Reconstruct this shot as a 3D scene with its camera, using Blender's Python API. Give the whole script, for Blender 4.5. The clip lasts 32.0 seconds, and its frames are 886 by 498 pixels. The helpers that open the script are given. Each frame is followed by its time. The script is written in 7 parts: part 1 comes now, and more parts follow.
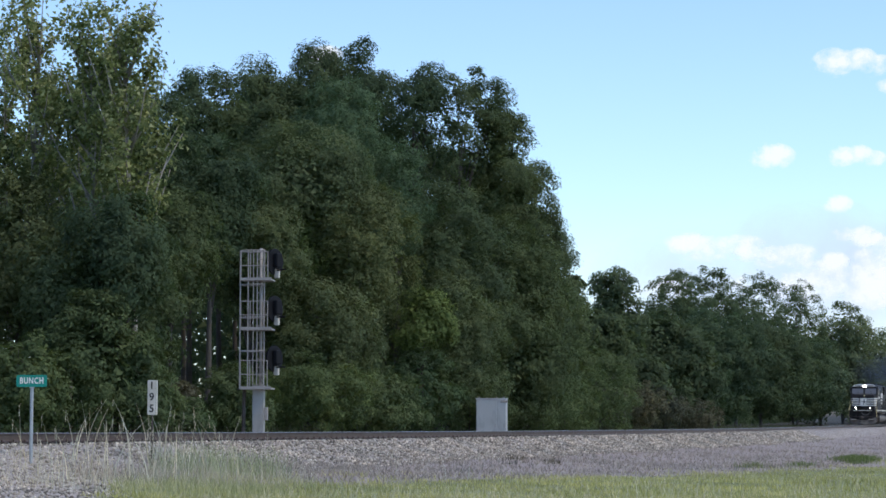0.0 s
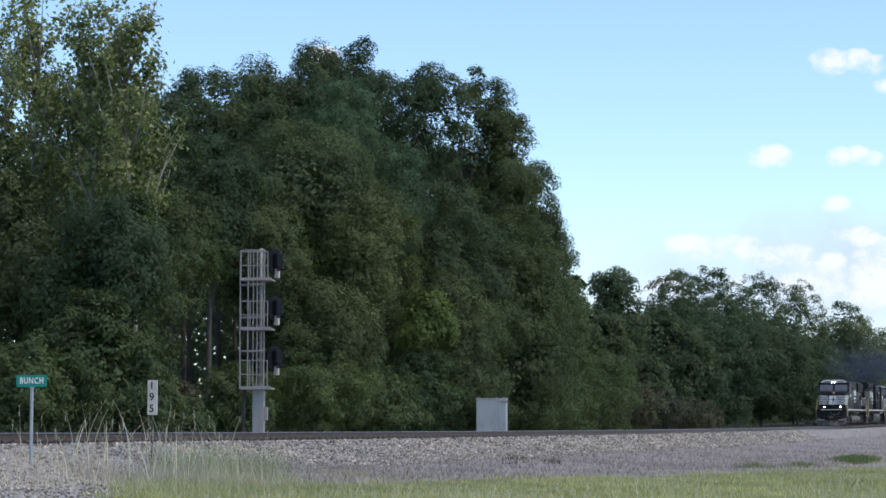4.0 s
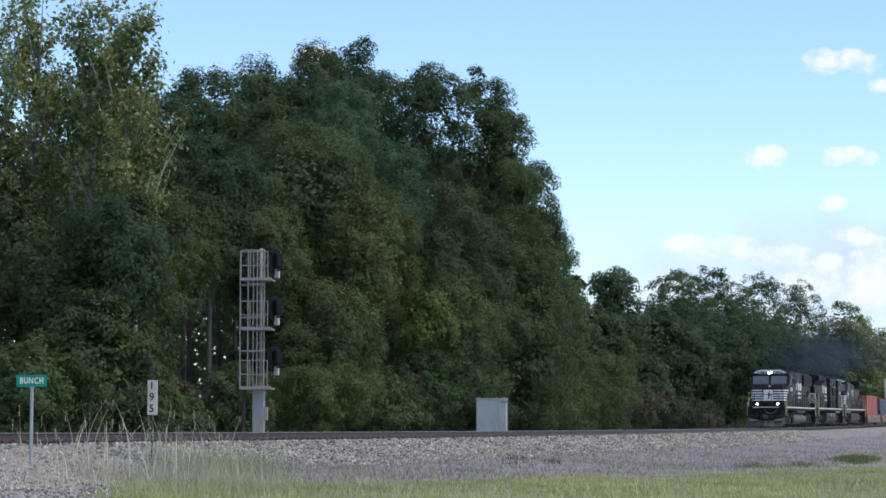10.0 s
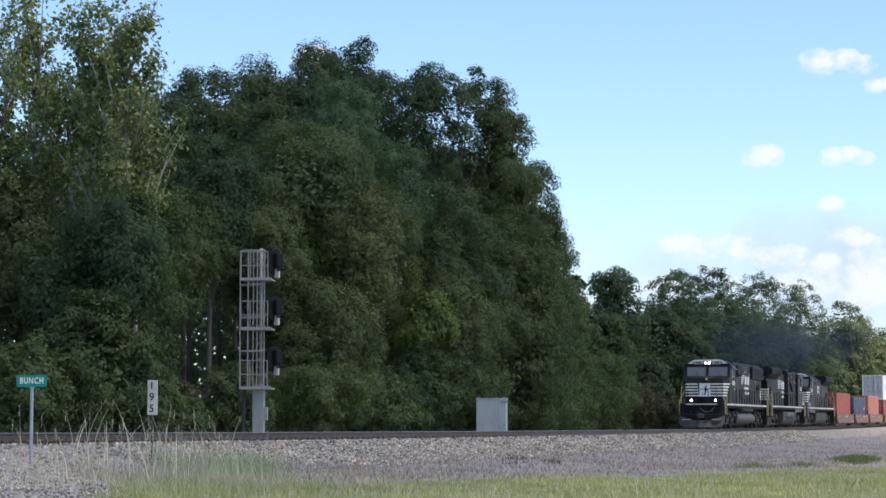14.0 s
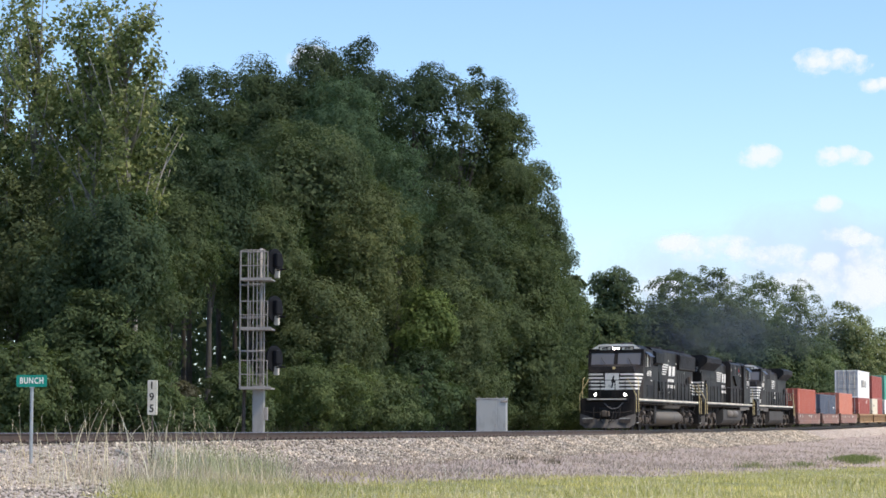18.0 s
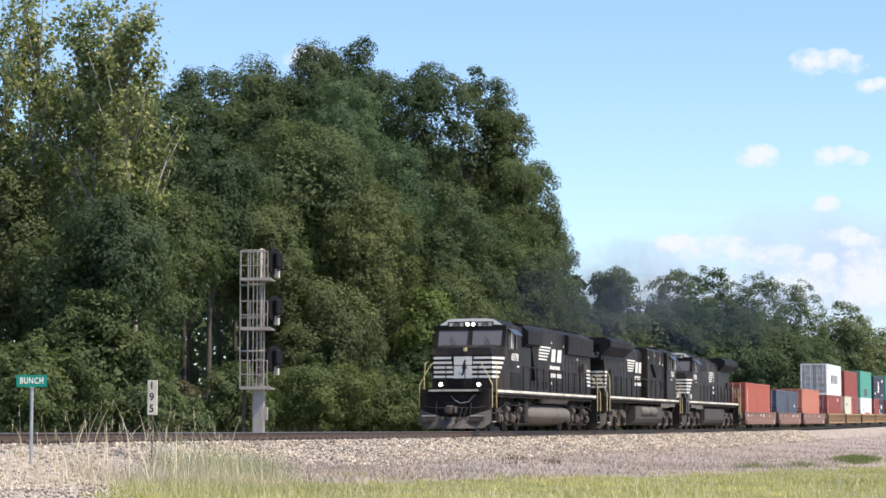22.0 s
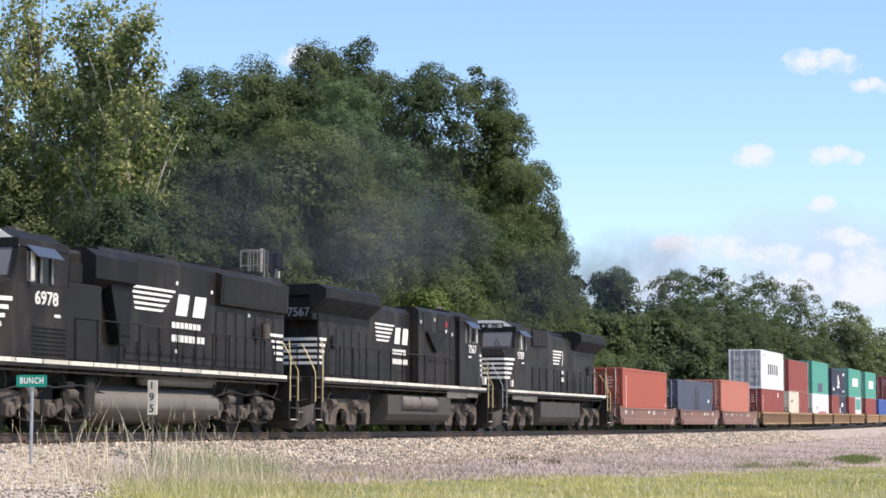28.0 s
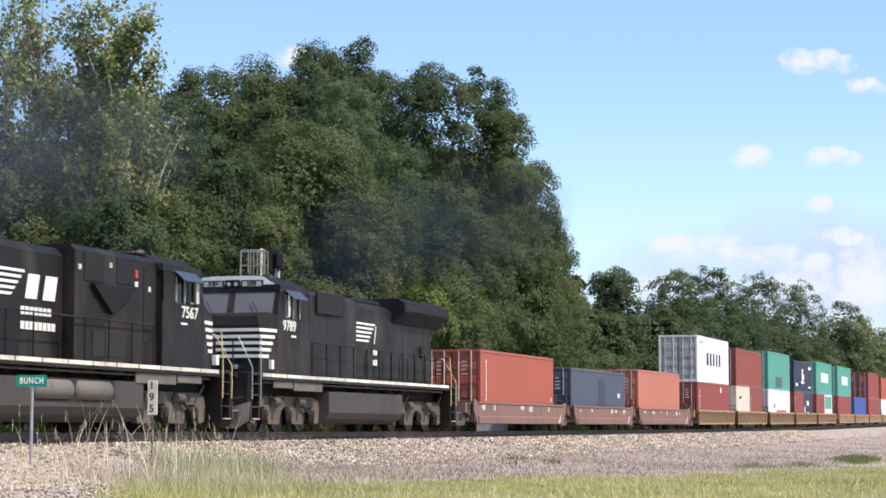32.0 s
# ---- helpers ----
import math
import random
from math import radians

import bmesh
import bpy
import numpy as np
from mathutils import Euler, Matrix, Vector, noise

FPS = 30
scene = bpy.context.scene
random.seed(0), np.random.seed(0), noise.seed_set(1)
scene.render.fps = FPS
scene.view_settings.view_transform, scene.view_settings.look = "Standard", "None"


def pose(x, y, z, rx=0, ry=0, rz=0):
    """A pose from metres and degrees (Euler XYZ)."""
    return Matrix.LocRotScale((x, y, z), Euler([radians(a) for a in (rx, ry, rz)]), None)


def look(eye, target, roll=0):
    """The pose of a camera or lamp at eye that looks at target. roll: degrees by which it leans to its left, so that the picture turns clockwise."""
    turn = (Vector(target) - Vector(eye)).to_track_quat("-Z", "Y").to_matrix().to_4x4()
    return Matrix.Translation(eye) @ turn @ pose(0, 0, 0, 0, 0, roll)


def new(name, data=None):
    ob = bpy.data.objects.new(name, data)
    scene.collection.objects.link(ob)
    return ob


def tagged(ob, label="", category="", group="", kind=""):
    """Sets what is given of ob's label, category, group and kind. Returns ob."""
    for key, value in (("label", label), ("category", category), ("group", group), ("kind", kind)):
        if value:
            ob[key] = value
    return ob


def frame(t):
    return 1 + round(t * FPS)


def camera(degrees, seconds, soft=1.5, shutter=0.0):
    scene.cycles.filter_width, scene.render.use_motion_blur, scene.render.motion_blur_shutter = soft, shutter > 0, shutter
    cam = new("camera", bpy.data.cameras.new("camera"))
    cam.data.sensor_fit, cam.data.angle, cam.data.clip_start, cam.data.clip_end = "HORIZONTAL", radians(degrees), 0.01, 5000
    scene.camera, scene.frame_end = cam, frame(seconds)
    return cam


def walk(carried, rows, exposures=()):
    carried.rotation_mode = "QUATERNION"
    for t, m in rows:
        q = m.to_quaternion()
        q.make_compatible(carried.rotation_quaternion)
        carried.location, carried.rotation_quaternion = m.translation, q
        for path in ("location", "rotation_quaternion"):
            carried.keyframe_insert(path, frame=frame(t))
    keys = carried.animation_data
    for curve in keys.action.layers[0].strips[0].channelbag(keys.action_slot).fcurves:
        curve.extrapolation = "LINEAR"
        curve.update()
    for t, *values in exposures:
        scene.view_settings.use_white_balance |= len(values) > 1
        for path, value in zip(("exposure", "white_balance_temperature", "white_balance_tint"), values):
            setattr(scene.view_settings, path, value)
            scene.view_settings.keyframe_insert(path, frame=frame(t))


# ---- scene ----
# A tripod shot over a railway: +x right, +y away from the camera, z up, rail top at z = 0.
EYE = (0.0, 0.0, 0.147)
cam = camera(23.27, 32.0, soft=1.6, shutter=0.3)
CAM_POSE = pose(*EYE, 94.749, 0, 0)
walk(cam, [(0.0, CAM_POSE), (32.0, CAM_POSE)],
     exposures=[(0.0, 0.20, 6340, 10), (12.0, 0.18, 6320, 10), (21.0, 0.11, 6340, 11), (27.0, 0.08, 6300, 14), (32.0, 0.08, 6300, 14)])

# the track: a straight line, u metres along it (away), l metres beside it (towards the camera)
TH = 0.28966
EU = Vector((math.sin(TH), math.cos(TH), 0))
EL = Vector((math.cos(TH), -math.sin(TH), 0))
ORIGIN = Vector((0, 85.05, 0))
GRADE = 1.66e-5


def rail_z(u):
    return GRADE * u * u if u < 420 else GRADE * 420 * (2 * u - 420)


def at(u, l, z=0.0):
    p = ORIGIN + EU * u + EL * l
    return Vector((p.x, p.y, rail_z(u) + z))


def front_u(t):
    """Where the train's first coupler stands at t seconds."""
    return -6.10 - 7.1146 * (t - 23) + 0.016 * (t - 23) ** 2


HEADING = math.degrees(math.atan2(-EU.y, -EU.x))

# ---- light ----
SUN_ELEV, SUN_AZ = radians(55), radians(-27.0)    # azimuth from +x towards +y
to_sun = Vector((math.cos(SUN_ELEV) * math.cos(SUN_AZ), math.cos(SUN_ELEV) * math.sin(SUN_AZ), math.sin(SUN_ELEV)))
world = bpy.data.worlds.new("sky")
scene.world = world
world.use_nodes = True
wn = world.node_tree.nodes
sky = wn.new("ShaderNodeTexSky")
sky.sky_type = "NISHITA"
sky.sun_disc = False
sky.sun_elevation = SUN_ELEV
sky.sun_rotation = math.pi / 2 - SUN_AZ
sky.air_density, sky.dust_density, sky.ozone_density = 1.0, 0.3, 1.6
wn["Background"].inputs["Strength"].default_value = 0.176
# a clear, rather cyan late-summer sky
tint = wn.new("ShaderNodeMix")
tint.data_type, tint.blend_type = "RGBA", "MULTIPLY"
tint.inputs[0].default_value = 1.0
tint.inputs[7].default_value = (0.90, 0.965, 1.06, 1)
world.node_tree.links.new(sky.outputs[0], tint.inputs[6])
world.node_tree.links.new(tint.outputs[2], wn["Background"].inputs["Color"])
sun = new("sun", bpy.data.lights.new("sun", "SUN"))
sun.data.energy, sun.data.angle, sun.data.color = 5.2, radians(0.6), (1.0, 0.885, 0.73)
sun.matrix_world = look((60, 20, 80), Vector((60, 20, 80)) - to_sun)


# ---- materials ----
def nodes_of(name):
    m = bpy.data.materials.new(name)
    m.use_nodes = True
    return m, m.node_tree, m.node_tree.nodes["Principled BSDF"]


def noise_node(nt, scale, detail=4.0, coord="Object", stretch=None, rough=0.6):
    n = nt.nodes.new("ShaderNodeTexNoise")
    n.inputs["Scale"].default_value, n.inputs["Detail"].default_value = scale, detail
    n.inputs["Roughness"].default_value = rough
    tc = nt.nodes.new("ShaderNodeTexCoord")
    if stretch:
        mp = nt.nodes.new("ShaderNodeMapping")
        mp.inputs["Scale"].default_value = stretch
        nt.links.new(tc.outputs[coord], mp.inputs["Vector"])
        nt.links.new(mp.outputs[0], n.inputs["Vector"])
    else:
        nt.links.new(tc.outputs[coord], n.inputs["Vector"])
    return n


def ramp(nt, fac, stops):
    r = nt.nodes.new("ShaderNodeValToRGB")
    while len(r.color_ramp.elements) < len(stops):
        r.color_ramp.elements.new(0.5)
    for e, (pos, c) in zip(r.color_ramp.elements, stops):
        e.position, e.color = pos, (*c[:3], 1)
    nt.links.new(fac, r.inputs["Fac"])
    return r


def mix(nt, fac, a, b, mode="MIX"):
    n = nt.nodes.new("ShaderNodeMix")
    n.data_type, n.blend_type = "RGBA", mode
    for sock, v in ((n.inputs[0], fac), (n.inputs[6], a), (n.inputs[7], b)):
        if hasattr(v, "is_output"):
            nt.links.new(v, sock)
        elif isinstance(v, tuple):
            sock.default_value = (*v[:3], 1)
        else:
            sock.default_value = v
    return n.outputs[2]


def surface(name, color, rough=0.6, metal=0.0, var=0.25, scale=1.5, fine=25.0, dirt=None, dirt_at=0.55, bump=0.1,
            stretch=None, random_tint=0.0, spec=0.5):
    """Paint, metal or mineral: colour that varies at two scales, dirt patches and a fine relief."""
    m, nt, b = nodes_of(name)
    big = noise_node(nt, scale, 5, stretch=stretch)
    small = noise_node(nt, fine, 3)
    lo, hi = tuple(c * (1 - var) for c in color), tuple(min(1, c * (1 + var)) for c in color)
    col = ramp(nt, big.outputs["Fac"], [(0.3, lo), (0.7, hi)]).outputs[0]
    col = mix(nt, 0.35, col, ramp(nt, small.outputs["Fac"], [(0.3, lo), (0.7, hi)]).outputs[0])
    if dirt:
        streak = noise_node(nt, scale * 1.7, 6, stretch=(1, 1, 0.35))
        mask = ramp(nt, streak.outputs["Fac"], [(dirt_at - 0.08, (0, 0, 0)), (dirt_at + 0.18, (1, 1, 1))]).outputs[0]
        col = mix(nt, mask, col, dirt)
    if random_tint:
        info = nt.nodes.new("ShaderNodeObjectInfo")
        tint = ramp(nt, info.outputs["Random"], [(0, (1 - random_tint,) * 3), (1, (1 + random_tint,) * 3)]).outputs[0]
        col = mix(nt, 1.0, col, tint, "MULTIPLY")
    nt.links.new(col, b.inputs["Base Color"])
    b.inputs["Metallic"].default_value = metal
    b.inputs["Specular IOR Level"].default_value = spec
    r = ramp(nt, big.outputs["Fac"], [(0.3, (max(0.03, rough - 0.12),) * 3), (0.7, (min(1, rough + 0.12),) * 3)])
    nt.links.new(r.outputs[0], b.inputs["Roughness"])
    if bump:
        bp = nt.nodes.new("ShaderNodeBump")
        bp.inputs["Strength"].default_value, bp.inputs["Distance"].default_value = bump, 0.01
        nt.links.new(small.outputs["Fac"], bp.inputs["Height"])
        nt.links.new(bp.outputs[0], b.inputs["Normal"])
    return m


def glow(name, color, strength):
    m, nt, b = nodes_of(name)
    b.inputs["Base Color"].default_value = (*color, 1)
    b.inputs["Emission Color"].default_value = (*color, 1)
    b.inputs["Emission Strength"].default_value = strength
    return m


def leaf_material(name, dark, light, warm, through_share=0.40, scale=0.35, tints=((0.80, 0.90, 0.97), (1.10, 1.09, 0.98))):
    """Foliage: each leaf its own shade, whole boughs lighter or darker, light through the leaves."""
    m, nt, b = nodes_of(name)
    geo = nt.nodes.new("ShaderNodeNewGeometry")
    each = ramp(nt, geo.outputs["Random Per Island"], [(0.0, dark), (0.6, light), (1.0, warm)]).outputs[0]
    big = noise_node(nt, scale, 3)
    bough = ramp(nt, big.outputs["Fac"], [(0.32, (0.72, 0.76, 0.74)), (0.68, (1.3, 1.24, 1.1))]).outputs[0]
    col = mix(nt, 1.0, each, bough, "MULTIPLY")
    info = nt.nodes.new("ShaderNodeObjectInfo")
    tint = ramp(nt, info.outputs["Random"], [(0, tints[0]), (0.5, (1.0, 1.0, 1.0)), (1, tints[1])]).outputs[0]
    col = mix(nt, 1.0, col, tint, "MULTIPLY")
    nt.links.new(col, b.inputs["Base Color"])
    b.inputs["Roughness"].default_value = 0.75
    b.inputs["Specular IOR Level"].default_value = 0.18
    tr = nt.nodes.new("ShaderNodeBsdfTranslucent")
    nt.links.new(mix(nt, 1.0, col, (1.05, 1.15, 0.75), "MULTIPLY"), tr.inputs["Color"])
    ms = nt.nodes.new("ShaderNodeMixShader")
    ms.inputs[0].default_value = through_share
    out = nt.nodes["Material Output"]
    nt.links.new(b.outputs[0], ms.inputs[1])
    nt.links.new(tr.outputs[0], ms.inputs[2])
    nt.links.new(ms.outputs[0], out.inputs["Surface"])
    return m


M_LIME = leaf_material("light_leaves", (0.104, 0.147, 0.057), (0.140, 0.187, 0.072), (0.187, 0.232, 0.092))
M_OAK = leaf_material("oak_leaves", (0.072, 0.098, 0.049), (0.096, 0.127, 0.065), (0.133, 0.162, 0.082))
M_OLIVE = leaf_material("olive_leaves", (0.107, 0.131, 0.061), (0.144, 0.169, 0.079), (0.197, 0.216, 0.106))
M_PINE = leaf_material("pine_needles", (0.081, 0.129, 0.074), (0.110, 0.164, 0.094), (0.145, 0.202, 0.114))
M_BUSH = leaf_material("bush_leaves", (0.089, 0.118, 0.056), (0.122, 0.160, 0.075), (0.168, 0.203, 0.098))
M_POPLAR = leaf_material("poplar_leaves", (0.115, 0.140, 0.060), (0.235, 0.265, 0.112), (0.50, 0.49, 0.27), 0.45, 0.35, ((0.94, 0.98, 0.96), (1.1, 1.05, 1.0)))
M_LUSH = leaf_material("lush_grass", (0.12, 0.15, 0.055), (0.19, 0.23, 0.085), (0.29, 0.32, 0.14), 0.35)
# far trees: the haze of distance is put into a paler leaf colour
M_FAR_HAZED = leaf_material("haze_tinted_far_leaves", (0.10, 0.125, 0.075), (0.15, 0.18, 0.10), (0.21, 0.235, 0.13))
M_SHRUB = leaf_material("dry_shrub_leaves", (0.085, 0.082, 0.056), (0.125, 0.118, 0.078), (0.17, 0.155, 0.105))
M_BARK = surface("bark", (0.10, 0.085, 0.07), 0.9, var=0.4, scale=4, bump=0.6, stretch=(1, 1, 0.25))
M_PALE_BARK = surface("pale_bark", (0.30, 0.27, 0.23), 0.9, var=0.4, scale=3, bump=0.5, stretch=(1, 1, 0.3))
M_GRASS = leaf_material("grass_blades", (0.33, 0.305, 0.130), (0.50, 0.460, 0.205), (0.66, 0.60, 0.34), 0.3, 0.5)
M_STRAW = leaf_material("straw", (0.47, 0.405, 0.315), (0.66, 0.585, 0.48), (0.80, 0.74, 0.64), 0.15, 0.6)
M_WEED = leaf_material("dry_weeds", (0.29, 0.215, 0.197), (0.46, 0.365, 0.330), (0.61, 0.50, 0.445), 0.2, 0.5)
M_DRYGRASS = leaf_material("pale_grass", (0.33, 0.32, 0.17), (0.48, 0.46, 0.27), (0.63, 0.58, 0.40), 0.35, 0.5)
M_STONE = leaf_material("ballast_stones", (0.12, 0.10, 0.088), (0.42, 0.362, 0.315), (0.76, 0.67, 0.60), 0.0, 0.6)
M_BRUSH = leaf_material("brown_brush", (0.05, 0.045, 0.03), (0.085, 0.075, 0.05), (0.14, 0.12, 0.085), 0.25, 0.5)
M_RAIL = surface("rusty_rail", (0.11, 0.072, 0.053), 0.6, 0.3, scale=3, dirt=(0.08, 0.05, 0.035))
M_RAIL_TOP = surface("worn_rail_head", (0.42, 0.38, 0.35), 0.3, 0.9, var=0.15, scale=2)
M_TIE = surface("creosoted_tie", (0.055, 0.042, 0.034), 0.9, var=0.4, scale=3, bump=0.5, random_tint=0.3)
M_GALV = surface("galvanised_steel", (0.42, 0.43, 0.44), 0.45, 0.5, var=0.15, scale=2, bump=0.05)
M_ALU = surface("weathered_aluminium", (0.34, 0.305, 0.275), 0.6, 0.1, var=0.15, scale=3, bump=0.05)
M_CASE = surface("grey_painted_case", (0.34, 0.32, 0.295), 0.55, 0.1, var=0.1, scale=1.2, dirt=(0.24, 0.22, 0.20), dirt_at=0.6, bump=0.05)
M_RELAY = surface("pale_grey_cabinet", (0.45, 0.45, 0.435), 0.5, 0.1, var=0.1, scale=1.2, dirt=(0.28, 0.28, 0.28), dirt_at=0.6, bump=0.05)
M_BLACKPAINT = surface("signal_black", (0.012, 0.012, 0.014), 0.7, var=0.3, spec=0.15)
M_SIGN_GREEN = surface("sign_green", (0.0, 0.24, 0.17), 0.4, var=0.08, scale=5, bump=0.0)
M_WHITE = surface("white_paint", (0.86, 0.82, 0.745), 0.5, var=0.06, scale=3, bump=0.03)
M_WHITE_DIRTY = surface("grimy_white_paint", (0.62, 0.58, 0.50), 0.6, var=0.15, scale=2, dirt=(0.30, 0.25, 0.19), dirt_at=0.55, bump=0.03)
M_SILL = surface("grimy_cream_stripe", (0.74, 0.68, 0.56), 0.6, var=0.15, scale=2.5, dirt=(0.20, 0.16, 0.12), dirt_at=0.62, bump=0.03, random_tint=0.2)
M_LETTER_BLACK = surface("black_lettering", (0.015, 0.015, 0.015), 0.6, var=0.1)
M_GREYLETTER = surface("faded_grey_lettering", (0.33, 0.33, 0.33), 0.6, var=0.15)
M_LOCO = surface("black_loco_paint", (0.0155, 0.0130, 0.0125), 0.55, var=0.45, scale=0.6, dirt=(0.058, 0.046, 0.038), dirt_at=0.56, bump=0.04, spec=0.2)
M_LOCO_ROOF = surface("sooty_loco_roof", (0.015, 0.015, 0.016), 0.6, var=0.35, scale=0.8, dirt=(0.038, 0.035, 0.032), dirt_at=0.60, bump=0.06, spec=0.12)
M_UNDER = surface("grimy_running_gear", (0.105, 0.084, 0.068), 0.85, var=0.5, scale=2.0, dirt=(0.050, 0.036, 0.028), bump=0.15)
M_PLOW = surface("dusty_grey_plow", (0.125, 0.110, 0.097), 0.8, var=0.3, scale=1.4, dirt=(0.055, 0.047, 0.042), dirt_at=0.54, bump=0.1)
M_CABLE = surface("grey_cable", (0.17, 0.16, 0.155), 0.7, var=0.15)
M_CAST = surface("dusty_cast_frame", (0.128, 0.098, 0.073), 0.85, var=0.35, scale=1.6, dirt=(0.060, 0.045, 0.036), dirt_at=0.56, bump=0.12)
M_TANK = surface("dusty_fuel_tank", (0.150, 0.132, 0.110), 0.75, var=0.25, scale=0.8, dirt=(0.065, 0.055, 0.046), dirt_at=0.62, bump=0.05)
M_TANK_DARK = surface("dark_fuel_tank", (0.060, 0.052, 0.045), 0.75, var=0.3, scale=0.8, dirt=(0.030, 0.025, 0.022), dirt_at=0.58, bump=0.05)
M_DARK = surface("dark_underframe", (0.018, 0.016, 0.015), 0.9, var=0.3)
M_GRILLE = surface("dark_grille", (0.007, 0.007, 0.008), 0.85, var=0.3, fine=60, bump=0.4)
M_WHEEL = surface("rusty_wheel", (0.035, 0.027, 0.022), 0.7, 0.3, scale=3)
M_YELLOW = surface("yellow_handrail_paint", (0.70, 0.56, 0.27), 0.5, var=0.12, scale=3, bump=0.0)
M_SHADE = surface("blue_grey_sunshade", (0.045, 0.062, 0.10), 0.5, var=0.1)
M_RED = surface("red_sticker", (0.55, 0.04, 0.03), 0.5, var=0.1)
m_glass, nt_, b_ = nodes_of("cab_glass")
b_.inputs["Base Color"].default_value = (0.17, 0.16, 0.16, 1)
b_.inputs["Roughness"].default_value = 0.08
b_.inputs["Specular IOR Level"].default_value = 0.5
M_GLASS = m_glass
m_glass, nt_, b_ = nodes_of("dark_side_glass")
b_.inputs["Base Color"].default_value = (0.008, 0.009, 0.010, 1)
b_.inputs["Roughness"].default_value = 0.25
b_.inputs["Specular IOR Level"].default_value = 0.2
M_DARKGLASS = m_glass
M_HEADLIGHT = glow("lit_headlight", (1.0, 0.93, 0.80), 28.0)
M_LENS = surface("headlight_lens", (0.55, 0.56, 0.56), 0.15, 0.2, var=0.1)
M_WELL = surface("faded_brown_well_car", (0.23, 0.125, 0.095), 0.75, var=0.2, scale=0.8, dirt=(0.14, 0.095, 0.08), dirt_at=0.55, bump=0.06)
M_WELL_YELLOW = surface("rusty_yellow_well_car", (0.44, 0.29, 0.135), 0.75, var=0.25, scale=1.5, dirt=(0.16, 0.085, 0.05), dirt_at=0.5, bump=0.1)
M_RUST = surface("dark_rusty_well_side", (0.10, 0.058, 0.04), 0.85, var=0.4, scale=1.5, dirt=(0.2, 0.12, 0.07), dirt_at=0.58)
M_TAN = surface("tan_well_car", (0.40, 0.27, 0.14), 0.75, var=0.25, scale=1.2, dirt=(0.2, 0.12, 0.08), dirt_at=0.52)
BOX_COLOURS = {
    "orange": (0.39, 0.10, 0.062), "salmon": (0.48, 0.175, 0.115), "maroon": (0.27, 0.065, 0.05), "slate": (0.075, 0.09, 0.125),
    "white": (0.74, 0.75, 0.74), "green": (0.09, 0.33, 0.25), "navy": (0.035, 0.04, 0.065), "blue": (0.05, 0.10, 0.33),
    "cream": (0.66, 0.61, 0.48), "grey": (0.42, 0.43, 0.43)}
M_BOX = {k: surface(k + "_container_paint", c, 0.6, var=0.1, scale=0.5, dirt=tuple(x * 0.62 + 0.03 for x in c), dirt_at=0.66, bump=0.03)
         for k, c in BOX_COLOURS.items()}


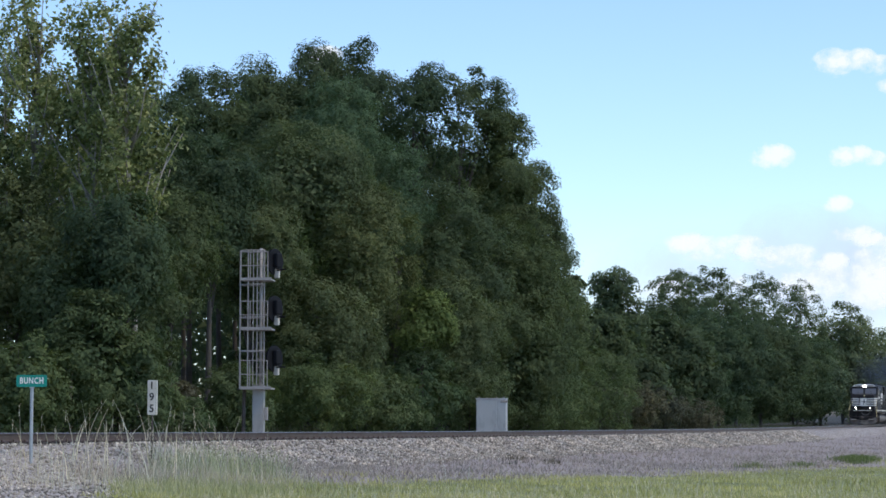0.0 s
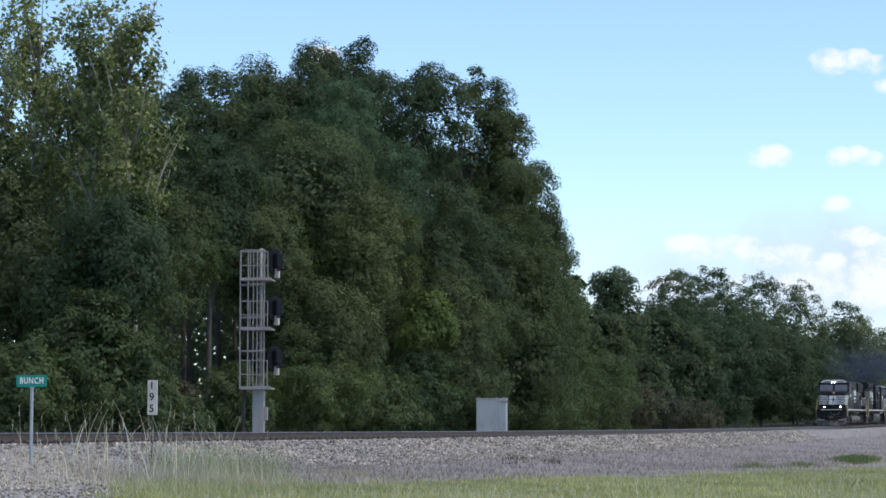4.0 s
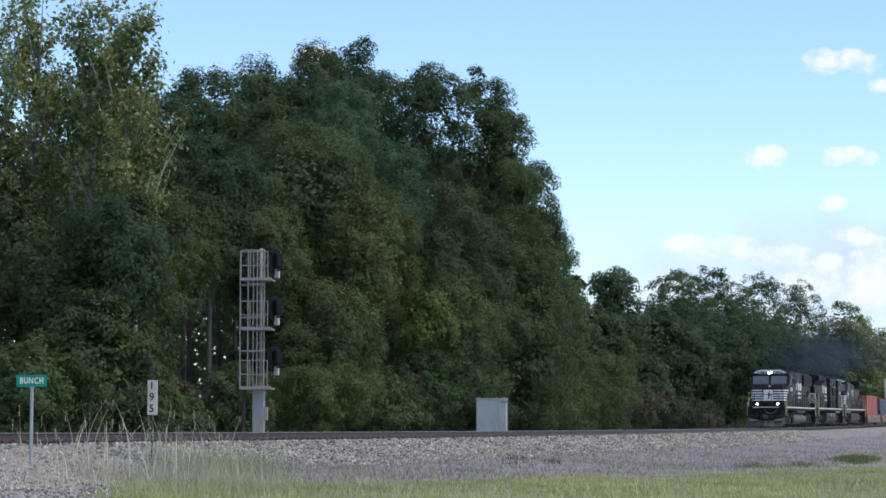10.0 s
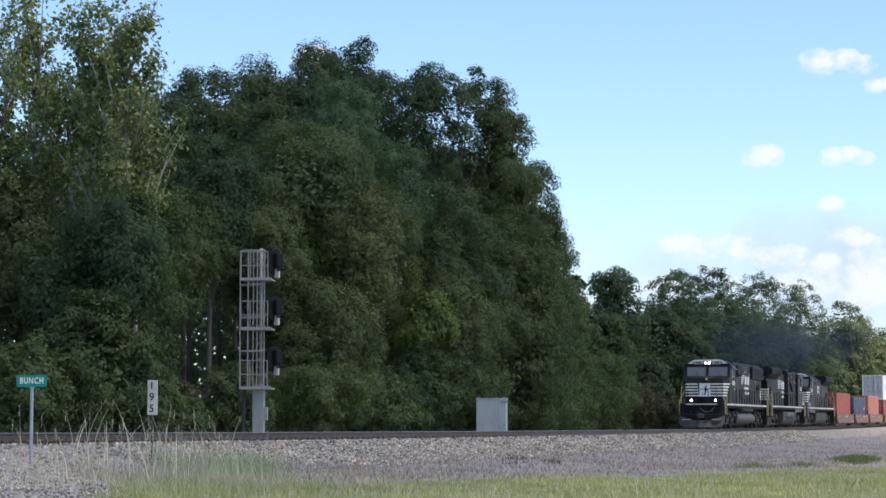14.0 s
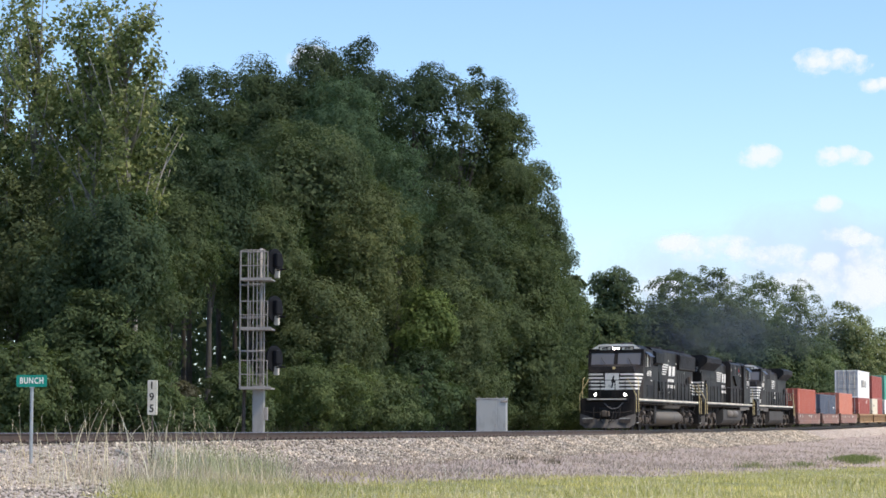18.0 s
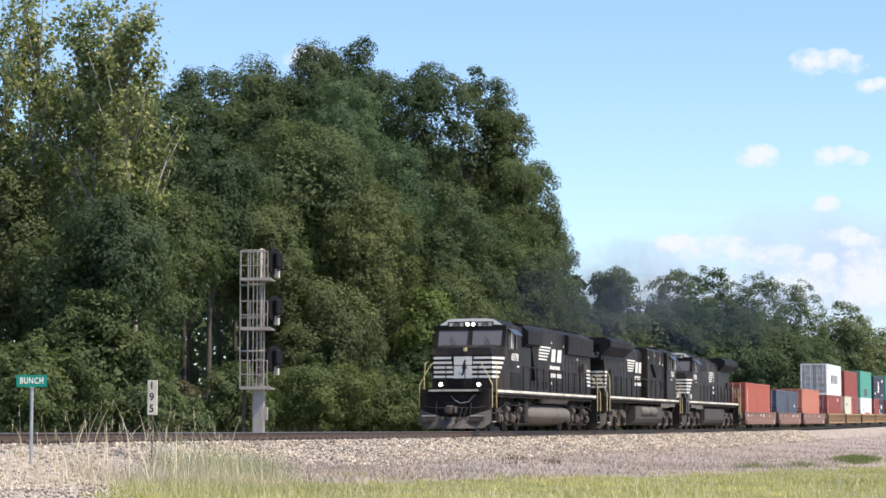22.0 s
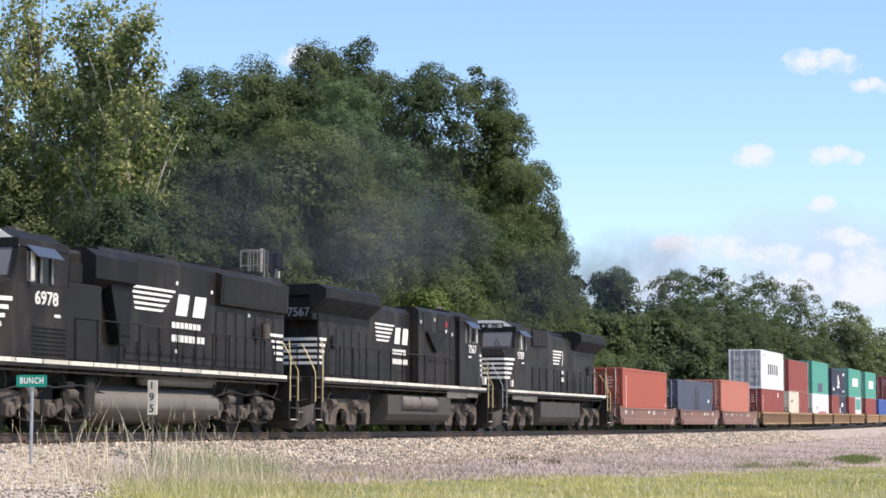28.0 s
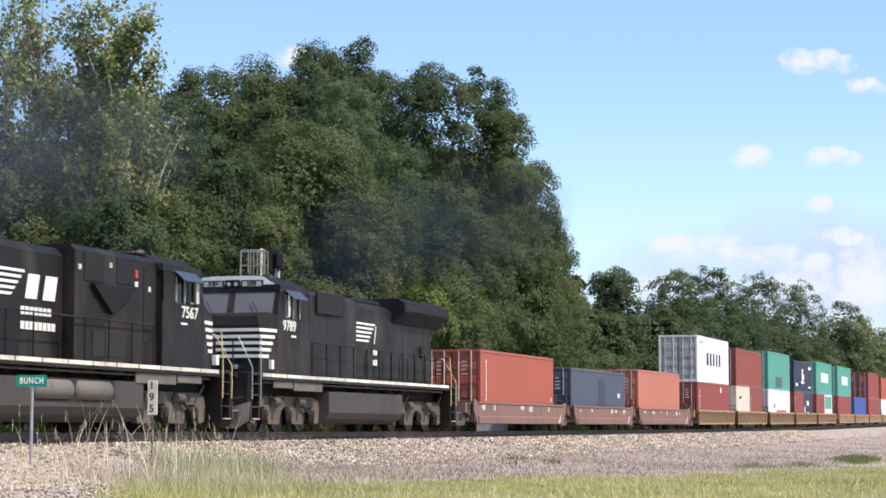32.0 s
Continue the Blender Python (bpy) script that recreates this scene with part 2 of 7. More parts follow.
# ---- mesh helpers ----
class Geo:
    """Collects vertices and faces of one mesh."""

    def __init__(self):
        self.v, self.f = [], []

    def add(self, verts, faces):
        n = len(self.v)
        self.v += [tuple(p) for p in verts]
        self.f += [tuple(i + n for i in f) for f in faces]
        return self

    def box(self, x0, x1, y0, y1, z0, z1, c=0.0):
        x0, x1, y0, y1, z0, z1 = min(x0, x1), max(x0, x1), min(y0, y1), max(y0, y1), min(z0, z1), max(z0, z1)
        c = min(c, (x1 - x0) / 2.1, (y1 - y0) / 2.1, (z1 - z0) / 2.1)
        if c <= 0:
            v = [(x, y, z) for x in (x0, x1) for y in (y0, y1) for z in (z0, z1)]
            return self.add(v, [(0, 1, 3, 2), (4, 6, 7, 5), (0, 4, 5, 1), (2, 3, 7, 6), (0, 2, 6, 4), (1, 5, 7, 3)])
        v, idx = [], {}
        for i, (x, sx) in enumerate(((x0, 1), (x1, -1))):
            for j, (y, sy) in enumerate(((y0, 1), (y1, -1))):
                for k, (z, sz) in enumerate(((z0, 1), (z1, -1))):
                    for ax in range(3):
                        p = [x + sx * c, y + sy * c, z + sz * c]
                        p[ax] = (x, y, z)[ax]
                        idx[i, j, k, ax] = len(v)
                        v.append(p)
        f = []
        for ax in range(3):
            for s in (0, 1):
                o = [a for a in range(3) if a != ax]
                q = []
                for a, b in ((0, 0), (1, 0), (1, 1), (0, 1)):
                    key = [0, 0, 0]
                    key[ax], key[o[0]], key[o[1]] = s, a, b
                    q.append(idx[(*key, ax)])
                f.append(q)
            o = [a for a in range(3) if a != ax]
            for a in (0, 1):
                for b in (0, 1):
                    k0, k1 = [0, 0, 0], [0, 0, 0]
                    k0[o[0]] = k1[o[0]] = a
                    k0[o[1]] = k1[o[1]] = b
                    k1[ax] = 1
                    f.append((idx[(*k0, o[0])], idx[(*k1, o[0])], idx[(*k1, o[1])], idx[(*k0, o[1])]))
        for i in (0, 1):
            for j in (0, 1):
                for k in (0, 1):
                    f.append(tuple(idx[i, j, k, a] for a in range(3)))
        return self.add(v, f)

    def prism(self, profile, axis, a, b):
        """A profile of two coordinates swept along axis 0, 1 or 2 from a to b."""
        n = len(profile)
        v = []
        for w in (a, b):
            for p in profile:
                q = list(p)
                q.insert(axis, w)
                v.append(q)
        f = [tuple(range(n)), tuple(range(2 * n - 1, n - 1, -1))]
        f += [(i, (i + 1) % n, n + (i + 1) % n, n + i) for i in range(n)]
        return self.add(v, f)

    def tube(self, pts, radii, seg=8):
        pts = [Vector(p) for p in pts]
        if not hasattr(radii, "__len__"):
            radii = [radii] * len(pts)
        v, f = [], []
        for i, p in enumerate(pts):
            d = (pts[min(i + 1, len(pts) - 1)] - pts[max(i - 1, 0)]).normalized()
            up = Vector((0, 0, 1)) if abs(d.z) < 0.9 else Vector((1, 0, 0))
            s = d.cross(up).normalized()
            t = s.cross(d)
            for k in range(seg):
                w = 2 * math.pi * k / seg
                v.append(p + (s * math.cos(w) + t * math.sin(w)) * radii[i])
        for i in range(len(pts) - 1):
            for k in range(seg):
                f.append((i * seg + k, i * seg + (k + 1) % seg, (i + 1) * seg + (k + 1) % seg, (i + 1) * seg + k))
        f += [tuple(range(seg)), tuple(range(len(v) - 1, len(v) - seg - 1, -1))]
        return self.add(v, f)

    def mesh(self, name, smooth=False):
        bm = bmesh.new()
        vs = [bm.verts.new(p) for p in self.v]
        for f in self.f:
            try:
                bm.faces.new([vs[i] for i in f])
            except ValueError:
                pass
        bmesh.ops.recalc_face_normals(bm, faces=bm.faces)
        me = bpy.data.meshes.new(name)
        bm.to_mesh(me)
        bm.free()
        if smooth:
            me.polygons.foreach_set("use_smooth", [True] * len(me.polygons))
        return me


def part(name, geo, material, parent=None, label="", smooth=False):
    me = geo.mesh(name, smooth) if isinstance(geo, Geo) else geo
    if not me.materials:
        me.materials.append(material)
    ob = new(name, me)
    ob.parent = parent
    if label:
        ob["label"] = label
    return ob


def thing(name, label, category, group="", m=None, kind=""):
    ob = tagged(new(name), label, category, group, kind)
    if m is not None:
        ob.matrix_basis = m
    return ob


def lettering(text, height, depth=0.01, bold=0.0, spacing=1.0):
    """A mesh of built-in letters in the xy plane, centred, capitals `height` high."""
    cu = bpy.data.curves.new("letters", "FONT")
    cu.body, cu.size, cu.extrude, cu.offset = text, height / 0.69, depth / 2, bold
    cu.align_x, cu.align_y = "CENTER", "CENTER"
    cu.resolution_u = 3
    cu.space_character = spacing
    ob = new("letters", cu)
    me = bpy.data.meshes.new_from_object(ob.evaluated_get(bpy.context.evaluated_depsgraph_get()))
    bpy.data.objects.remove(ob)
    return me


def raw_mesh(name, verts, faces, material):
    """A large mesh from arrays: verts (n, 3), faces (m, k)."""
    verts, faces = np.asarray(verts, np.float32), np.asarray(faces, np.int32)
    k = faces.shape[1]
    me = bpy.data.meshes.new(name)
    me.vertices.add(len(verts))
    me.vertices.foreach_set("co", verts.ravel())
    me.loops.add(faces.size)
    me.loops.foreach_set("vertex_index", faces.ravel())
    me.polygons.add(len(faces))
    me.polygons.foreach_set("loop_start", np.arange(0, faces.size, k, dtype=np.int32))
    me.update(calc_edges=True)
    me.materials.append(material)
    return me


# ---- ground, track bed ----
def shelf(l):
    """Height of the land beside the track, at l metres from it."""
    xs = [-2000, -30, -9, -4, 0, 4.1, 9, 16, 24, 2000]
    zs = [-0.5, -0.5, -0.55, -0.75, -0.95, -0.92, -1.24, -1.4, -1.4, -1.4]
    return np.interp(l, xs, zs)


def weed_edge(u):
    """Where the dry weeds beside the ballast give way to grass."""
    return np.clip(9.2 + (u + 26) * 0.235, 6.6, 15.5)


def land_z(u, l):
    grade = np.where(u < 420, GRADE * u * u, GRADE * 420 * (2 * u - 420))
    lumps = 0.035 * np.sin(u * 0.9 + 0.7 * l) * np.sin(l * 1.1 - 0.4 * u) + 0.03 * np.sin(u * 0.31 - l * 0.23)
    return shelf(l) + grade + lumps


def build_ground():
    us = np.concatenate([np.linspace(-1500, -100, 12), np.linspace(-85, 120, 206), np.linspace(130, 420, 30), np.linspace(480, 3000, 14)])
    ls = np.concatenate([np.linspace(-2500, -60, 10), np.linspace(-45, -12, 12), np.linspace(-10, 30, 81), np.linspace(36, 2500, 12)])
    uu, ll = np.meshgrid(us, ls, indexing="ij")
    zz = land_z(uu, ll)
    xx = uu * EU.x + ll * EL.x
    yy = ORIGIN.y + uu * EU.y + ll * EL.y
    n, m = len(us), len(ls)
    i, j = np.meshgrid(np.arange(n - 1), np.arange(m - 1), indexing="ij")
    a = (i * m + j).ravel()
    me = raw_mesh("ground", np.stack([xx, yy, zz], -1).reshape(-1, 3), np.stack([a, a + 1, a + m + 1, a + m], -1), M_GROUND)
    me.polygons.foreach_set("use_smooth", [True] * len(me.polygons))
    tagged(new("ground", me), "field of yellow-green grass and bare dry soil", "ground", kind="structure")


def stone_colour(nt):
    """Crushed stone too fine to build: cells of differing greys."""
    vor = nt.nodes.new("ShaderNodeTexVoronoi")
    vor.inputs["Scale"].default_value = 17.0
    tc = nt.nodes.new("ShaderNodeTexCoord")
    nt.links.new(tc.outputs["Object"], vor.inputs["Vector"])
    bw = nt.nodes.new("ShaderNodeSeparateColor")
    nt.links.new(vor.outputs["Color"], bw.inputs[0])
    cells = ramp(nt, bw.outputs[0], [(0.0, (0.20, 0.165, 0.14)), (0.6, (0.42, 0.365, 0.315)), (1.0, (0.64, 0.565, 0.50))]).outputs[0]
    big = noise_node(nt, 0.5, 4)
    return mix(nt, 1.0, cells, ramp(nt, big.outputs["Fac"], [(0.3, (0.8, 0.8, 0.82)), (0.7, (1.15, 1.1, 1.05))]).outputs[0], "MULTIPLY")


def ballast_material():
    m, nt, b = nodes_of("ballast_bed")
    nt.links.new(stone_colour(nt), b.inputs["Base Color"])
    b.inputs["Roughness"].default_value = 0.95
    vor = nt.nodes.new("ShaderNodeTexVoronoi")
    vor.inputs["Scale"].default_value = 17.0
    tc = nt.nodes.new("ShaderNodeTexCoord")
    nt.links.new(tc.outputs["Object"], vor.inputs["Vector"])
    bp = nt.nodes.new("ShaderNodeBump")
    bp.invert = True
    bp.inputs["Strength"].default_value, bp.inputs["Distance"].default_value = 1.0, 0.05
    nt.links.new(vor.outputs["Distance"], bp.inputs["Height"])
    nt.links.new(bp.outputs[0], b.inputs["Normal"])
    return m


M_BALLAST = ballast_material()


def ground_material():
    """Soil under dry weeds beside the track, grass farther out, leaf litter under the trees."""
    m, nt, b = nodes_of("field_soil")
    geo = nt.nodes.new("ShaderNodeNewGeometry")
    sep = nt.nodes.new("ShaderNodeVectorMath")
    sep.operation = "DOT_PRODUCT"
    # across the edge of the weeds, not along it
    d = (EL - EU * 0.235).normalized()
    sep.inputs[1].default_value = d
    nt.links.new(geo.outputs["Position"], sep.inputs[0])
    edge = (ORIGIN + EU * -26 + EL * 9.2).dot(d)
    wob = noise_node(nt, 0.35, 5)
    add = nt.nodes.new("ShaderNodeMath")
    add.operation = "MULTIPLY_ADD"
    add.inputs[1].default_value, add.inputs[2].default_value = 3.0, -1.5 - edge
    nt.links.new(wob.outputs["Fac"], add.inputs[0])
    tot = nt.nodes.new("ShaderNodeMath")
    nt.links.new(sep.outputs["Value"], tot.inputs[0])
    nt.links.new(add.outputs[0], tot.inputs[1])
    zone = ramp(nt, tot.outputs[0], [(0.0, (0, 0, 0)), (0.9, (1, 1, 1))]).outputs[0]
    fine = noise_node(nt, 9, 6)
    soil = ramp(nt, fine.outputs["Fac"], [(0.3, (0.24, 0.19, 0.165)), (0.5, (0.36, 0.29, 0.255)), (0.7, (0.47, 0.39, 0.34))]).outputs[0]
    turf = ramp(nt, fine.outputs["Fac"], [(0.3, (0.13, 0.135, 0.05)), (0.6, (0.24, 0.24, 0.085)), (0.8, (0.34, 0.31, 0.15))]).outputs[0]
    # bare gravel beyond a line at the left
    side = nt.nodes.new("ShaderNodeVectorMath")
    side.operation = "DOT_PRODUCT"
    side.inputs[1].default_value = (-0.989, -0.152, 0)
    nt.links.new(geo.outputs["Position"], side.inputs[0])
    gravel = ramp(nt, side.outputs["Value"], [(0.0, (0, 0, 0)), (0.6, (1, 1, 1))]).outputs[0]
    away = nt.nodes.new("ShaderNodeVectorMath")
    away.operation = "DOT_PRODUCT"
    away.inputs[1].default_value = EL
    nt.links.new(geo.outputs["Position"], away.inputs[0])
    near = nt.nodes.new("ShaderNodeMath")
    near.operation = "SUBTRACT"
    near.inputs[0].default_value = ORIGIN.dot(EL) + 15.0
    nt.links.new(away.outputs["Value"], near.inputs[1])
    gravel = mix(nt, 1.0, gravel, ramp(nt, near.outputs[0], [(0.0, (0, 0, 0)), (1.0, (1, 1, 1))]).outputs[0], "MULTIPLY")
    land = mix(nt, gravel, mix(nt, zone, soil, turf), stone_colour(nt))
    # leaf litter on the wood's side of the line
    beyond = nt.nodes.new("ShaderNodeVectorMath")
    beyond.operation = "DOT_PRODUCT"
    beyond.inputs[1].default_value = -EL
    nt.links.new(geo.outputs["Position"], beyond.inputs[0])
    off = nt.nodes.new("ShaderNodeMath")
    off.operation = "ADD"
    off.inputs[1].default_value = ORIGIN.dot(EL) - 4.0
    nt.links.new(beyond.outputs["Value"], off.inputs[0])
    wood = ramp(nt, off.outputs[0], [(0.0, (0, 0, 0)), (1.0, (1, 1, 1))]).outputs[0]
    litter = ramp(nt, fine.outputs["Fac"], [(0.3, (0.03, 0.027, 0.02)), (0.6, (0.06, 0.052, 0.035)), (0.8, (0.08, 0.085, 0.045))]).outputs[0]
    land = mix(nt, wood, land, litter)
    nt.links.new(land, b.inputs["Base Color"])
    b.inputs["Roughness"].default_value = 0.95
    bp = nt.nodes.new("ShaderNodeBump")
    bp.inputs["Strength"].default_value, bp.inputs["Distance"].default_value = 0.8, 0.05
    nt.links.new(fine.outputs["Fac"], bp.inputs["Height"])
    nt.links.new(bp.outputs[0], b.inputs["Normal"])
    return m


M_GROUND = ground_material()
build_ground()

BED = [(-3.9, -0.95), (-2.1, -0.26), (-1.2, -0.27), (0, -0.27), (1.2, -0.28), (1.7, -0.27), (2.1, -0.27), (4.35, -1.0)]


def bed_z(l):
    return np.interp(l, [p[0] for p in BED], [p[1] for p in BED], left=-9.0, right=-9.0)


def build_bed():
    us = np.concatenate([np.linspace(-90, 120, 211), np.linspace(130, 420, 30), np.linspace(450, 900, 10)])
    ls = np.array([-4.2, -3.0, -2.1, -1.2, 0, 1.2, 1.7, 2.05, 2.4, 2.8, 3.2, 3.6, 4.0, 4.5])
    uu, ll = np.meshgrid(us, ls, indexing="ij")
    rng = np.random.default_rng(3)
    zz = np.interp(ll, [p[0] for p in BED], [p[1] for p in BED]) + GRADE * uu ** 2 + rng.normal(0, 0.012, uu.shape)
    zz[:, 0] -= 0.3
    zz[:, -1] -= 0.25
    xx, yy = uu * EU.x + ll * EL.x, ORIGIN.y + uu * EU.y + ll * EL.y
    n, m = uu.shape
    i, j = np.meshgrid(np.arange(n - 1), np.arange(m - 1), indexing="ij")
    a = (i * m + j).ravel()
    me = raw_mesh("ballast_bed", np.stack([xx, yy, zz], -1).reshape(-1, 3), np.stack([a, a + 1, a + m + 1, a + m], -1), M_BALLAST)
    me.polygons.foreach_set("use_smooth", [True] * len(me.polygons))
    tagged(new("track_bed", me), "grey-brown crushed stone railway ballast bed", "track bed", kind="structure")


build_bed()


def scatter_stones():
    """Crushed stone lying on the near slope of the bed."""
    rng = np.random.default_rng(11)
    n = 38000
    u = -56 + 150 * rng.random(n) ** 1.35
    l = 1.35 + 3.1 * rng.random(n) + 0.6 * rng.random(n) ** 3
    # the gravel widens at the left
    wide = (u < -36) & (rng.random(n) < 0.6)
    l = np.where(wide, 4.2 + 7.5 * rng.random(n), l)
    wide &= (u * EU.x + l * EL.x) > -0.155 * (ORIGIN.y + u * EU.y + l * EL.y) + rng.normal(0.2, 0.35, n)
    u, l = u[~wide], l[~wide]
    n = len(u)
    s = rng.uniform(0.02, 0.043, n) * (1 + 0.006 * (u + 50))
    z = np.maximum(bed_z(l), land_z(u, l) - GRADE * u * u) + GRADE * u * u + s * 0.45
    c = np.stack([u * EU.x + l * EL.x, ORIGIN.y + u * EU.y + l * EL.y, z], -1)
    base = np.array([(1, 0, 0), (0, 1, 0), (-1, 0, 0), (0, -1, 0), (0, 0, 0.8), (0, 0, -0.8)], float)
    v = base[None] * rng.uniform(0.6, 1.3, (n, 6, 3))
    v += rng.normal(0, 0.25, (n, 6, 3))
    w = rng.random(n) * 2 * math.pi
    cs, sn = np.cos(w)[:, None], np.sin(w)[:, None]
    v = np.stack([v[..., 0] * cs - v[..., 1] * sn, v[..., 0] * sn + v[..., 1] * cs, v[..., 2]], -1)
    v = c[:, None] + v * s[:, None, None]
    f = np.array([(0, 1, 4), (1, 2, 4), (2, 3, 4), (3, 0, 4), (1, 0, 5), (2, 1, 5), (3, 2, 5), (0, 3, 5)])
    f = (f[None] + 6 * np.arange(n)[:, None, None]).reshape(-1, 3)
    tagged(new("ballast_stones", raw_mesh("ballast_stones", v.reshape(-1, 3), f, M_STONE)),
           "loose grey crushed stones on the ballast slope", "stones", kind="stuff")


scatter_stones()


def blades(points, heights, width, lean, rng, curve=0.35, seg=2):
    """Grass blades: tapering bent strips of seg quads with a tip."""
    n = len(points)
    w = rng.random(n) * 2 * math.pi
    side = np.stack([np.cos(w), np.sin(w), np.zeros(n)], -1)
    w2 = rng.random(n) * 2 * math.pi
    bend = np.stack([np.cos(w2), np.sin(w2), np.zeros(n)], -1) * (lean * rng.uniform(0.2, 1.2, n) * heights)[:, None]
    rows = []
    for k in range(seg + 1):
        t = k / seg
        p = points + np.stack([np.zeros(n), np.zeros(n), heights * t * (1 - 0.15 * t)], -1) + bend * (t ** (1 + curve * 2))
        ww = np.asarray(width * (1 - 0.85 * t)) * np.ones(n)
        rows += [p - side * ww[:, None] / 2, p + side * ww[:, None] / 2]
    v = np.stack(rows, 1)
    f = np.array([(2 * k, 2 * k + 1, 2 * k + 3, 2 * k + 2) for k in range(seg)])
    f = (f[None] + 2 * (seg + 1) * np.arange(n)[:, None, None]).reshape(-1, 4)
    return v.reshape(-1, 3), f


def spread(rng, n, y0, y1, power=1.0):
    """Points of the field in front of the track, from y0 to y1 metres away: x, y, u, l."""
    y = y0 + (y1 - y0) * rng.random(n) ** power
    x = (rng.random(n) * 2 - 1) * 0.215 * y
    u = x * EU.x + (y - ORIGIN.y) * EU.y
    l = x * EL.x + (y - ORIGIN.y) * EL.y
    return x, y, u, l


def build_grass():
    rng = np.random.default_rng(21)
    x, y, u, l = spread(rng, 120000, 38, 105, 1.6)
    edge = weed_edge(u) + 0.9 * np.sin(x * 0.8) * np.sin(y * 0.37) + 0.8 * np.sin(x * 2.3 + 1) * np.sin(y * 0.9) + rng.normal(0, 0.9, len(x))
    keep = (l > edge) & (x > -0.152 * y + rng.normal(0, 0.35, len(x)))
    x, y, u, l = x[keep], y[keep], u[keep], l[keep]
    patch = 0.5 + 0.5 * np.sin(x * 0.55 + 1.3) * np.sin(y * 0.21 + x * 0.2)
    h = rng.uniform(0.05, 0.14, len(x)) * (0.7 + 0.8 * patch)
    p = np.stack([x, y, land_z(u, l)], -1)
    tall = rng.random(len(x)) < 0.14
    v, f = blades(p[~tall], h[~tall], 0.022, 0.5, rng)
    tagged(new("field_grass", raw_mesh("field_grass", v, f, M_GRASS)), "short yellow-green field grass", "grass", kind="stuff")
    v, f = blades(p[tall], h[tall] * 1.9, 0.012, 0.35, rng)
    tagged(new("dry_field_grass", raw_mesh("dry_field_grass", v, f, M_STRAW)), "pale dry grass stems among the green", "grass", kind="stuff")
    # dry weeds between ballast and grass
    x, y, u, l = spread(rng, 150000, 44, 240, 1.9)
    edge = weed_edge(u) + rng.normal(0, 0.9, len(x))
    keep = (l > 3.9 + 0.5 * np.sin(u * 0.5) + rng.normal(0, 0.25, len(x))) & (l < edge) & (u > -40)
    x, y, u, l = x[keep], y[keep], u[keep], l[keep]
    p = np.stack([x, y, np.maximum(land_z(u, l), bed_z(l) + GRADE * u * u)], -1)
    v, f = blades(p, rng.uniform(0.06, 0.2, len(x)), 0.026, 1.0, rng)
    tagged(new("dry_weeds", raw_mesh("dry_weeds", v, f, M_WEED)), "low grey-mauve dead weeds beside the ballast", "weeds", kind="stuff")
    # lush green patches in the weeds towards the far right
    spots = [(15.5, 14.6, 1.5, 0.45, 900), (19.0, 13.9, 1.8, 0.35, 700), (12.5, 14.9, 1.0, 0.3, 350), (3.0, 13.6, 0.9, 0.3, 260), (-4.0, 12.7, 0.8, 0.3, 200), (23.0, 14.2, 1.5, 0.3, 300)]
    uu = np.concatenate([rng.normal(a, c, k) for a, b, c, d, k in spots])
    ll = np.concatenate([rng.normal(b, d, k) for a, b, c, d, k in spots])
    n = len(uu)
    q = np.stack([uu * EU.x + ll * EL.x, ORIGIN.y + uu * EU.y + ll * EL.y, land_z(uu, ll)], -1)
    v, f = blades(q, rng.uniform(0.10, 0.34, n), 0.026, 0.6, rng)
    tagged(new("green_tussocks", raw_mesh("green_tussocks", v, f, M_LUSH)), "lush green tussocks in the dry weeds", "grass", kind="stuff")


build_grass()


def tall_grass(u, l, n, radius, height, material, seed, label, heads=0, width=0.014):
    """One clump of tall grass; some stems carry a seed head."""
    rng = np.random.default_rng(seed)
    r, w = radius * np.sqrt(rng.random(n)), rng.random(n) * 2 * math.pi
    uu, ll = u + 1.6 * r * np.cos(w), l + r * np.sin(w)
    z = np.maximum(land_z(uu, ll), bed_z(ll) + GRADE * uu * uu)
    p = np.stack([uu * EU.x + ll * EL.x, ORIGIN.y + uu * EU.y + ll * EL.y, z - 0.02], -1)
    h = height * rng.uniform(0.45, 1.0, n)
    v, f = blades(p, h, width, 0.42, rng, seg=4)
    parts_v, parts_f = [v], [f]
    if heads:
        tips = v.reshape(n, -1, 3)[:heads, -1]
        for k in range(5):
            hv, hf = blades(tips - np.array([0, 0, 0.05 * k]), np.full(heads, 0.11), 0.011, 0.5, rng, seg=4)
            parts_f.append(hf + sum(len(a) for a in parts_v))
            parts_v.append(hv)
    me = raw_mesh("tall_grass", np.concatenate(parts_v), np.concatenate(parts_f), material)
    tagged(new("tall_grass", me), label, "grass", "tall grass beside the track", "stuff")


tall_grass(-41.6, 7.3, 1500, 1.6, 0.34, M_DRYGRASS, 31, "pale yellow-green grass on the ballast edge", 0, 0.014)
tall_grass(-39.0, 7.2, 900, 1.5, 0.36, M_DRYGRASS, 33, "pale yellow-green grass growing over the stones", 0, 0.014)
tall_grass(-35.4, 5.2, 900, 1.5, 0.95, M_DRYGRASS, 32, "wispy pale grass growing over the stones", 40, 0.013)
tall_grass(-38.3, 5.2, 200, 1.7, 0.75, M_STRAW, 39, "wispy dry grass growing over the stones", 20, 0.009)
tall_grass(-37.5, 4.6, 46, 1.7, 1.8, M_STRAW, 34, "long straw-coloured grass stems with seed heads", 26, 0.027)
tall_grass(-39.6, 4.4, 34, 1.6, 1.7, M_STRAW, 35, "long straw-coloured grass stems with seed heads", 18, 0.026)
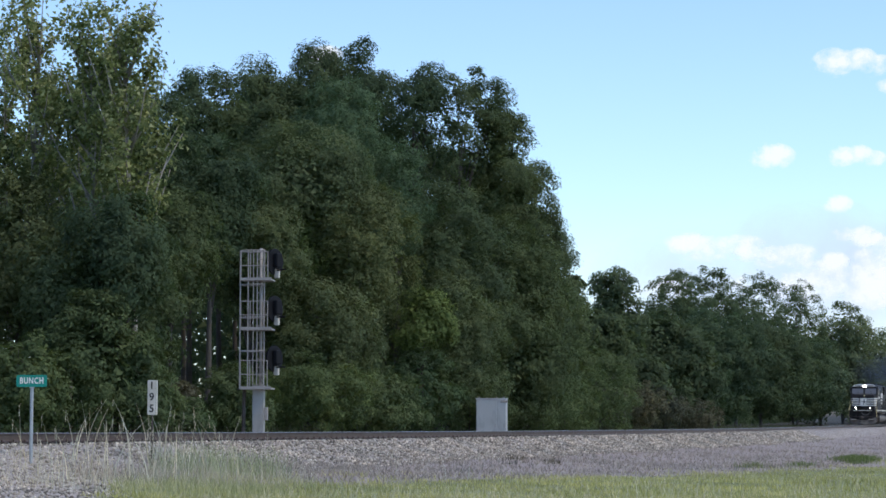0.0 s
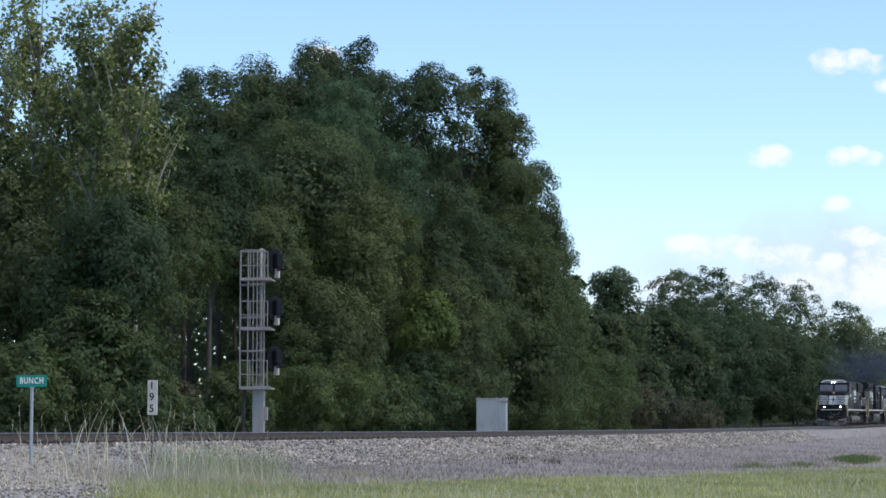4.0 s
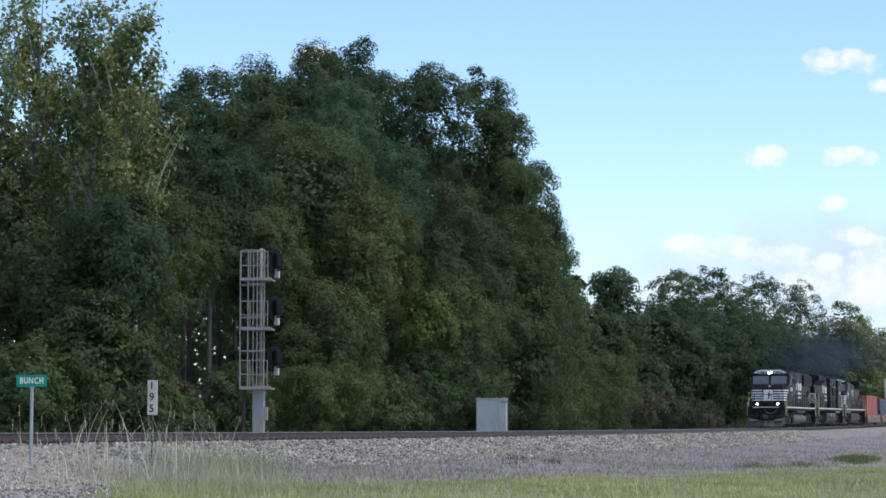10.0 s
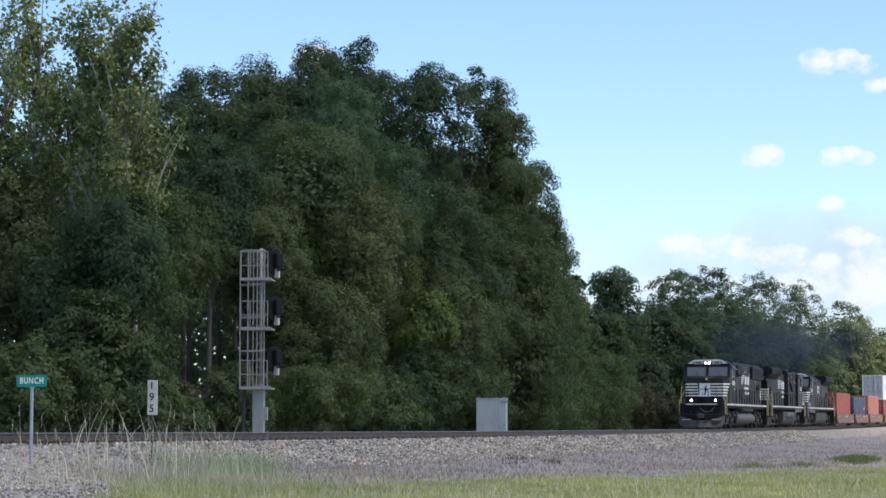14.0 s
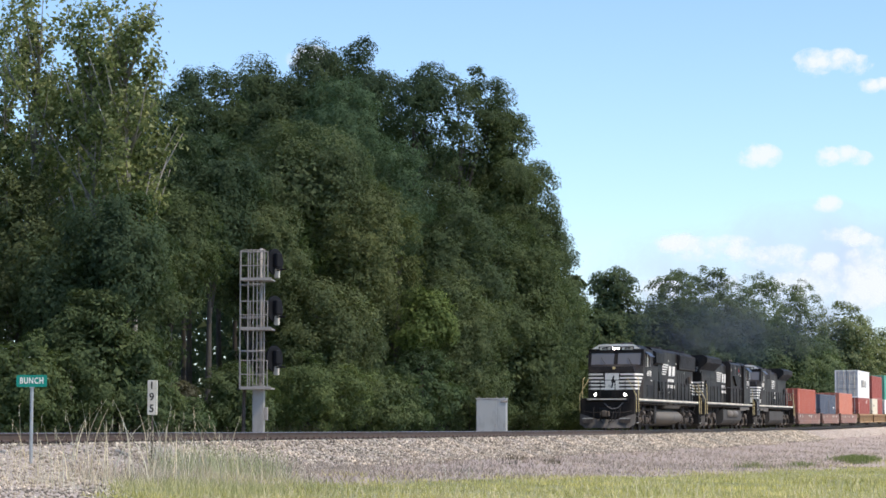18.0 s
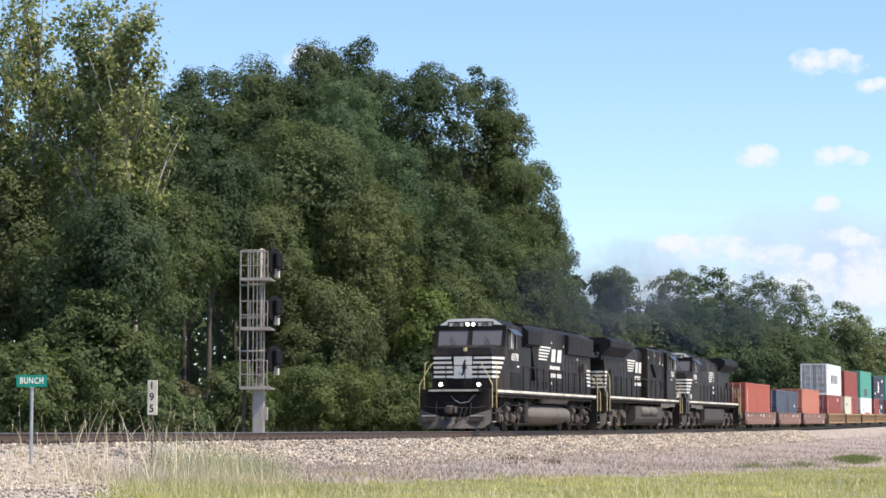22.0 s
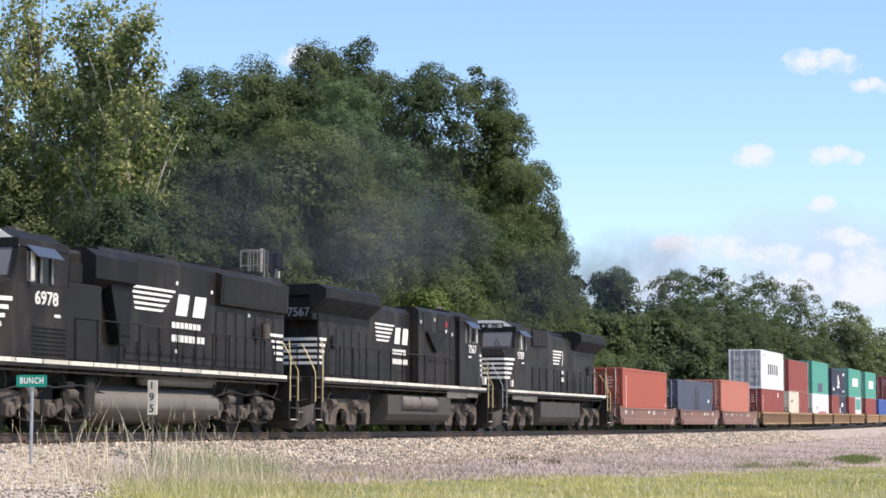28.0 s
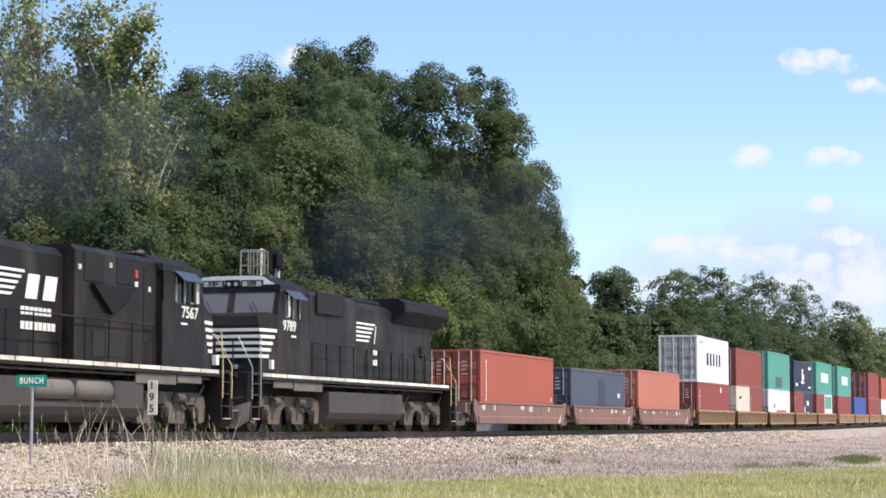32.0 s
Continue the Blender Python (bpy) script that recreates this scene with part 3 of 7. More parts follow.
tall_grass(-42.6, 4.0, 12, 1.6, 1.3, M_STRAW, 36, "thin straw-coloured grass stems round the sign post", 8, 0.017)
tall_grass(-44.6, 4.6, 9, 1.2, 1.5, M_STRAW, 40, "thin straw-coloured grass stems round the sign post", 6, 0.014)
tall_grass(-35.2, 5.0, 60, 1.4, 1.25, M_STRAW, 41, "pale seeding stems among the green grass", 24, 0.013)
tall_grass(-40.5, 5.0, 1500, 2.5, 0.42, M_STRAW, 42, "fine whitish dead grass over the stones", 0, 0.009)
tall_grass(-37.2, 6.4, 700, 1.8, 0.5, M_STRAW, 43, "fine whitish dead grass over the stones", 0, 0.009)
tall_grass(-8.9, 5.3, 60, 0.35, 0.34, M_BRUSH, 44, "dark dead weed standing in the pale weeds", 0, 0.02)
tall_grass(-9.5, 6.7, 60, 0.3, 0.32, M_BRUSH, 45, "dark dead weed standing in the pale weeds", 0, 0.02)
tall_grass(-13.5, 6.3, 40, 0.25, 0.25, M_BRUSH, 46, "dark dead weed standing in the pale weeds", 0, 0.02)
tall_grass(-33.0, 4.6, 60, 1.8, 0.8, M_STRAW, 37, "dry grass stems on the ballast slope", 10, 0.011)
tall_grass(-26.5, 8.2, 10, 1.8, 0.9, M_STRAW, 38, "single dry grass stems in the weeds", 6, 0.013)


# ---- track ----
def build_track():
    for l, name in ((0.7525, "near_rail"), (-0.7525, "far_rail")):
        rail = thing(name, "rust-brown steel rail with a worn bright head", "rail", "rails of the track", kind="structure")
        web, head = Geo(), Geo()
        us = [-90, -50, -20, 10, 40, 80, 130, 200, 300, 420]
        foot = [(-0.075, -0.19), (0.075, -0.19), (0.07, -0.175), (0.012, -0.155), (0.012, -0.045), (0.036, -0.035), (0.036, -0.006),
                (-0.036, -0.006), (-0.036, -0.035), (-0.012, -0.045), (-0.012, -0.155), (-0.07, -0.175)]
        top = [(-0.036, -0.006), (0.036, -0.006), (0.033, 0.0), (-0.033, 0.0)]
        for g, prof in ((web, foot), (head, top)):
            n = len(prof)
            v = [at(u, l + a, b) for u in us for a, b in prof]
            fc = [(i * n + k, i * n + (k + 1) % n, (i + 1) * n + (k + 1) % n, (i + 1) * n + k) for i in range(len(us) - 1) for k in range(n)]
            g.add(v, fc + [tuple(range(n)), tuple(range(len(v) - n, len(v)))])
        part("web", web, M_RAIL, rail)
        part("head", head, M_RAIL_TOP, rail)
    tie_mesh = Geo().box(-0.115, 0.115, -1.3, 1.3, -0.19, 0, 0.012).mesh("tie")
    tie_mesh.materials.append(M_TIE)
    plate = Geo().box(-0.1, 0.1, -0.18, 0.18, 0, 0.012, 0.004)
    plate.box(-0.07, -0.03, -0.13, -0.09, 0.012, 0.05, 0.005).box(0.03, 0.07, 0.09, 0.13, 0.012, 0.05, 0.005)
    plate_mesh = plate.mesh("tie_plate")
    plate_mesh.materials.append(M_RAIL)
    rng = random.Random(5)
    ties = thing("railway_ties", "dark creosoted timber ties under the rails", "ties", kind="structure")
    u = -56.0
    count = 0
    while u < 90:
        ob = part("tie", tie_mesh, None, ties)
        ob.matrix_basis = Matrix.Translation(at(u, rng.uniform(-0.05, 0.05), -0.2)) @ pose(0, 0, 0, 0, 0, HEADING + rng.uniform(-1.5, 1.5))
        if u < 10:
            for l in (0.7525, -0.7525):
                pl = part("tie_plate", plate_mesh, None, ties)
                pl.matrix_basis = Matrix.Translation(at(u, l, -0.2)) @ pose(0, 0, 0, 0, 0, HEADING)
        u += 0.54
        count += 1


build_track()


# ---- lineside things ----
def stand(u, l, turn=0.0, sink=0.0):
    z = max(float(land_z(np.array(u), np.array(l))), float(bed_z(l)) + rail_z(u)) - sink if l > -4.4 else float(land_z(np.array(u), np.array(l))) - sink
    p = at(u, l)
    return pose(p.x, p.y, z, 0, 0, turn)


def station_sign():
    s = thing("station_sign", "green station name sign on a galvanised post in the ballast", "sign", m=stand(-40.8, 3.2, 0, 0.15))
    H = 1.98
    post = Geo().tube([(0, 0, 0), (0, 0, H - 0.24)], 0.036, 12)
    post.tube([(0, 0, H - 0.25), (0, 0, H - 0.24)], 0.04, 12)
    part("post", post, M_GALV, s, smooth=False)
    plate = Geo()
    w, h, r = 0.32, 0.125, 0.03
    prof = []
    for cx, cz, a0 in ((w - r, h - r, 0), (-w + r, h - r, 90), (-w + r, -h + r, 180), (w - r, -h + r, 270)):
        prof += [(cx + r * math.cos(radians(a0 + a)), H - 0.11 + cz + r * math.sin(radians(a0 + a))) for a in (0, 30, 60, 90)]
    plate.prism(prof, 1, -0.046, -0.040)
    panel = part("panel", plate, M_SIGN_GREEN, s, "green panel with rounded corners")
    t = part("lettering", lettering("BUNCH", 0.125, 0.004, 0.004, 1.18), M_WHITE, panel, "white letters")
    t.matrix_basis = pose(0, -0.049, H - 0.11, 90, 0, 0) @ Matrix.Diagonal((0.72, 1, 1, 1))
    clamp = Geo().box(-0.045, 0.045, -0.045, 0.04, H - 0.26, H - 0.23, 0.004)
    part("clamp", clamp, M_GALV, s)


station_sign()


def milepost():
    s = thing("milepost", "white milepost board with black numerals on a thin steel post", "milepost", m=stand(-35.6, 3.6, 0, 0.15))
    H = 2.13
    post = Geo().box(-0.012, 0.016, -0.02, 0.025, 0, H, 0.004).box(-0.025, -0.012, 0.015, 0.025, 0, H, 0.003)
    part("post", post, M_UNDER, s)
    b = Geo().box(-0.115, 0.075, -0.032, -0.024, H - 0.80, H, 0.003)
    board = part("board", b, M_WHITE_DIRTY, s)
    b2 = Geo().box(0.083, 0.093, -0.03, 0.16, H - 0.80, H, 0.002)
    part("side_board", b2, M_WHITE_DIRTY, s, "second white face of the milepost")
    for k, ch in enumerate("195"):
        n = part("numeral", lettering(ch, 0.17, 0.004, 0.004), M_LETTER_BLACK, board)
        n.matrix_basis = pose(-0.02, -0.034, H - 0.13 - 0.265 * k, 90, 0, 0)


milepost()


def signal_mast():
    """Signal mast with a caged ladder, three platforms and three heads; heights from the rail."""
    p = at(-11.4, -3.3)
    s = thing("signal_mast", "grey three-headed railway signal mast with a caged ladder", "signal", m=pose(p.x, p.y, p.z, 0, 0, -4))
    base = Geo().box(-0.19, 0.20, -0.2, 0.2, -0.6, 1.61, 0.01)
    base.box(-0.28, 0.29, -0.29, 0.29, -0.95, -0.5, 0.02)
    case = part("junction_case", base, M_CASE, s, "grey sheet-steel case round the foot of the mast")
    part("case_door", Geo().box(-0.15, 0.16, -0.212, -0.202, -0.3, 1.45, 0.004).box(0.1, 0.13, -0.225, -0.21, 0.6, 0.74, 0.004), M_CASE, case)
    part("side_box", Geo().box(0.21, 0.32, -0.1, 0.12, 0.4, 0.85, 0.01), M_ALU, case)
    part("mast", Geo().tube([(0.06, 0, 1.6), (0.06, 0, 6.33)], 0.055, 12), M_ALU, s, smooth=True)
    part("mast_cap", Geo().tube([(0.06, 0, 6.33), (0.06, 0, 6.4)], [0.09, 0.05], 12), M_ALU, s)
    part("rear_leg", Geo().tube([(-0.56, 0.1, -0.95), (-0.52, 0.1, 1.5)], 0.065, 10), M_UNDER, s)
    lad = part("ladder", Geo().box(-0.05, -0.01, -0.30, -0.27, 1.5, 6.3).box(0.20, 0.24, -0.30, -0.27, 1.5, 6.3), M_ALU, s)
    rung = Geo().tube([(-0.03, -0.285, 0), (0.22, -0.285, 0)], 0.012, 6).mesh("rung")
    rung.materials.append(M_ALU)
    for k in range(16):
        part("rung", rung, None, lad).matrix_basis = pose(0, 0, 1.65 + 0.29 * k)
    cage = part("cage", Geo().box(-0.625, -0.595, -0.34, -0.31, 1.5, 6.3).box(-0.715, -0.685, 0.1, 0.12, 1.5, 6.3), M_ALU, s, "tall safety cage round the ladder")
    for z in (6.31, 5.12, 3.98, 2.81, 1.52):
        hoop = Geo()
        pts = [(0.24, -0.28), (0.05, -0.42), (-0.3, -0.44), (-0.6, -0.32), (-0.70, 0.1), (-0.6, 0.36), (-0.2, 0.42), (0.1, 0.3)]
        hoop.tube([(a, b, z) for a, b in pts], 0.02, 6)
        part("hoop", hoop, M_ALU, cage)
    for a, b in ((-0.33, -0.44), (-0.14, -0.44), (-0.45, 0.40)):
        part("cage_bar", Geo().box(a - 0.014, a + 0.014, b - 0.01, b + 0.01, 1.5, 6.3), M_ALU, cage)
    for z in (5.25, 3.53, 1.47):
        pf = part("platform", Geo().box(-0.6, 0.5, -0.45, 0.42, z, z + 0.06, 0.01).box(-0.6, 0.5, -0.46, -0.45, z, z + 0.10), M_ALU, s)
        for x in (-0.58, -0.25, 0.22, 0.36):
            part("guard_post", Geo().tube([(x, -0.44, z + 0.05), (x, -0.44, z + 1.0)], 0.017, 6), M_ALU, pf)
        for zz in (0.52, 1.0):
            part("guard_rail", Geo().tube([(-0.58, -0.44, z + zz), (0.36, -0.44, z + zz)], 0.017, 6), M_ALU, pf)
    for z in (5.95, 4.3, 2.55):
        head = part("signal_head", Geo().tube([(0, -0.03, 0), (0, 0.03, 0)], 0.46, 28), M_BLACKPAINT, s, "black round signal target seen from behind")
        head.matrix_basis = pose(0.50, 0.28, z, 0, 0, 62)
        part("lamp_case", Geo().box(-0.05, 0.05, -0.2, 0.0, -0.58, -0.26, 0.02).tube([(0, -0.1, -0.2), (0, -0.1, -0.05)], 0.03, 8), M_WHITE_DIRTY, head, "pale lamp case")
        part("bracket", Geo().tube([(-0.2, -0.6, -0.3), (0, -0.05, -0.3)], 0.03, 8).box(-0.16, 0.16, -0.22, -0.03, -0.2, 0.3, 0.03), M_BLACKPAINT, head)


signal_mast()


def relay_case():
    s = thing("relay_case", "grey-white steel relay cabinet standing behind the track", "cabinet", m=stand(19.0, -3.2, -6))
    W, D, H = 0.72, 0.5, 2.24
    part("body", Geo().box(-W, W, -D, D, 0, H - 0.05, 0.02), M_RELAY, s)
    part("roof", Geo().box(-W - 0.03, W + 0.03, -D - 0.03, D + 0.03, H - 0.05, H, 0.015), M_RELAY, s)
    for x in (-0.60, 0.25, 0.60):
        part("lifting_eye", Geo().tube([(x, -0.3, H), (x, -0.3, H + 0.07)], 0.035, 8), M_ALU, s)
    part("vent_hood", Geo().box(W - 0.25, W + 0.08, -D - 0.06, -D + 0.1, H - 0.22, H - 0.1, 0.02), M_ALU, s)
    for x0, x1 in ((-W + 0.03, 0.27), (0.30, W - 0.03)):
        d = part("door", Geo().box(x0, x1, -D - 0.018, -D - 0.002, 0.1, H - 0.1, 0.006), M_RELAY, s)
        part("handle", Geo().box(x1 - 0.08, x1 - 0.05, -D - 0.04, -D - 0.016, 0.85, 1.0, 0.005), M_ALU, d)
    part("plinth", Geo().box(-W - 0.05, W + 0.05, -D - 0.05, D + 0.05, -0.3, 0.02, 0.01), M_RELAY, s)


relay_case()


# ---- trees ----
def lumps(d, ph, k):
    """Smooth uneven swelling of a crown by direction d (n, 3)."""
    out = np.zeros(len(d))
    for i in range(7):
        w = ph[i] * k * (0.7 + 0.35 * i)
        out += np.sin(d @ w + ph[i, 0] * 9) / (1 + 0.35 * i)
    return out / 3.2


def leaf_quads(rng, p, d, size, wide=0.42):
    """Leaves at points p facing roughly d; three corners each."""
    n = len(p)
    nrm = d * 1.15 + rng.normal(size=(n, 3)) * 0.48 + np.array([0, 0, 0.3])
    nrm /= np.linalg.norm(nrm, axis=1)[:, None]
    a = np.cross(nrm, rng.normal(size=(n, 3)))
    a /= np.linalg.norm(a, axis=1)[:, None] + 1e-9
    b = np.cross(nrm, a)
    s = (size * rng.uniform(0.6, 1.3, n))[:, None]
    v = np.stack([p - a * s, p + a * s * 0.6 - b * s * wide, p + a * s * 0.6 + b * s * wide], 1)
    return v.reshape(-1, 3)


def unit(v):
    return v / (np.linalg.norm(v, axis=1)[:, None] + 1e-9)


def crown_points(rng, h, r, base, n, rough, tufts, fill, size, stretch=0.0, fuzz=0.55):
    """Leaf places: an egg-shaped crown of broad boughs, each a flattened dome of small leafy tufts, and a thin inside."""
    mid = base + (h - base) * 0.46
    ph = rng.normal(size=(8, 3)) * 1.6
    k = int(tufts * (5 + 1.9 * r * (h - base) / size ** 2))
    cd = unit(rng.normal(size=(k, 3)) + np.array([0, -0.25, 0.12]))
    br = np.minimum(size * rng.uniform(0.62, 1.3, k), 0.6 * r)
    ct = 1 + lumps(cd, ph, 1.5) * rough - rng.random(k) ** 2 * 0.30
    up = np.where(cd[:, 2] > 0, h - mid, mid - base)
    cc = np.stack([cd[:, 0] * (r - 0.7 * br) * ct, cd[:, 1] * (r - 0.7 * br) * ct,
                   mid + np.sign(cd[:, 2]) * np.abs(cd[:, 2]) ** 0.9 * np.maximum(up - 0.6 * br, 0.2) * np.minimum(ct, 1.0)], -1)
    # tufts on the outer and upper side of each bough
    per = 13
    own = np.repeat(np.arange(k), per)
    td = unit(rng.normal(size=(k * per, 3)) + 0.75 * cd[own] + np.array([0, 0, 0.45]))
    tr = br[own] * rng.uniform(0.24, 0.5, k * per)
    reach = rng.uniform(0.55, 1.0, k * per)
    tc = cc[own] + td * (br[own] * reach)[:, None] * np.array([1.0, 1.0, 0.72 + stretch])
    m = int(n * (1 - fill))
    pick = rng.choice(k * per, m, p=tr ** 2 / np.sum(tr ** 2))
    e = unit(rng.normal(size=(m, 3)) + 0.55 * td[pick] + np.array([0, 0, 0.2]))
    q = tc[pick] + e * (tr[pick] * (0.35 + 0.7 * rng.random(m) ** 0.6 + fuzz * rng.random(m) ** 6))[:, None] * np.array([1.0, 1.0, 0.85 + stretch])
    face = 0.55 * e + 0.6 * td[pick] + 0.35 * cd[own[pick]]
    d2 = unit(rng.normal(size=(n - m, 3)))
    t2 = (0.3 + 0.52 * rng.random(n - m))
    up2 = np.where(d2[:, 2] > 0, h - mid, mid - base)
    q2 = np.stack([d2[:, 0] * r * t2, d2[:, 1] * r * t2, mid + d2[:, 2] * up2 * t2], -1)
    return np.concatenate([q, q2]), np.concatenate([face, d2]), cc


def bough_geo(rng, h, r, base, clumps, girth, limbs=9):
    g = Geo()
    bend = rng.normal(0, 0.013 * h, 2)
    spine = lambda t: Vector((bend[0] * math.sin(t * 3), bend[1] * math.sin(t * 2.4), h * t - 0.3 * (1 - t)))
    ts = [0, 0.02, 0.15, 0.35, 0.55, 0.75, 0.9]
    g.tube([spine(t) for t in ts], [girth * (1.5 if t == 0 else 1.08 - t) for t in ts], 9)
    order = rng.permutation(len(clumps))[:limbs]
    for i in order:
        c = Vector(clumps[i])
        t0 = max(0.12, min(0.8, (c.z / h) * 0.72 - 0.05))
        a = spine(t0)
        m = a.lerp(c, 0.5) + Vector((0, 0, 0.06 * h))
        k = girth * (1.0 - t0) * 0.6
        g.tube([a, a.lerp(m, 0.6), m, c], [k, k * 0.75, k * 0.5, k * 0.18], 6)
    return g


SEEDS = iter(range(100, 400))


def grow(name, label, x, y, h, r, base, n, mat, bark, size, girth, limbs, group, rough=0.16, tufts=1.0, fill=0.2, tuft=1.0, wide=0.42, category="tree", stretch=0.0, fuzz=0.55):
    rng = np.random.default_rng(next(SEEDS))
    u = x * EU.x + (y - ORIGIN.y) * EU.y
    l = x * EL.x + (y - ORIGIN.y) * EL.y
    z = float(land_z(np.array(u), np.array(l)))
    t = thing(name, label, category, group, pose(x, y, z - 0.05))
    p, d, c = crown_points(rng, h, r, base, n, rough, tufts, fill, tuft, stretch, fuzz)
    # leaf sprays inside the crown are seen only as a dark mass: larger and fewer
    sizes = np.where(np.arange(n) < int(n * (1 - fill)), size, size * 1.8)
    v = leaf_quads(rng, p, d, sizes, wide)
    v[:, 2] = np.maximum(v[:, 2], 0.02)
    part("crown", raw_mesh("crown", v, np.arange(len(v)).reshape(-1, 3), mat), mat, t)
    part("trunk", bough_geo(rng, h * 0.9, r, base, c, girth, limbs), bark, t, smooth=True)
    return t


def oak(x, y, h, r, base, n, size=0.095, kind="", bough=1.0):
    mat, name, label = {"": (M_OAK, "broadleaf_tree", "tall dark green broadleaf tree at the wood's edge"),
                        "olive": (M_OLIVE, "broadleaf_tree", "olive-green broadleaf tree with fine leaves at the wood's edge"),
                        "lime": (M_LIME, "broadleaf_tree", "young light green broadleaf tree in front of the wood"),
                        "open": (M_OAK, "broadleaf_tree", "tall broadleaf tree with sky showing through its crown"),
                        "pine": (M_PINE, "pine_tree", "blue-green pine with feathery boughs in the wood")}[kind]
    thin = kind == "open"
    grow(name, label, x, y, h, r, base, n, mat, M_BARK, size * (0.9 if kind in ("olive", "pine") else 1.0), 0.17, 22 if thin else 10, "trees of the wood",
         0.20, 0.62 if thin else 1.0, 0.03 if thin else 0.14 if bough == 1.0 else 0.22, (0.72 if kind == "pine" else 0.95) * bough, 0.34 if kind == "pine" else 0.46, stretch=0.25 if kind == "pine" else 0.16 if bough == 1.0 else -0.08, fuzz=0.55 if bough == 1.0 else 0.25)


def open_oak(x, y, h, r, base, n):
    grow("open_crowned_tree", "dark broadleaf tree with an open gappy crown", x, y, h, r, base, n, M_OAK, M_BARK, 0.19, 0.22, 16, "trees of the wood", 0.22, 1.1, 0.12, 1.1, stretch=-0.06, fuzz=0.25)


def cottonwood(x, y, h, r, base, n, limbs):
    """A slender tree of steep pale limbs, each with loose clusters of large leaves along it."""
    rng = np.random.default_rng(next(SEEDS))
    u = x * EU.x + (y - ORIGIN.y) * EU.y
    l = x * EL.x + (y - ORIGIN.y) * EL.y
    t = thing("cottonwood_tree", "tall cottonwood with sparse yellow-green leaves and pale limbs", "tree", "cottonwoods", pose(x, y, float(land_z(np.array(u), np.array(l))) - 0.05))
    g = Geo()
    spine = lambda k: Vector((0.25 * math.sin(k * 4 + x), 0.2 * math.sin(k * 3), h * k))
    ts = [0, 0.02, 0.2, 0.4, 0.6, 0.8, 0.97]
    g.tube([spine(k) for k in ts], [0.15 * (1.4 if k == 0 else 1.05 - k) for k in ts], 8)
    at_, out, spread_ = [], [], []
    for i in range(limbs):
        k0 = base / h * 0.7 + (0.86 - base / h * 0.7) * (i + rng.random()) / limbs
        a = spine(k0)
        w = rng.random() * 2 * math.pi
        rise = rng.uniform(0.14, 0.26) * h * (1.15 - 0.6 * k0)
        wide = r * rng.uniform(0.45, 1.0) * (1.25 - 0.7 * k0)
        b = a + Vector((math.cos(w) * wide, math.sin(w) * wide, min(rise, h * 1.01 - a.z)))
        m = a.lerp(b, 0.5) + Vector((math.cos(w), math.sin(w), 0)) * wide * 0.12
        g.tube([a, m, b], [0.055, 0.035, 0.012], 5)
        for j in range(5):
            q = rng.uniform(0.25, 1.05)
            at_.append(a.lerp(b, q) + Vector(rng.normal(0, 0.16, 3)))
            out.append((math.cos(w), math.sin(w), 0.2))
            spread_.append(rng.uniform(0.14, 0.34))
    for j in range(10):
        at_.append(spine(rng.uniform(0.72, 1.0)) + Vector(rng.normal(0, 0.2, 3)))
        out.append((0, -0.4, 0.8))
        spread_.append(rng.uniform(0.16, 0.32))
    at_, out, spread_ = np.array(at_), np.array(out), np.array(spread_)
    pick = rng.choice(len(at_), n, p=spread_ ** 2 / np.sum(spread_ ** 2))
    e = rng.normal(size=(n, 3))
    p = at_[pick] + e * (spread_[pick] * 0.75)[:, None] * np.array([1, 1, 1.15])
    v = leaf_quads(rng, p, unit(e) * 0.5 + out[pick] * 0.4, 0.105, 0.7)
    part("crown", raw_mesh("crown", v, np.arange(len(v)).reshape(-1, 3), M_POPLAR), M_POPLAR, t)
    part("trunk", g, M_PALE_BARK, t, smooth=True)


def bush(x, y, h, r, base, n):
    grow("bush", "dense green bush at the foot of the wood", x, y, h, r, base, n, M_BUSH, M_BARK, 0.09, 0.05, 6, "bushes along the wood", 0.15, 1.0, 0.12, 0.62, 0.42, "bush")


def shrub(x, y, h, r, base, n):
    grow("dry_shrub", "pale grey-green shrub beside the track", x, y, h, r, base, n, M_SHRUB, M_BARK, 0.12, 0.04, 6, "", 0.15, 1.0, 0.15, 0.6, 0.42, "bush")


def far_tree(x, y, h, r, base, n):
    grow("distant_tree", "distant green tree beside the line, haze put into its leaf colour", x, y, h, r, base, n, M_FAR_HAZED, M_BARK, 0.30, 0.25, 6, "distant trees", 0.16, 1.0, 0.2, 1.6)


def far_woods():
    """The closed wood behind the first trees, too deep to tell single trees apart."""
    rng = np.random.default_rng(77)
    n = 170000
    u = rng.uniform(-75, 330, n)
    l = -rng.uniform(17, 34, n) - 0.03 * np.maximum(u, 0)
    top = 9.0 + 3.5 * np.clip((70 - u) / 40, 0, 1) + 1.6 * np.sin(u * 0.45) + 1.2 * np.sin(u * 1.15 + 1)
    z = -0.4 + top * rng.random(n) ** 0.9
    p = np.stack([u * EU.x + l * EL.x, ORIGIN.y + u * EU.y + l * EL.y, z + GRADE * u * u], -1)
    v = leaf_quads(rng, p, np.tile([0, -0.8, 0.3], (n, 1)), 0.31)
    tagged(new("far_woods", raw_mesh("far_woods", v, np.arange(len(v)).reshape(-1, 3), M_OAK)), "dark undergrowth deep inside the wood", "woods", kind="stuff")


far_woods()


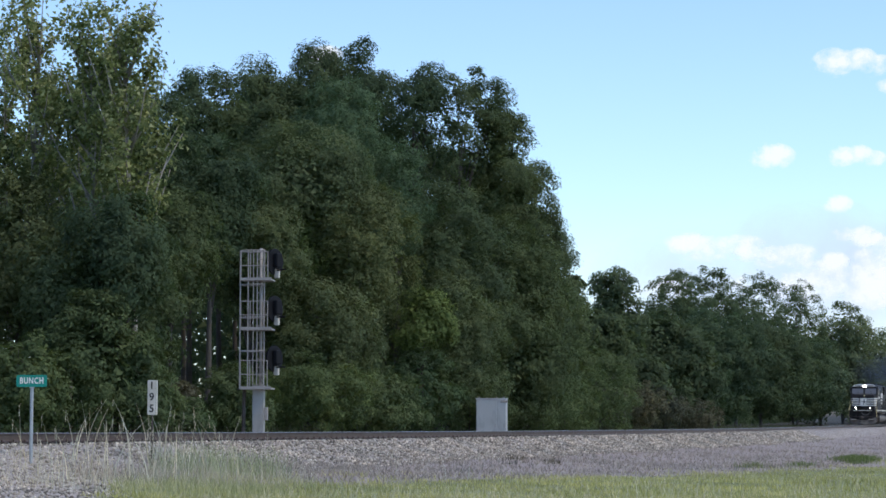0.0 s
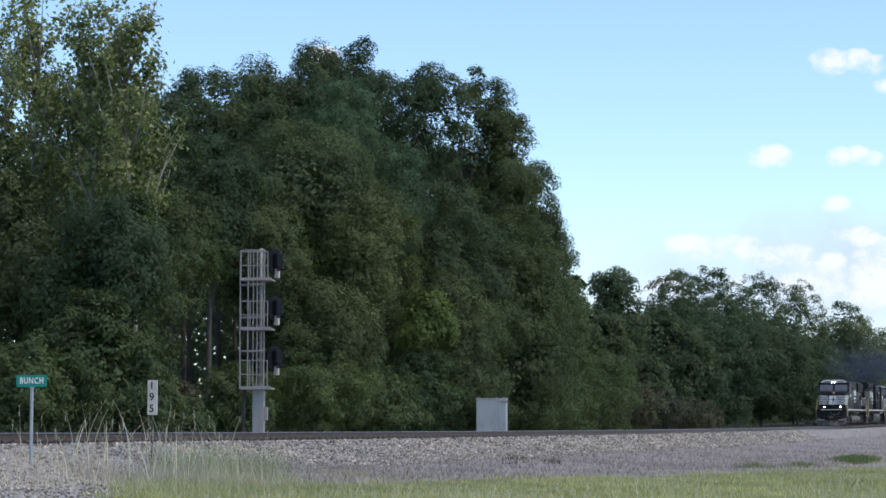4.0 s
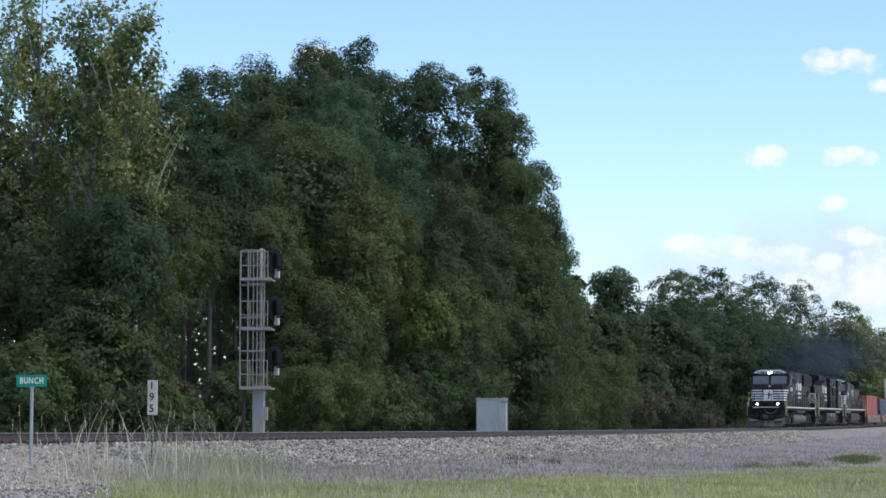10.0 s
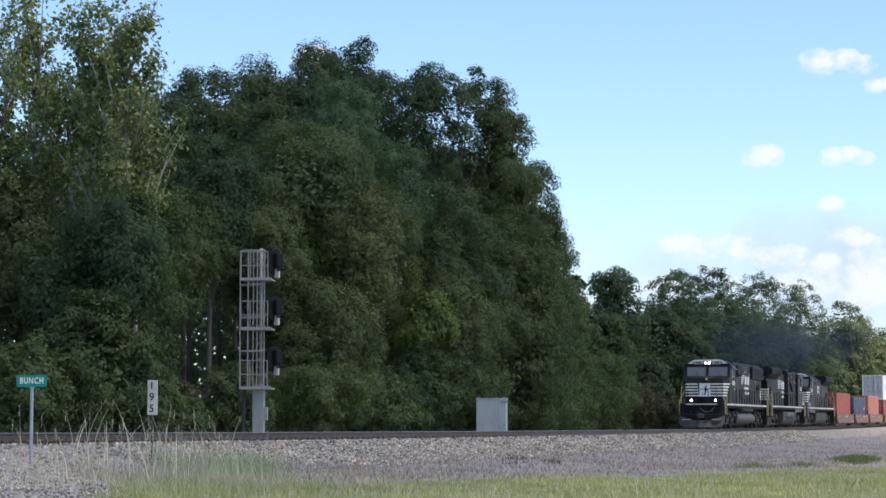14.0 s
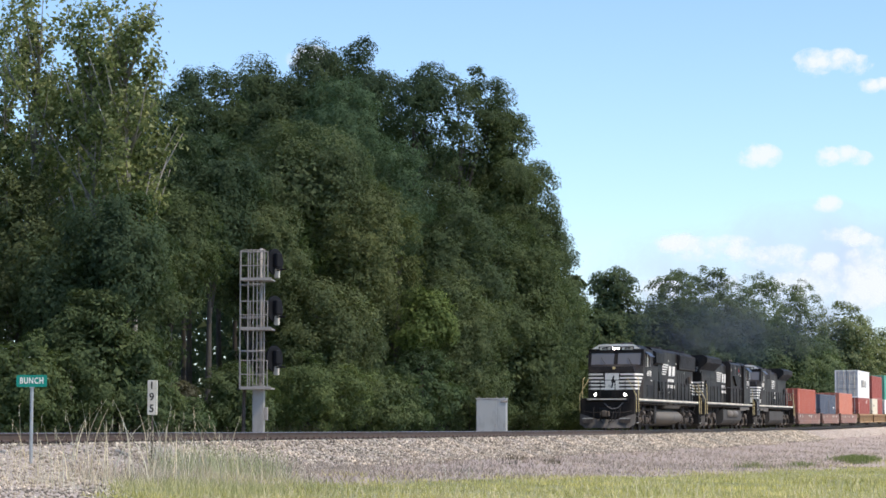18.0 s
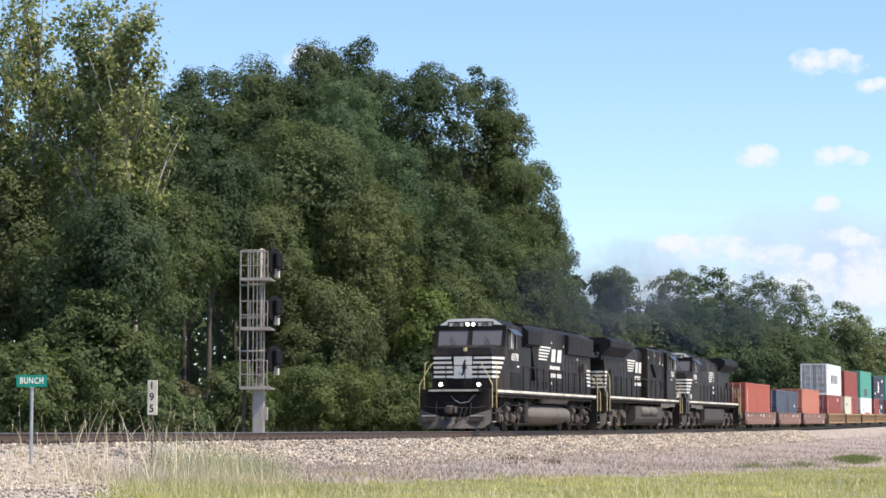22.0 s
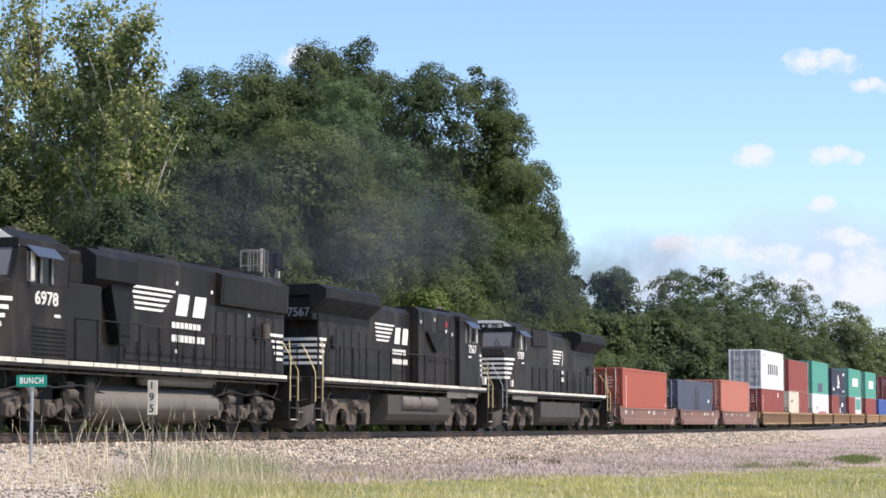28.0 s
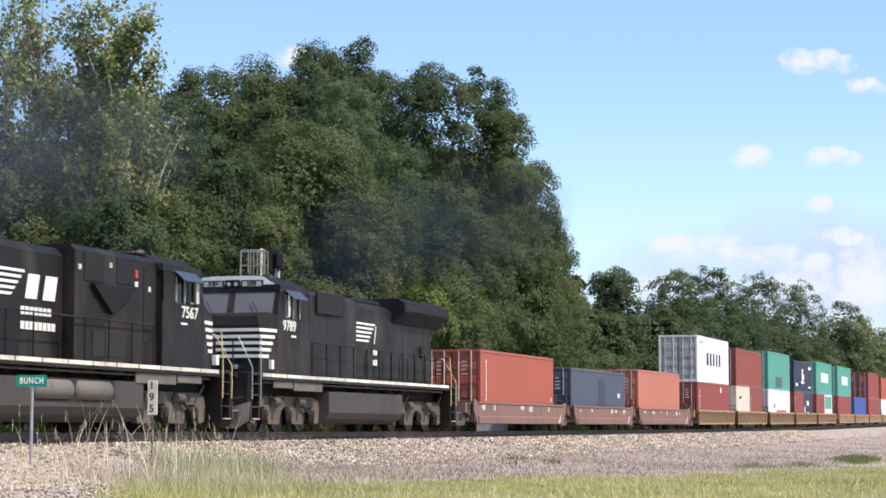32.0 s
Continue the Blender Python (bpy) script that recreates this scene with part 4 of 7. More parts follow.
def undergrowth():
    """Brown and green brush between the track and the trees."""
    rng = np.random.default_rng(78)
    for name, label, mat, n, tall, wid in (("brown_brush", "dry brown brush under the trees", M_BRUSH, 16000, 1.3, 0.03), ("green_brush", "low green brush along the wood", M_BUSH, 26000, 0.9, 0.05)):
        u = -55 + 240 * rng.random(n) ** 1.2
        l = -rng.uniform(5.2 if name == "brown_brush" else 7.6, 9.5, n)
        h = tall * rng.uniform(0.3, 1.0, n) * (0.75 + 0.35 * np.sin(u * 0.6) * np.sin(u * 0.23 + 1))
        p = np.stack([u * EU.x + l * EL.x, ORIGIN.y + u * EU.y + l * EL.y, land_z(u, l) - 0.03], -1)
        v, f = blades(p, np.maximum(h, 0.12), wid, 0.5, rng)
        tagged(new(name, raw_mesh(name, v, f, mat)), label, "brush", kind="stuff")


undergrowth()


cottonwood(-15.3, 80.0, 17.6, 2.5, 4.5, 8600, 46)
cottonwood(-13.2, 79.0, 16.5, 2.3, 6.5, 7000, 38)
cottonwood(-11.4, 78.0, 16.8, 2.2, 8.4, 7000, 34)
cottonwood(-17.0, 84.0, 16.4, 2.4, 6.0, 6600, 34)
cottonwood(-14.2, 83.0, 15.8, 2.6, 6.5, 7400, 36)

oak(-12.0, 102.0, 17.9, 1.4, 11.3, 13100)
oak(-10.7, 104.0, 17.9, 1.3, 10.4, 13600)
oak(-9.5, 112.0, 20.2, 2.2, 12.6, 23700)
oak(-6.8, 114.0, 21.0, 2.7, 12.9, 31600)
oak(-4.7, 116.0, 21.7, 1.6, 14.0, 17800)
oak(-1.5, 118.0, 21.2, 2.1, 13.3, 16600, kind="open")
oak(1.3, 120.0, 21.1, 3.2, 12.0, 30000, kind="open")
oak(3.3, 122.0, 19.6, 2.1, 8.9, 31200)
oak(4.6, 124.0, 16.8, 2.3, 6.5, 34200)
oak(5.7, 126.0, 13.7, 2.4, 3.3, 35100)
oak(6.9, 130.0, 11.0, 2.1, 0.5, 30700)
oak(-5.2, 106.0, 18.2, 2.3, 12.0, 19800, kind="pine")
oak(-2.5, 108.0, 15.3, 2.0, 9.0, 18000, kind="pine")
oak(-6.5, 100.0, 15.2, 3.6, 8.6, 36400, kind="olive")
oak(-4.4, 101.0, 12.2, 3.4, 5.3, 33800, kind="olive")
oak(-0.3, 112.0, 13.4, 3.8, 4.7, 46600)
oak(2.9, 116.0, 12.2, 3.7, 3.6, 45100)
oak(-13.3, 92.0, 15.8, 2.8, 8.2, 30000)
oak(-15.2, 88.0, 12.3, 2.5, 5.5, 23500, kind="olive")
oak(-10.4, 95.0, 13.8, 2.5, 7.0, 24700)
oak(-8.6, 97.0, 11.8, 2.7, 5.1, 25700, kind="olive")
oak(-11.5, 90.0, 10.9, 2.3, 4.7, 20300)
oak(-6.3, 99.3, 11.1, 1.4, 7.5, 7000, kind="lime")
oak(-5.7, 98.0, 8.4, 2.8, 0.4, 31900, kind="olive")
oak(-0.3, 108.0, 8.4, 3.3, 0.5, 36900, kind="olive")
oak(-0.9, 105.0, 7.5, 1.5, 4.1, 7400, kind="lime")
oak(3.2, 114.0, 8.5, 3.6, 0.4, 42000)
oak(-9.3, 124.0, 20.9, 3.4, 11.0, 47000)
oak(-4.5, 126.0, 21.5, 3.6, 11.2, 52600)
oak(0.2, 130.0, 18.2, 4.4, 6.8, 70700)
oak(-3.0, 120.0, 14.3, 4.0, 5.0, 53200)
oak(-10.8, 112.0, 16.7, 3.1, 8.2, 37000)
oak(-6.9, 116.0, 16.1, 3.9, 7.3, 48300)
oak(-12.7, 106.0, 15.6, 2.3, 8.3, 23200)
oak(-11.5, 76.0, 9.4, 1.9, 4.0, 14200)
oak(-13.5, 77.0, 7.7, 1.9, 2.4, 14000, kind="olive")
oak(-8.2, 103.0, 6.2, 2.2, 0.4, 17900)
oak(-12.8, 86.0, 8.5, 2.5, 1.3, 25100)
oak(-15.7, 79.0, 10.2, 2.0, 3.3, 19800, kind="olive")

bush(-14.4, 73.0, 4.3, 2.1, 0.15, 14400)
bush(-12.2, 75.0, 5.7, 1.8, 0.15, 14400)
bush(-11.1, 80.0, 3.1, 1.4, 0.15, 8000)
bush(-10.9, 76.0, 4.3, 1.2, 0.15, 9600)
bush(-10.0, 83.0, 2.0, 1.2, 0.2, 4000)
bush(-8.6, 90.0, 3.4, 1.8, 0.15, 9600)
bush(-5.5, 94.0, 4.0, 2.6, 0.15, 12800)
bush(-3.3, 100.0, 3.7, 2.5, 0.15, 11200)
bush(-1.2, 104.0, 4.7, 2.3, 0.15, 11200)
bush(1.3, 110.0, 5.2, 2.7, 0.15, 11200)
bush(4.5, 118.0, 5.5, 3.2, 0.15, 12800)
bush(7.1, 126.0, 5.5, 2.6, 0.15, 11200)
bush(9.6, 132.0, 5.5, 2.5, 0.15, 9600)
shrub(19.7, 168.0, 3.0, 2.2, 0.2, 3500)
shrub(-11.8, 84.0, 3.0, 1.4, 0.2, 4200)
shrub(-10.6, 86.0, 2.6, 1.1, 0.2, 3400)
shrub(2.4, 122.0, 3.2, 1.8, 0.2, 4200)
shrub(4.9, 128.0, 3.8, 2.0, 0.2, 4600)
shrub(10.9, 150.0, 4.4, 2.2, 0.2, 4600)
shrub(13.8, 156.0, 4.4, 2.4, 0.2, 4600)
shrub(16.4, 160.0, 3.8, 2.0, 0.2, 3800)

oak(8.9, 149.9, 11.4, 1.8, 0.6, 16800, 0.18, bough=1.5)
oak(14.4, 178.8, 14.4, 2.7, 0.8, 19200, 0.18, bough=1.5)
oak(11.0, 156.8, 10.2, 2.8, 0.6, 19200, 0.18, bough=1.5)
oak(18.0, 187.5, 11.5, 3.8, 0.5, 21600, 0.18, bough=1.5)
oak(20.7, 189.5, 10.3, 4.7, 0.5, 24000, 0.18, bough=1.5)
oak(26.8, 209.9, 12.4, 5.2, 0.4, 24000, 0.18, bough=1.5)
oak(35.0, 237.4, 12.9, 5.8, 0.3, 24000, 0.18, bough=1.5)
oak(14.8, 162.6, 5.7, 3.3, 0.6, 16800, 0.18, bough=1.5)
oak(42.5, 262.5, 12.0, 4.3, 0.1, 16800, 0.18, bough=1.5)
oak(50.4, 292.7, 13.5, 3.6, 0.0, 12000, 0.18, bough=1.5)
open_oak(24.5, 226.6, 17.3, 4.0, 1.3, 20000)
open_oak(30.0, 245.2, 19.0, 4.4, 1.3, 16800)
open_oak(36.8, 271.5, 18.9, 4.4, 1.3, 16800)
open_oak(41.1, 278.9, 20.3, 5.3, 1.3, 18000)
open_oak(50.1, 305.5, 21.1, 5.0, 1.2, 16800)

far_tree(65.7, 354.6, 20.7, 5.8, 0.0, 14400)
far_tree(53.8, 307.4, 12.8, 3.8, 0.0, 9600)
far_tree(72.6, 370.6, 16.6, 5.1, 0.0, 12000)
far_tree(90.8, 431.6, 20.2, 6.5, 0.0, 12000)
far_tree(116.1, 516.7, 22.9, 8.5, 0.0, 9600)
oak(-17.7, 80.0, 13.2, 2.2, 1.0, 11200)
oak(-19.5, 78.0, 11.8, 2.3, 1.0, 11200)


# ---- the train: +x forward, +y towards the camera, z = 0 at the rail top ----
WHEEL_R = 0.52
SPINNING = []


def wheelset(truck, x, r=WHEEL_R):
    ax = part("wheelset", Geo().tube([(0, -0.72, 0), (0, 0.72, 0)], 0.09, 8), M_WHEEL, truck)
    ax.matrix_basis = pose(x, 0, r)
    SPINNING.append((ax, r))
    g = Geo().tube([(0, -0.72, 0), (0, 0.72, 0)], 0.09, 8)
    for s in (-1, 1):
        # tread, flange on the inner side, dished plate with a hub
        g.tube([(0, s * 0.68, 0), (0, s * 0.71, 0)], [r + 0.025, r + 0.025], 24)
        g.tube([(0, s * 0.71, 0), (0, s * 0.80, 0)], [r, r * 0.985], 24)
        g.tube([(0, s * 0.80, 0), (0, s * 0.845, 0)], [0.16, 0.13], 12)
        for k in range(4):
            w = k * math.pi / 2
            g.tube([(0.3 * math.cos(w), s * 0.802, 0.3 * math.sin(w)), (0.3 * math.cos(w), s * 0.812, 0.3 * math.sin(w))], 0.05, 8)
    # the two wheels turn with their axle as one piece
    me = g.mesh("wheelset")
    me.materials.append(M_WHEEL)
    old = ax.data
    ax.data = me
    bpy.data.meshes.remove(old)
    return ax


def truck(parent, xc, gauge, style, sgn):
    """A three-axle loco truck: side frames, journal boxes, springs, brake gear, wheels."""
    t = part("truck", Geo().box(-gauge - 0.9, gauge + 0.9, -0.45, 0.45, 0.55, 0.80, 0.04).box(-0.5, 0.5, -1.0, 1.0, 0.75, 1.15, 0.05), M_DARK, parent)
    t.matrix_basis = pose(xc, 0, 0)
    for s in (-1, 1):
        g = Geo()
        y0, y1 = s * 0.92, s * 1.10
        if style == "emd":
            prof = [(-gauge - 0.75, 0.72), (-gauge - 0.55, 0.95), (-gauge + 0.3, 0.98), (-0.5, 0.78), (0.5, 0.78), (gauge - 0.3, 0.98), (gauge + 0.55, 0.95), (gauge + 0.75, 0.72),
                    (gauge + 0.45, 0.5), (gauge - 0.45, 0.5), (gauge - 0.7, 0.62), (0.7, 0.55), (0.4, 0.42), (-0.4, 0.42), (-0.7, 0.55), (-gauge + 0.7, 0.62), (-gauge + 0.45, 0.5), (-gauge - 0.45, 0.5)]
        else:
            # a deep casting: arches over the wheels, broad legs between them
            prof = [(-gauge - 0.95, 0.72), (-gauge - 0.85, 1.0), (-gauge - 0.3, 1.08), (gauge + 0.3, 1.08), (gauge + 0.85, 1.0), (gauge + 0.95, 0.72), (gauge + 0.9, 0.30)]
            for x in (gauge, 0, -gauge):
                prof += [(x + 0.54, 0.25), (x + 0.42, 0.60), (x + 0.2, 0.76), (x - 0.2, 0.76), (x - 0.42, 0.60), (x - 0.54, 0.25)]
            prof.append((-gauge - 0.9, 0.30))
        g.prism(prof, 1, y0, y1)
        part("side_frame", g, M_UNDER if style == "emd" else M_CAST, t)
        for x in (-gauge, 0, gauge):
            part("journal_box", Geo().box(x - 0.17, x + 0.17, y1, y1 + s * 0.13, 0.36, 0.70, 0.04).tube([(x, y1 + s * 0.12, 0.53), (x, y1 + s * 0.17, 0.53)], 0.12, 12), M_UNDER if style == "emd" else M_DARK, t)
            for dx in (-0.30, 0.30) if style == "emd" else ():
                part("spring", Geo().tube([(x + dx, y1 + s * 0.02, 0.40), (x + dx, y1 + s * 0.02, 0.78)], 0.075, 8), M_DARK if style == "emd" else M_UNDER, t)
            part("brake_shoe", Geo().prism([(x + 0.50, 0.30), (x + 0.60, 0.30), (x + 0.64, 0.75), (x + 0.54, 0.78)], 1, s * 0.72, s * 0.88).tube([(x + 0.58, s * 0.8, 0.75), (x + 0.3, s * 1.12, 1.0)], 0.035, 6), M_UNDER, t)
        for x in (-gauge * 0.5, gauge * 0.55):
            part("brake_cylinder", Geo().tube([(x - 0.22, y1 + s * 0.08, 0.92), (x + 0.25, y1 + s * 0.08, 0.92)], 0.125, 12), M_UNDER, t)
        part("damper", Geo().tube([(-gauge * 0.4, y1 + s * 0.1, 1.0), (-gauge * 0.9, y1 + s * 0.1, 0.55)], 0.05, 8), M_DARK, t)
        part("sand_pipe", Geo().tube([(gauge + 0.7, s * 0.75, 1.2), (gauge + 0.75, s * 0.78, 0.6), (gauge + 0.62, s * 0.76, 0.15)], 0.025, 6), M_DARK, t)
        for x in () if style != "emd" else (-gauge * 0.5, gauge * 0.5):
            part("brake_hanger", Geo().prism([(x - 0.30, 0.95), (x + 0.30, 0.95), (x + 0.10, 0.30), (x - 0.04, 0.26)], 1, y1 + s * 0.03, y1 + s * 0.06).tube([(x - 0.12, y1 + s * 0.08, 0.34), (x + 0.3, y1 + s * 0.08, 0.62)], 0.03, 6), M_UNDER, t)
            part("brake_rod", Geo().tube([(x - 0.75, y1 + s * 0.1, 0.30), (x + 0.05, y1 + s * 0.1, 0.26), (x + 0.7, y1 + s * 0.1, 0.36)], 0.022, 6), M_DARK, t)
            part("bolster_pad", Geo().box(x - 0.2, x + 0.2, s * 0.95, s * 1.22, 1.06, 1.22, 0.03), M_UNDER, t)
        if style == "emd":
            part("air_pipe", Geo().tube([(-gauge - 0.8, y1 + s * 0.14, 0.95), (-gauge * 0.7, y1 + s * 0.16, 1.14), (0, y1 + s * 0.14, 1.06), (gauge * 0.6, y1 + s * 0.16, 1.16), (gauge + 0.8, y1 + s * 0.14, 0.9)], 0.022, 6), M_DARK, t)
        else:
            # cored openings of the casting, their shade painted as flat dark discs
            for x in (-gauge * 0.52, gauge * 0.52):
                part("opening_shade_disc", Geo().tube([(x - 0.26, y1, 0.84), (x - 0.26, y1 + s * 0.006, 0.84)], 0.115, 12), M_DARK, t)
                hole = part("opening_shade_disc", Geo().tube([(0, 0, 0), (0, s * 0.006, 0)], 0.1, 14), M_DARK, t)
                hole.matrix_basis = Matrix.Translation((x + 0.1, y1, 0.47)) @ Matrix.Diagonal((0.75, 1, 1.35, 1))
                part("opening_shade_disc", Geo().tube([(x + 0.28, y1, 0.84), (x + 0.28, y1 + s * 0.006, 0.84)], 0.115, 12), M_DARK, t)
        for x, q in ((-gauge - 0.45, 0.25), (-0.35, -0.2), (gauge - 0.5, 0.3), (gauge + 0.5, -0.15)):
            part("hose", Geo().tube([(x, s * 1.25, 1.55), (x + q * 0.4, s * 1.30, 1.25), (x + q, s * 1.24, 1.02)], 0.032, 6), M_DARK, t)
    for x in (-gauge, 0, gauge):
        wheelset(t, x)
    return t


def rails_along(parent, x0, x1, y, z0, z1, n, mat=None):
    """A walkway handrail: stanchions and a top bar."""
    mat = mat or M_LOCO
    h = part("handrail", Geo().tube([(x0, y, z1), (x1, y, z1)], 0.020, 6), mat, parent)
    st = Geo().tube([(0, 0, z0), (0, 0, z1)], 0.024, 6).mesh("stanchion")
    st.materials.append(mat)
    for k in range(n):
        part("stanchion", st, None, h).matrix_basis = pose(x0 + (x1 - x0) * k / (n - 1), y, 0)
    return h


def end_steps(parent, xe, d, y, rail=None):
    """Corner steps at one end (xe, pointing d): risers, treads and the two bent handrails."""
    s = 1 if y > 0 else -1
    g = Geo()
    g.box(xe, xe - d * 0.08, s * 0.95, s * 1.50, 0.35, 1.60, 0.01).box(xe - d * 0.62, xe - d * 0.70, s * 0.95, s * 1.50, 0.35, 1.60, 0.01)
    g.box(xe, xe - d * 0.7, s * 0.95, s * 0.99, 0.35, 1.60)
    w = part("step_well", g, M_LOCO, parent)
    for z in (0.38, 0.72, 1.06, 1.38):
        part("step", Geo().box(xe - d * 0.06, xe - d * 0.64, s * 1.0, s * 1.52, z, z + 0.035, 0.01), M_LOCO, w)
        part("step_edge", Geo().box(xe - d * 0.06, xe - d * 0.64, s * 1.52, s * 1.53, z - 0.005, z + 0.02), M_WHITE_DIRTY if z < 0.5 else M_LOCO, w)
    for k, x in enumerate((xe - d * 0.02, xe - d * 0.68)):
        pts = [(x, s * 1.53, 0.95), (x, s * 1.53, 1.85), (x - d * 0.05, s * 1.30, 2.30), (x - d * 0.1, s * 1.05, 2.72), (x - d * 0.16, s * 0.98, 2.74)]
        if k:
            pts = [(x, s * 1.53, 0.95), (x, s * 1.53, 2.1), (x - d * 0.05, s * 1.5, 2.76), (x - d * 0.14, s * 1.42, 2.82)]
        part("grab_rail", Geo().tube(pts, 0.018, 8), rail or M_YELLOW, parent, "bare steel grab rail" if rail else "pale yellow grab rail")


def coupler(parent, xe, d):
    """Knuckle coupler, draft gear, hoses."""
    c = part("coupler", Geo().box(xe - d * 0.75, xe - d * 0.28, -0.12, 0.12, 0.76, 0.98, 0.03).box(xe - d * 0.34, xe, -0.20, 0.06, 0.70, 1.04, 0.05)
             .box(xe - d * 0.34, xe - d * 0.05, 0.10, 0.2, 0.72, 1.0, 0.04), M_UNDER, parent)
    for y, r in ((0.35, 0.03), (-0.35, 0.03), (0.55, 0.022)):
        part("air_hose", Geo().tube([(xe - d * 0.7, y, 1.05), (xe - d * 0.4, y, 0.85), (xe - d * 0.25, y * 0.8, 0.5), (xe - d * 0.1, y * 0.5, 0.42)], r, 6), M_DARK, c)
    part("cable", Geo().tube([(xe - d * 0.6, -0.15, 1.42), (xe - d * 0.5, 0.05, 1.24), (xe - d * 0.45, 0.3, 1.12), (xe - d * 0.48, 0.6, 1.18), (xe - d * 0.6, 0.85, 1.46)], 0.026, 8), M_CABLE, c, "grey jumper cable")
    return c


def stripes_side(parent, x0, x1, z0, z1, y, n, slant=0.3, mat=None):
    """Horizontal white bars that step back downwards."""
    hgt = (z1 - z0) / (2 * n - 1)
    for k in range(n):
        z = z1 - 2 * k * hgt
        cut = (x1 - x0) * slant * k / max(1, n - 1)
        part("stripe", Geo().box(x0, x1 - cut, y, y + (0.006 if y > 0 else -0.006), z - hgt, z), mat or M_WHITE, parent)


def emblem_side(parent, x, z, w, h, y, faded=False):
    """Road emblem on the hood side as plain shapes: slanted bars, a block, two bars for the name."""
    e = thing_part("emblem", parent, "white striped road emblem")
    s = 1 if y > 0 else -1
    n = 5
    bar = h / (2 * n - 1)
    for k in range(n):
        z1 = z + h - 2 * k * bar
        part("emblem_bar", Geo().prism([(x - 0.008 * w * k, z1), (x - w * 0.56 + 0.036 * w * k, z1), (x - w * 0.56 + 0.045 * w * k, z1 - bar), (x - 0.012 * w * k, z1 - bar)], 1, y, y + s * 0.006), M_WHITE, e)
    for p0, p1 in ((0.54, 0.60),) if faded else ((0.57, 0.76), (0.80, 1.0)):
        part("emblem_block", Geo().prism([(x - w * p0, z - h * 0.05), (x - w * (p1 - 0.04), z - h * 0.05), (x - w * p1, z + h * 0.88), (x - w * (p0 + 0.04), z + h * 0.88)], 1, y, y + s * 0.006), M_WHITE, e)
    for r in range(2):
        zz = z - h * (0.35 + 0.55 * r)
        for k in range(2 if faded else 7 if r == 0 else 8):
            x0 = x - w * (0.52 + 0.058 * k)
            part("name_bar", Geo().box(x0, x0 - w * 0.045, y, y + s * 0.006, zz - h * 0.30, zz), M_WHITE, e)
    return e


def thing_part(name, parent, label=""):
    """A flat backing part that carries sub-parts."""
    ob = new(name, bpy.data.meshes.new(name))
    ob.parent = parent
    if label:
        ob["label"] = label
    return ob


def letters_on(parent, text, h, x, y, z, face, mat=None, squeeze=0.8, name="number"):
    """Letters on a side (face 'side'), or an end facing +x or -x (face 1 or -1)."""
    t = part(name, lettering(text, h, 0.012, 0.004), mat or M_WHITE, parent)
    if face == "side":
        m = Matrix(((-1, 0, 0, x), (0, 0, 1, y), (0, 1, 0, z), (0, 0, 0, 1)))
    elif face == 1:
        m = Matrix(((0, 0, 1, x), (1, 0, 0, y), (0, 1, 0, z), (0, 0, 0, 1)))
    else:
        m = Matrix(((0, 0, -1, x), (-1, 0, 0, y), (0, 1, 0, z), (0, 0, 0, 1)))
    t.matrix_basis = m @ Matrix.Diagonal((squeeze, 1, 1, 1))
    return t


def hood(parent, name, xa, xb, half, z0, z1, mat, chamfer=0.12, label=""):
    c = chamfer
    prof = [(-half, z0), (half, z0), (half, z1 - c), (half - c, z1), (-half + c, z1), (-half, z1 - c)]
    return part(name, Geo().prism(prof, 0, xa, xb), mat, parent, label)


def hood_doors(parent, xa, xb, half, z0, z1, n):
    """Flat engine-room doors with latches along both sides."""
    wide = (xb - xa) / n
    me = Geo().box(0.03, abs(wide) - 0.03, 0, 0.018, z0, z1, 0.006).box(abs(wide) - 0.10, abs(wide) - 0.06, 0.018, 0.035, (z0 + z1) / 2 - 0.06, (z0 + z1) / 2 + 0.06, 0.004).mesh("hood_door")
    me.materials.append(M_LOCO)
    for k in range(n):
        x = min(xa, xb) + abs(wide) * k
        part("hood_door", me, None, parent).matrix_basis = pose(x, half, 0)
        part("hood_door", me, None, parent).matrix_basis = pose(x + abs(wide), -half, 0, 0, 0, 180)


def louvres(parent, x0, x1, y, z0, z1, rows, mat=None):
    s = 1 if y > 0 else -1
    lo = part("louvre_panel", Geo().box(x0, x1, y, y + s * 0.012, z0, z1, 0.004), mat or M_GRILLE, parent)
    me = Geo().prism([(0, 0), (s * 0.03, -0.01), (s * 0.03, 0.0), (0, 0.03)], 0, min(x0, x1) + 0.03, max(x0, x1) - 0.03).mesh("louvre")
    me.materials.append(M_LOCO_ROOF)
    for k in range(rows):
        part("louvre", me, None, lo).matrix_basis = pose(0, y + s * 0.012, z0 + (z1 - z0) * (k + 0.5) / rows)


def zd_top(z):
    return z - 0.015


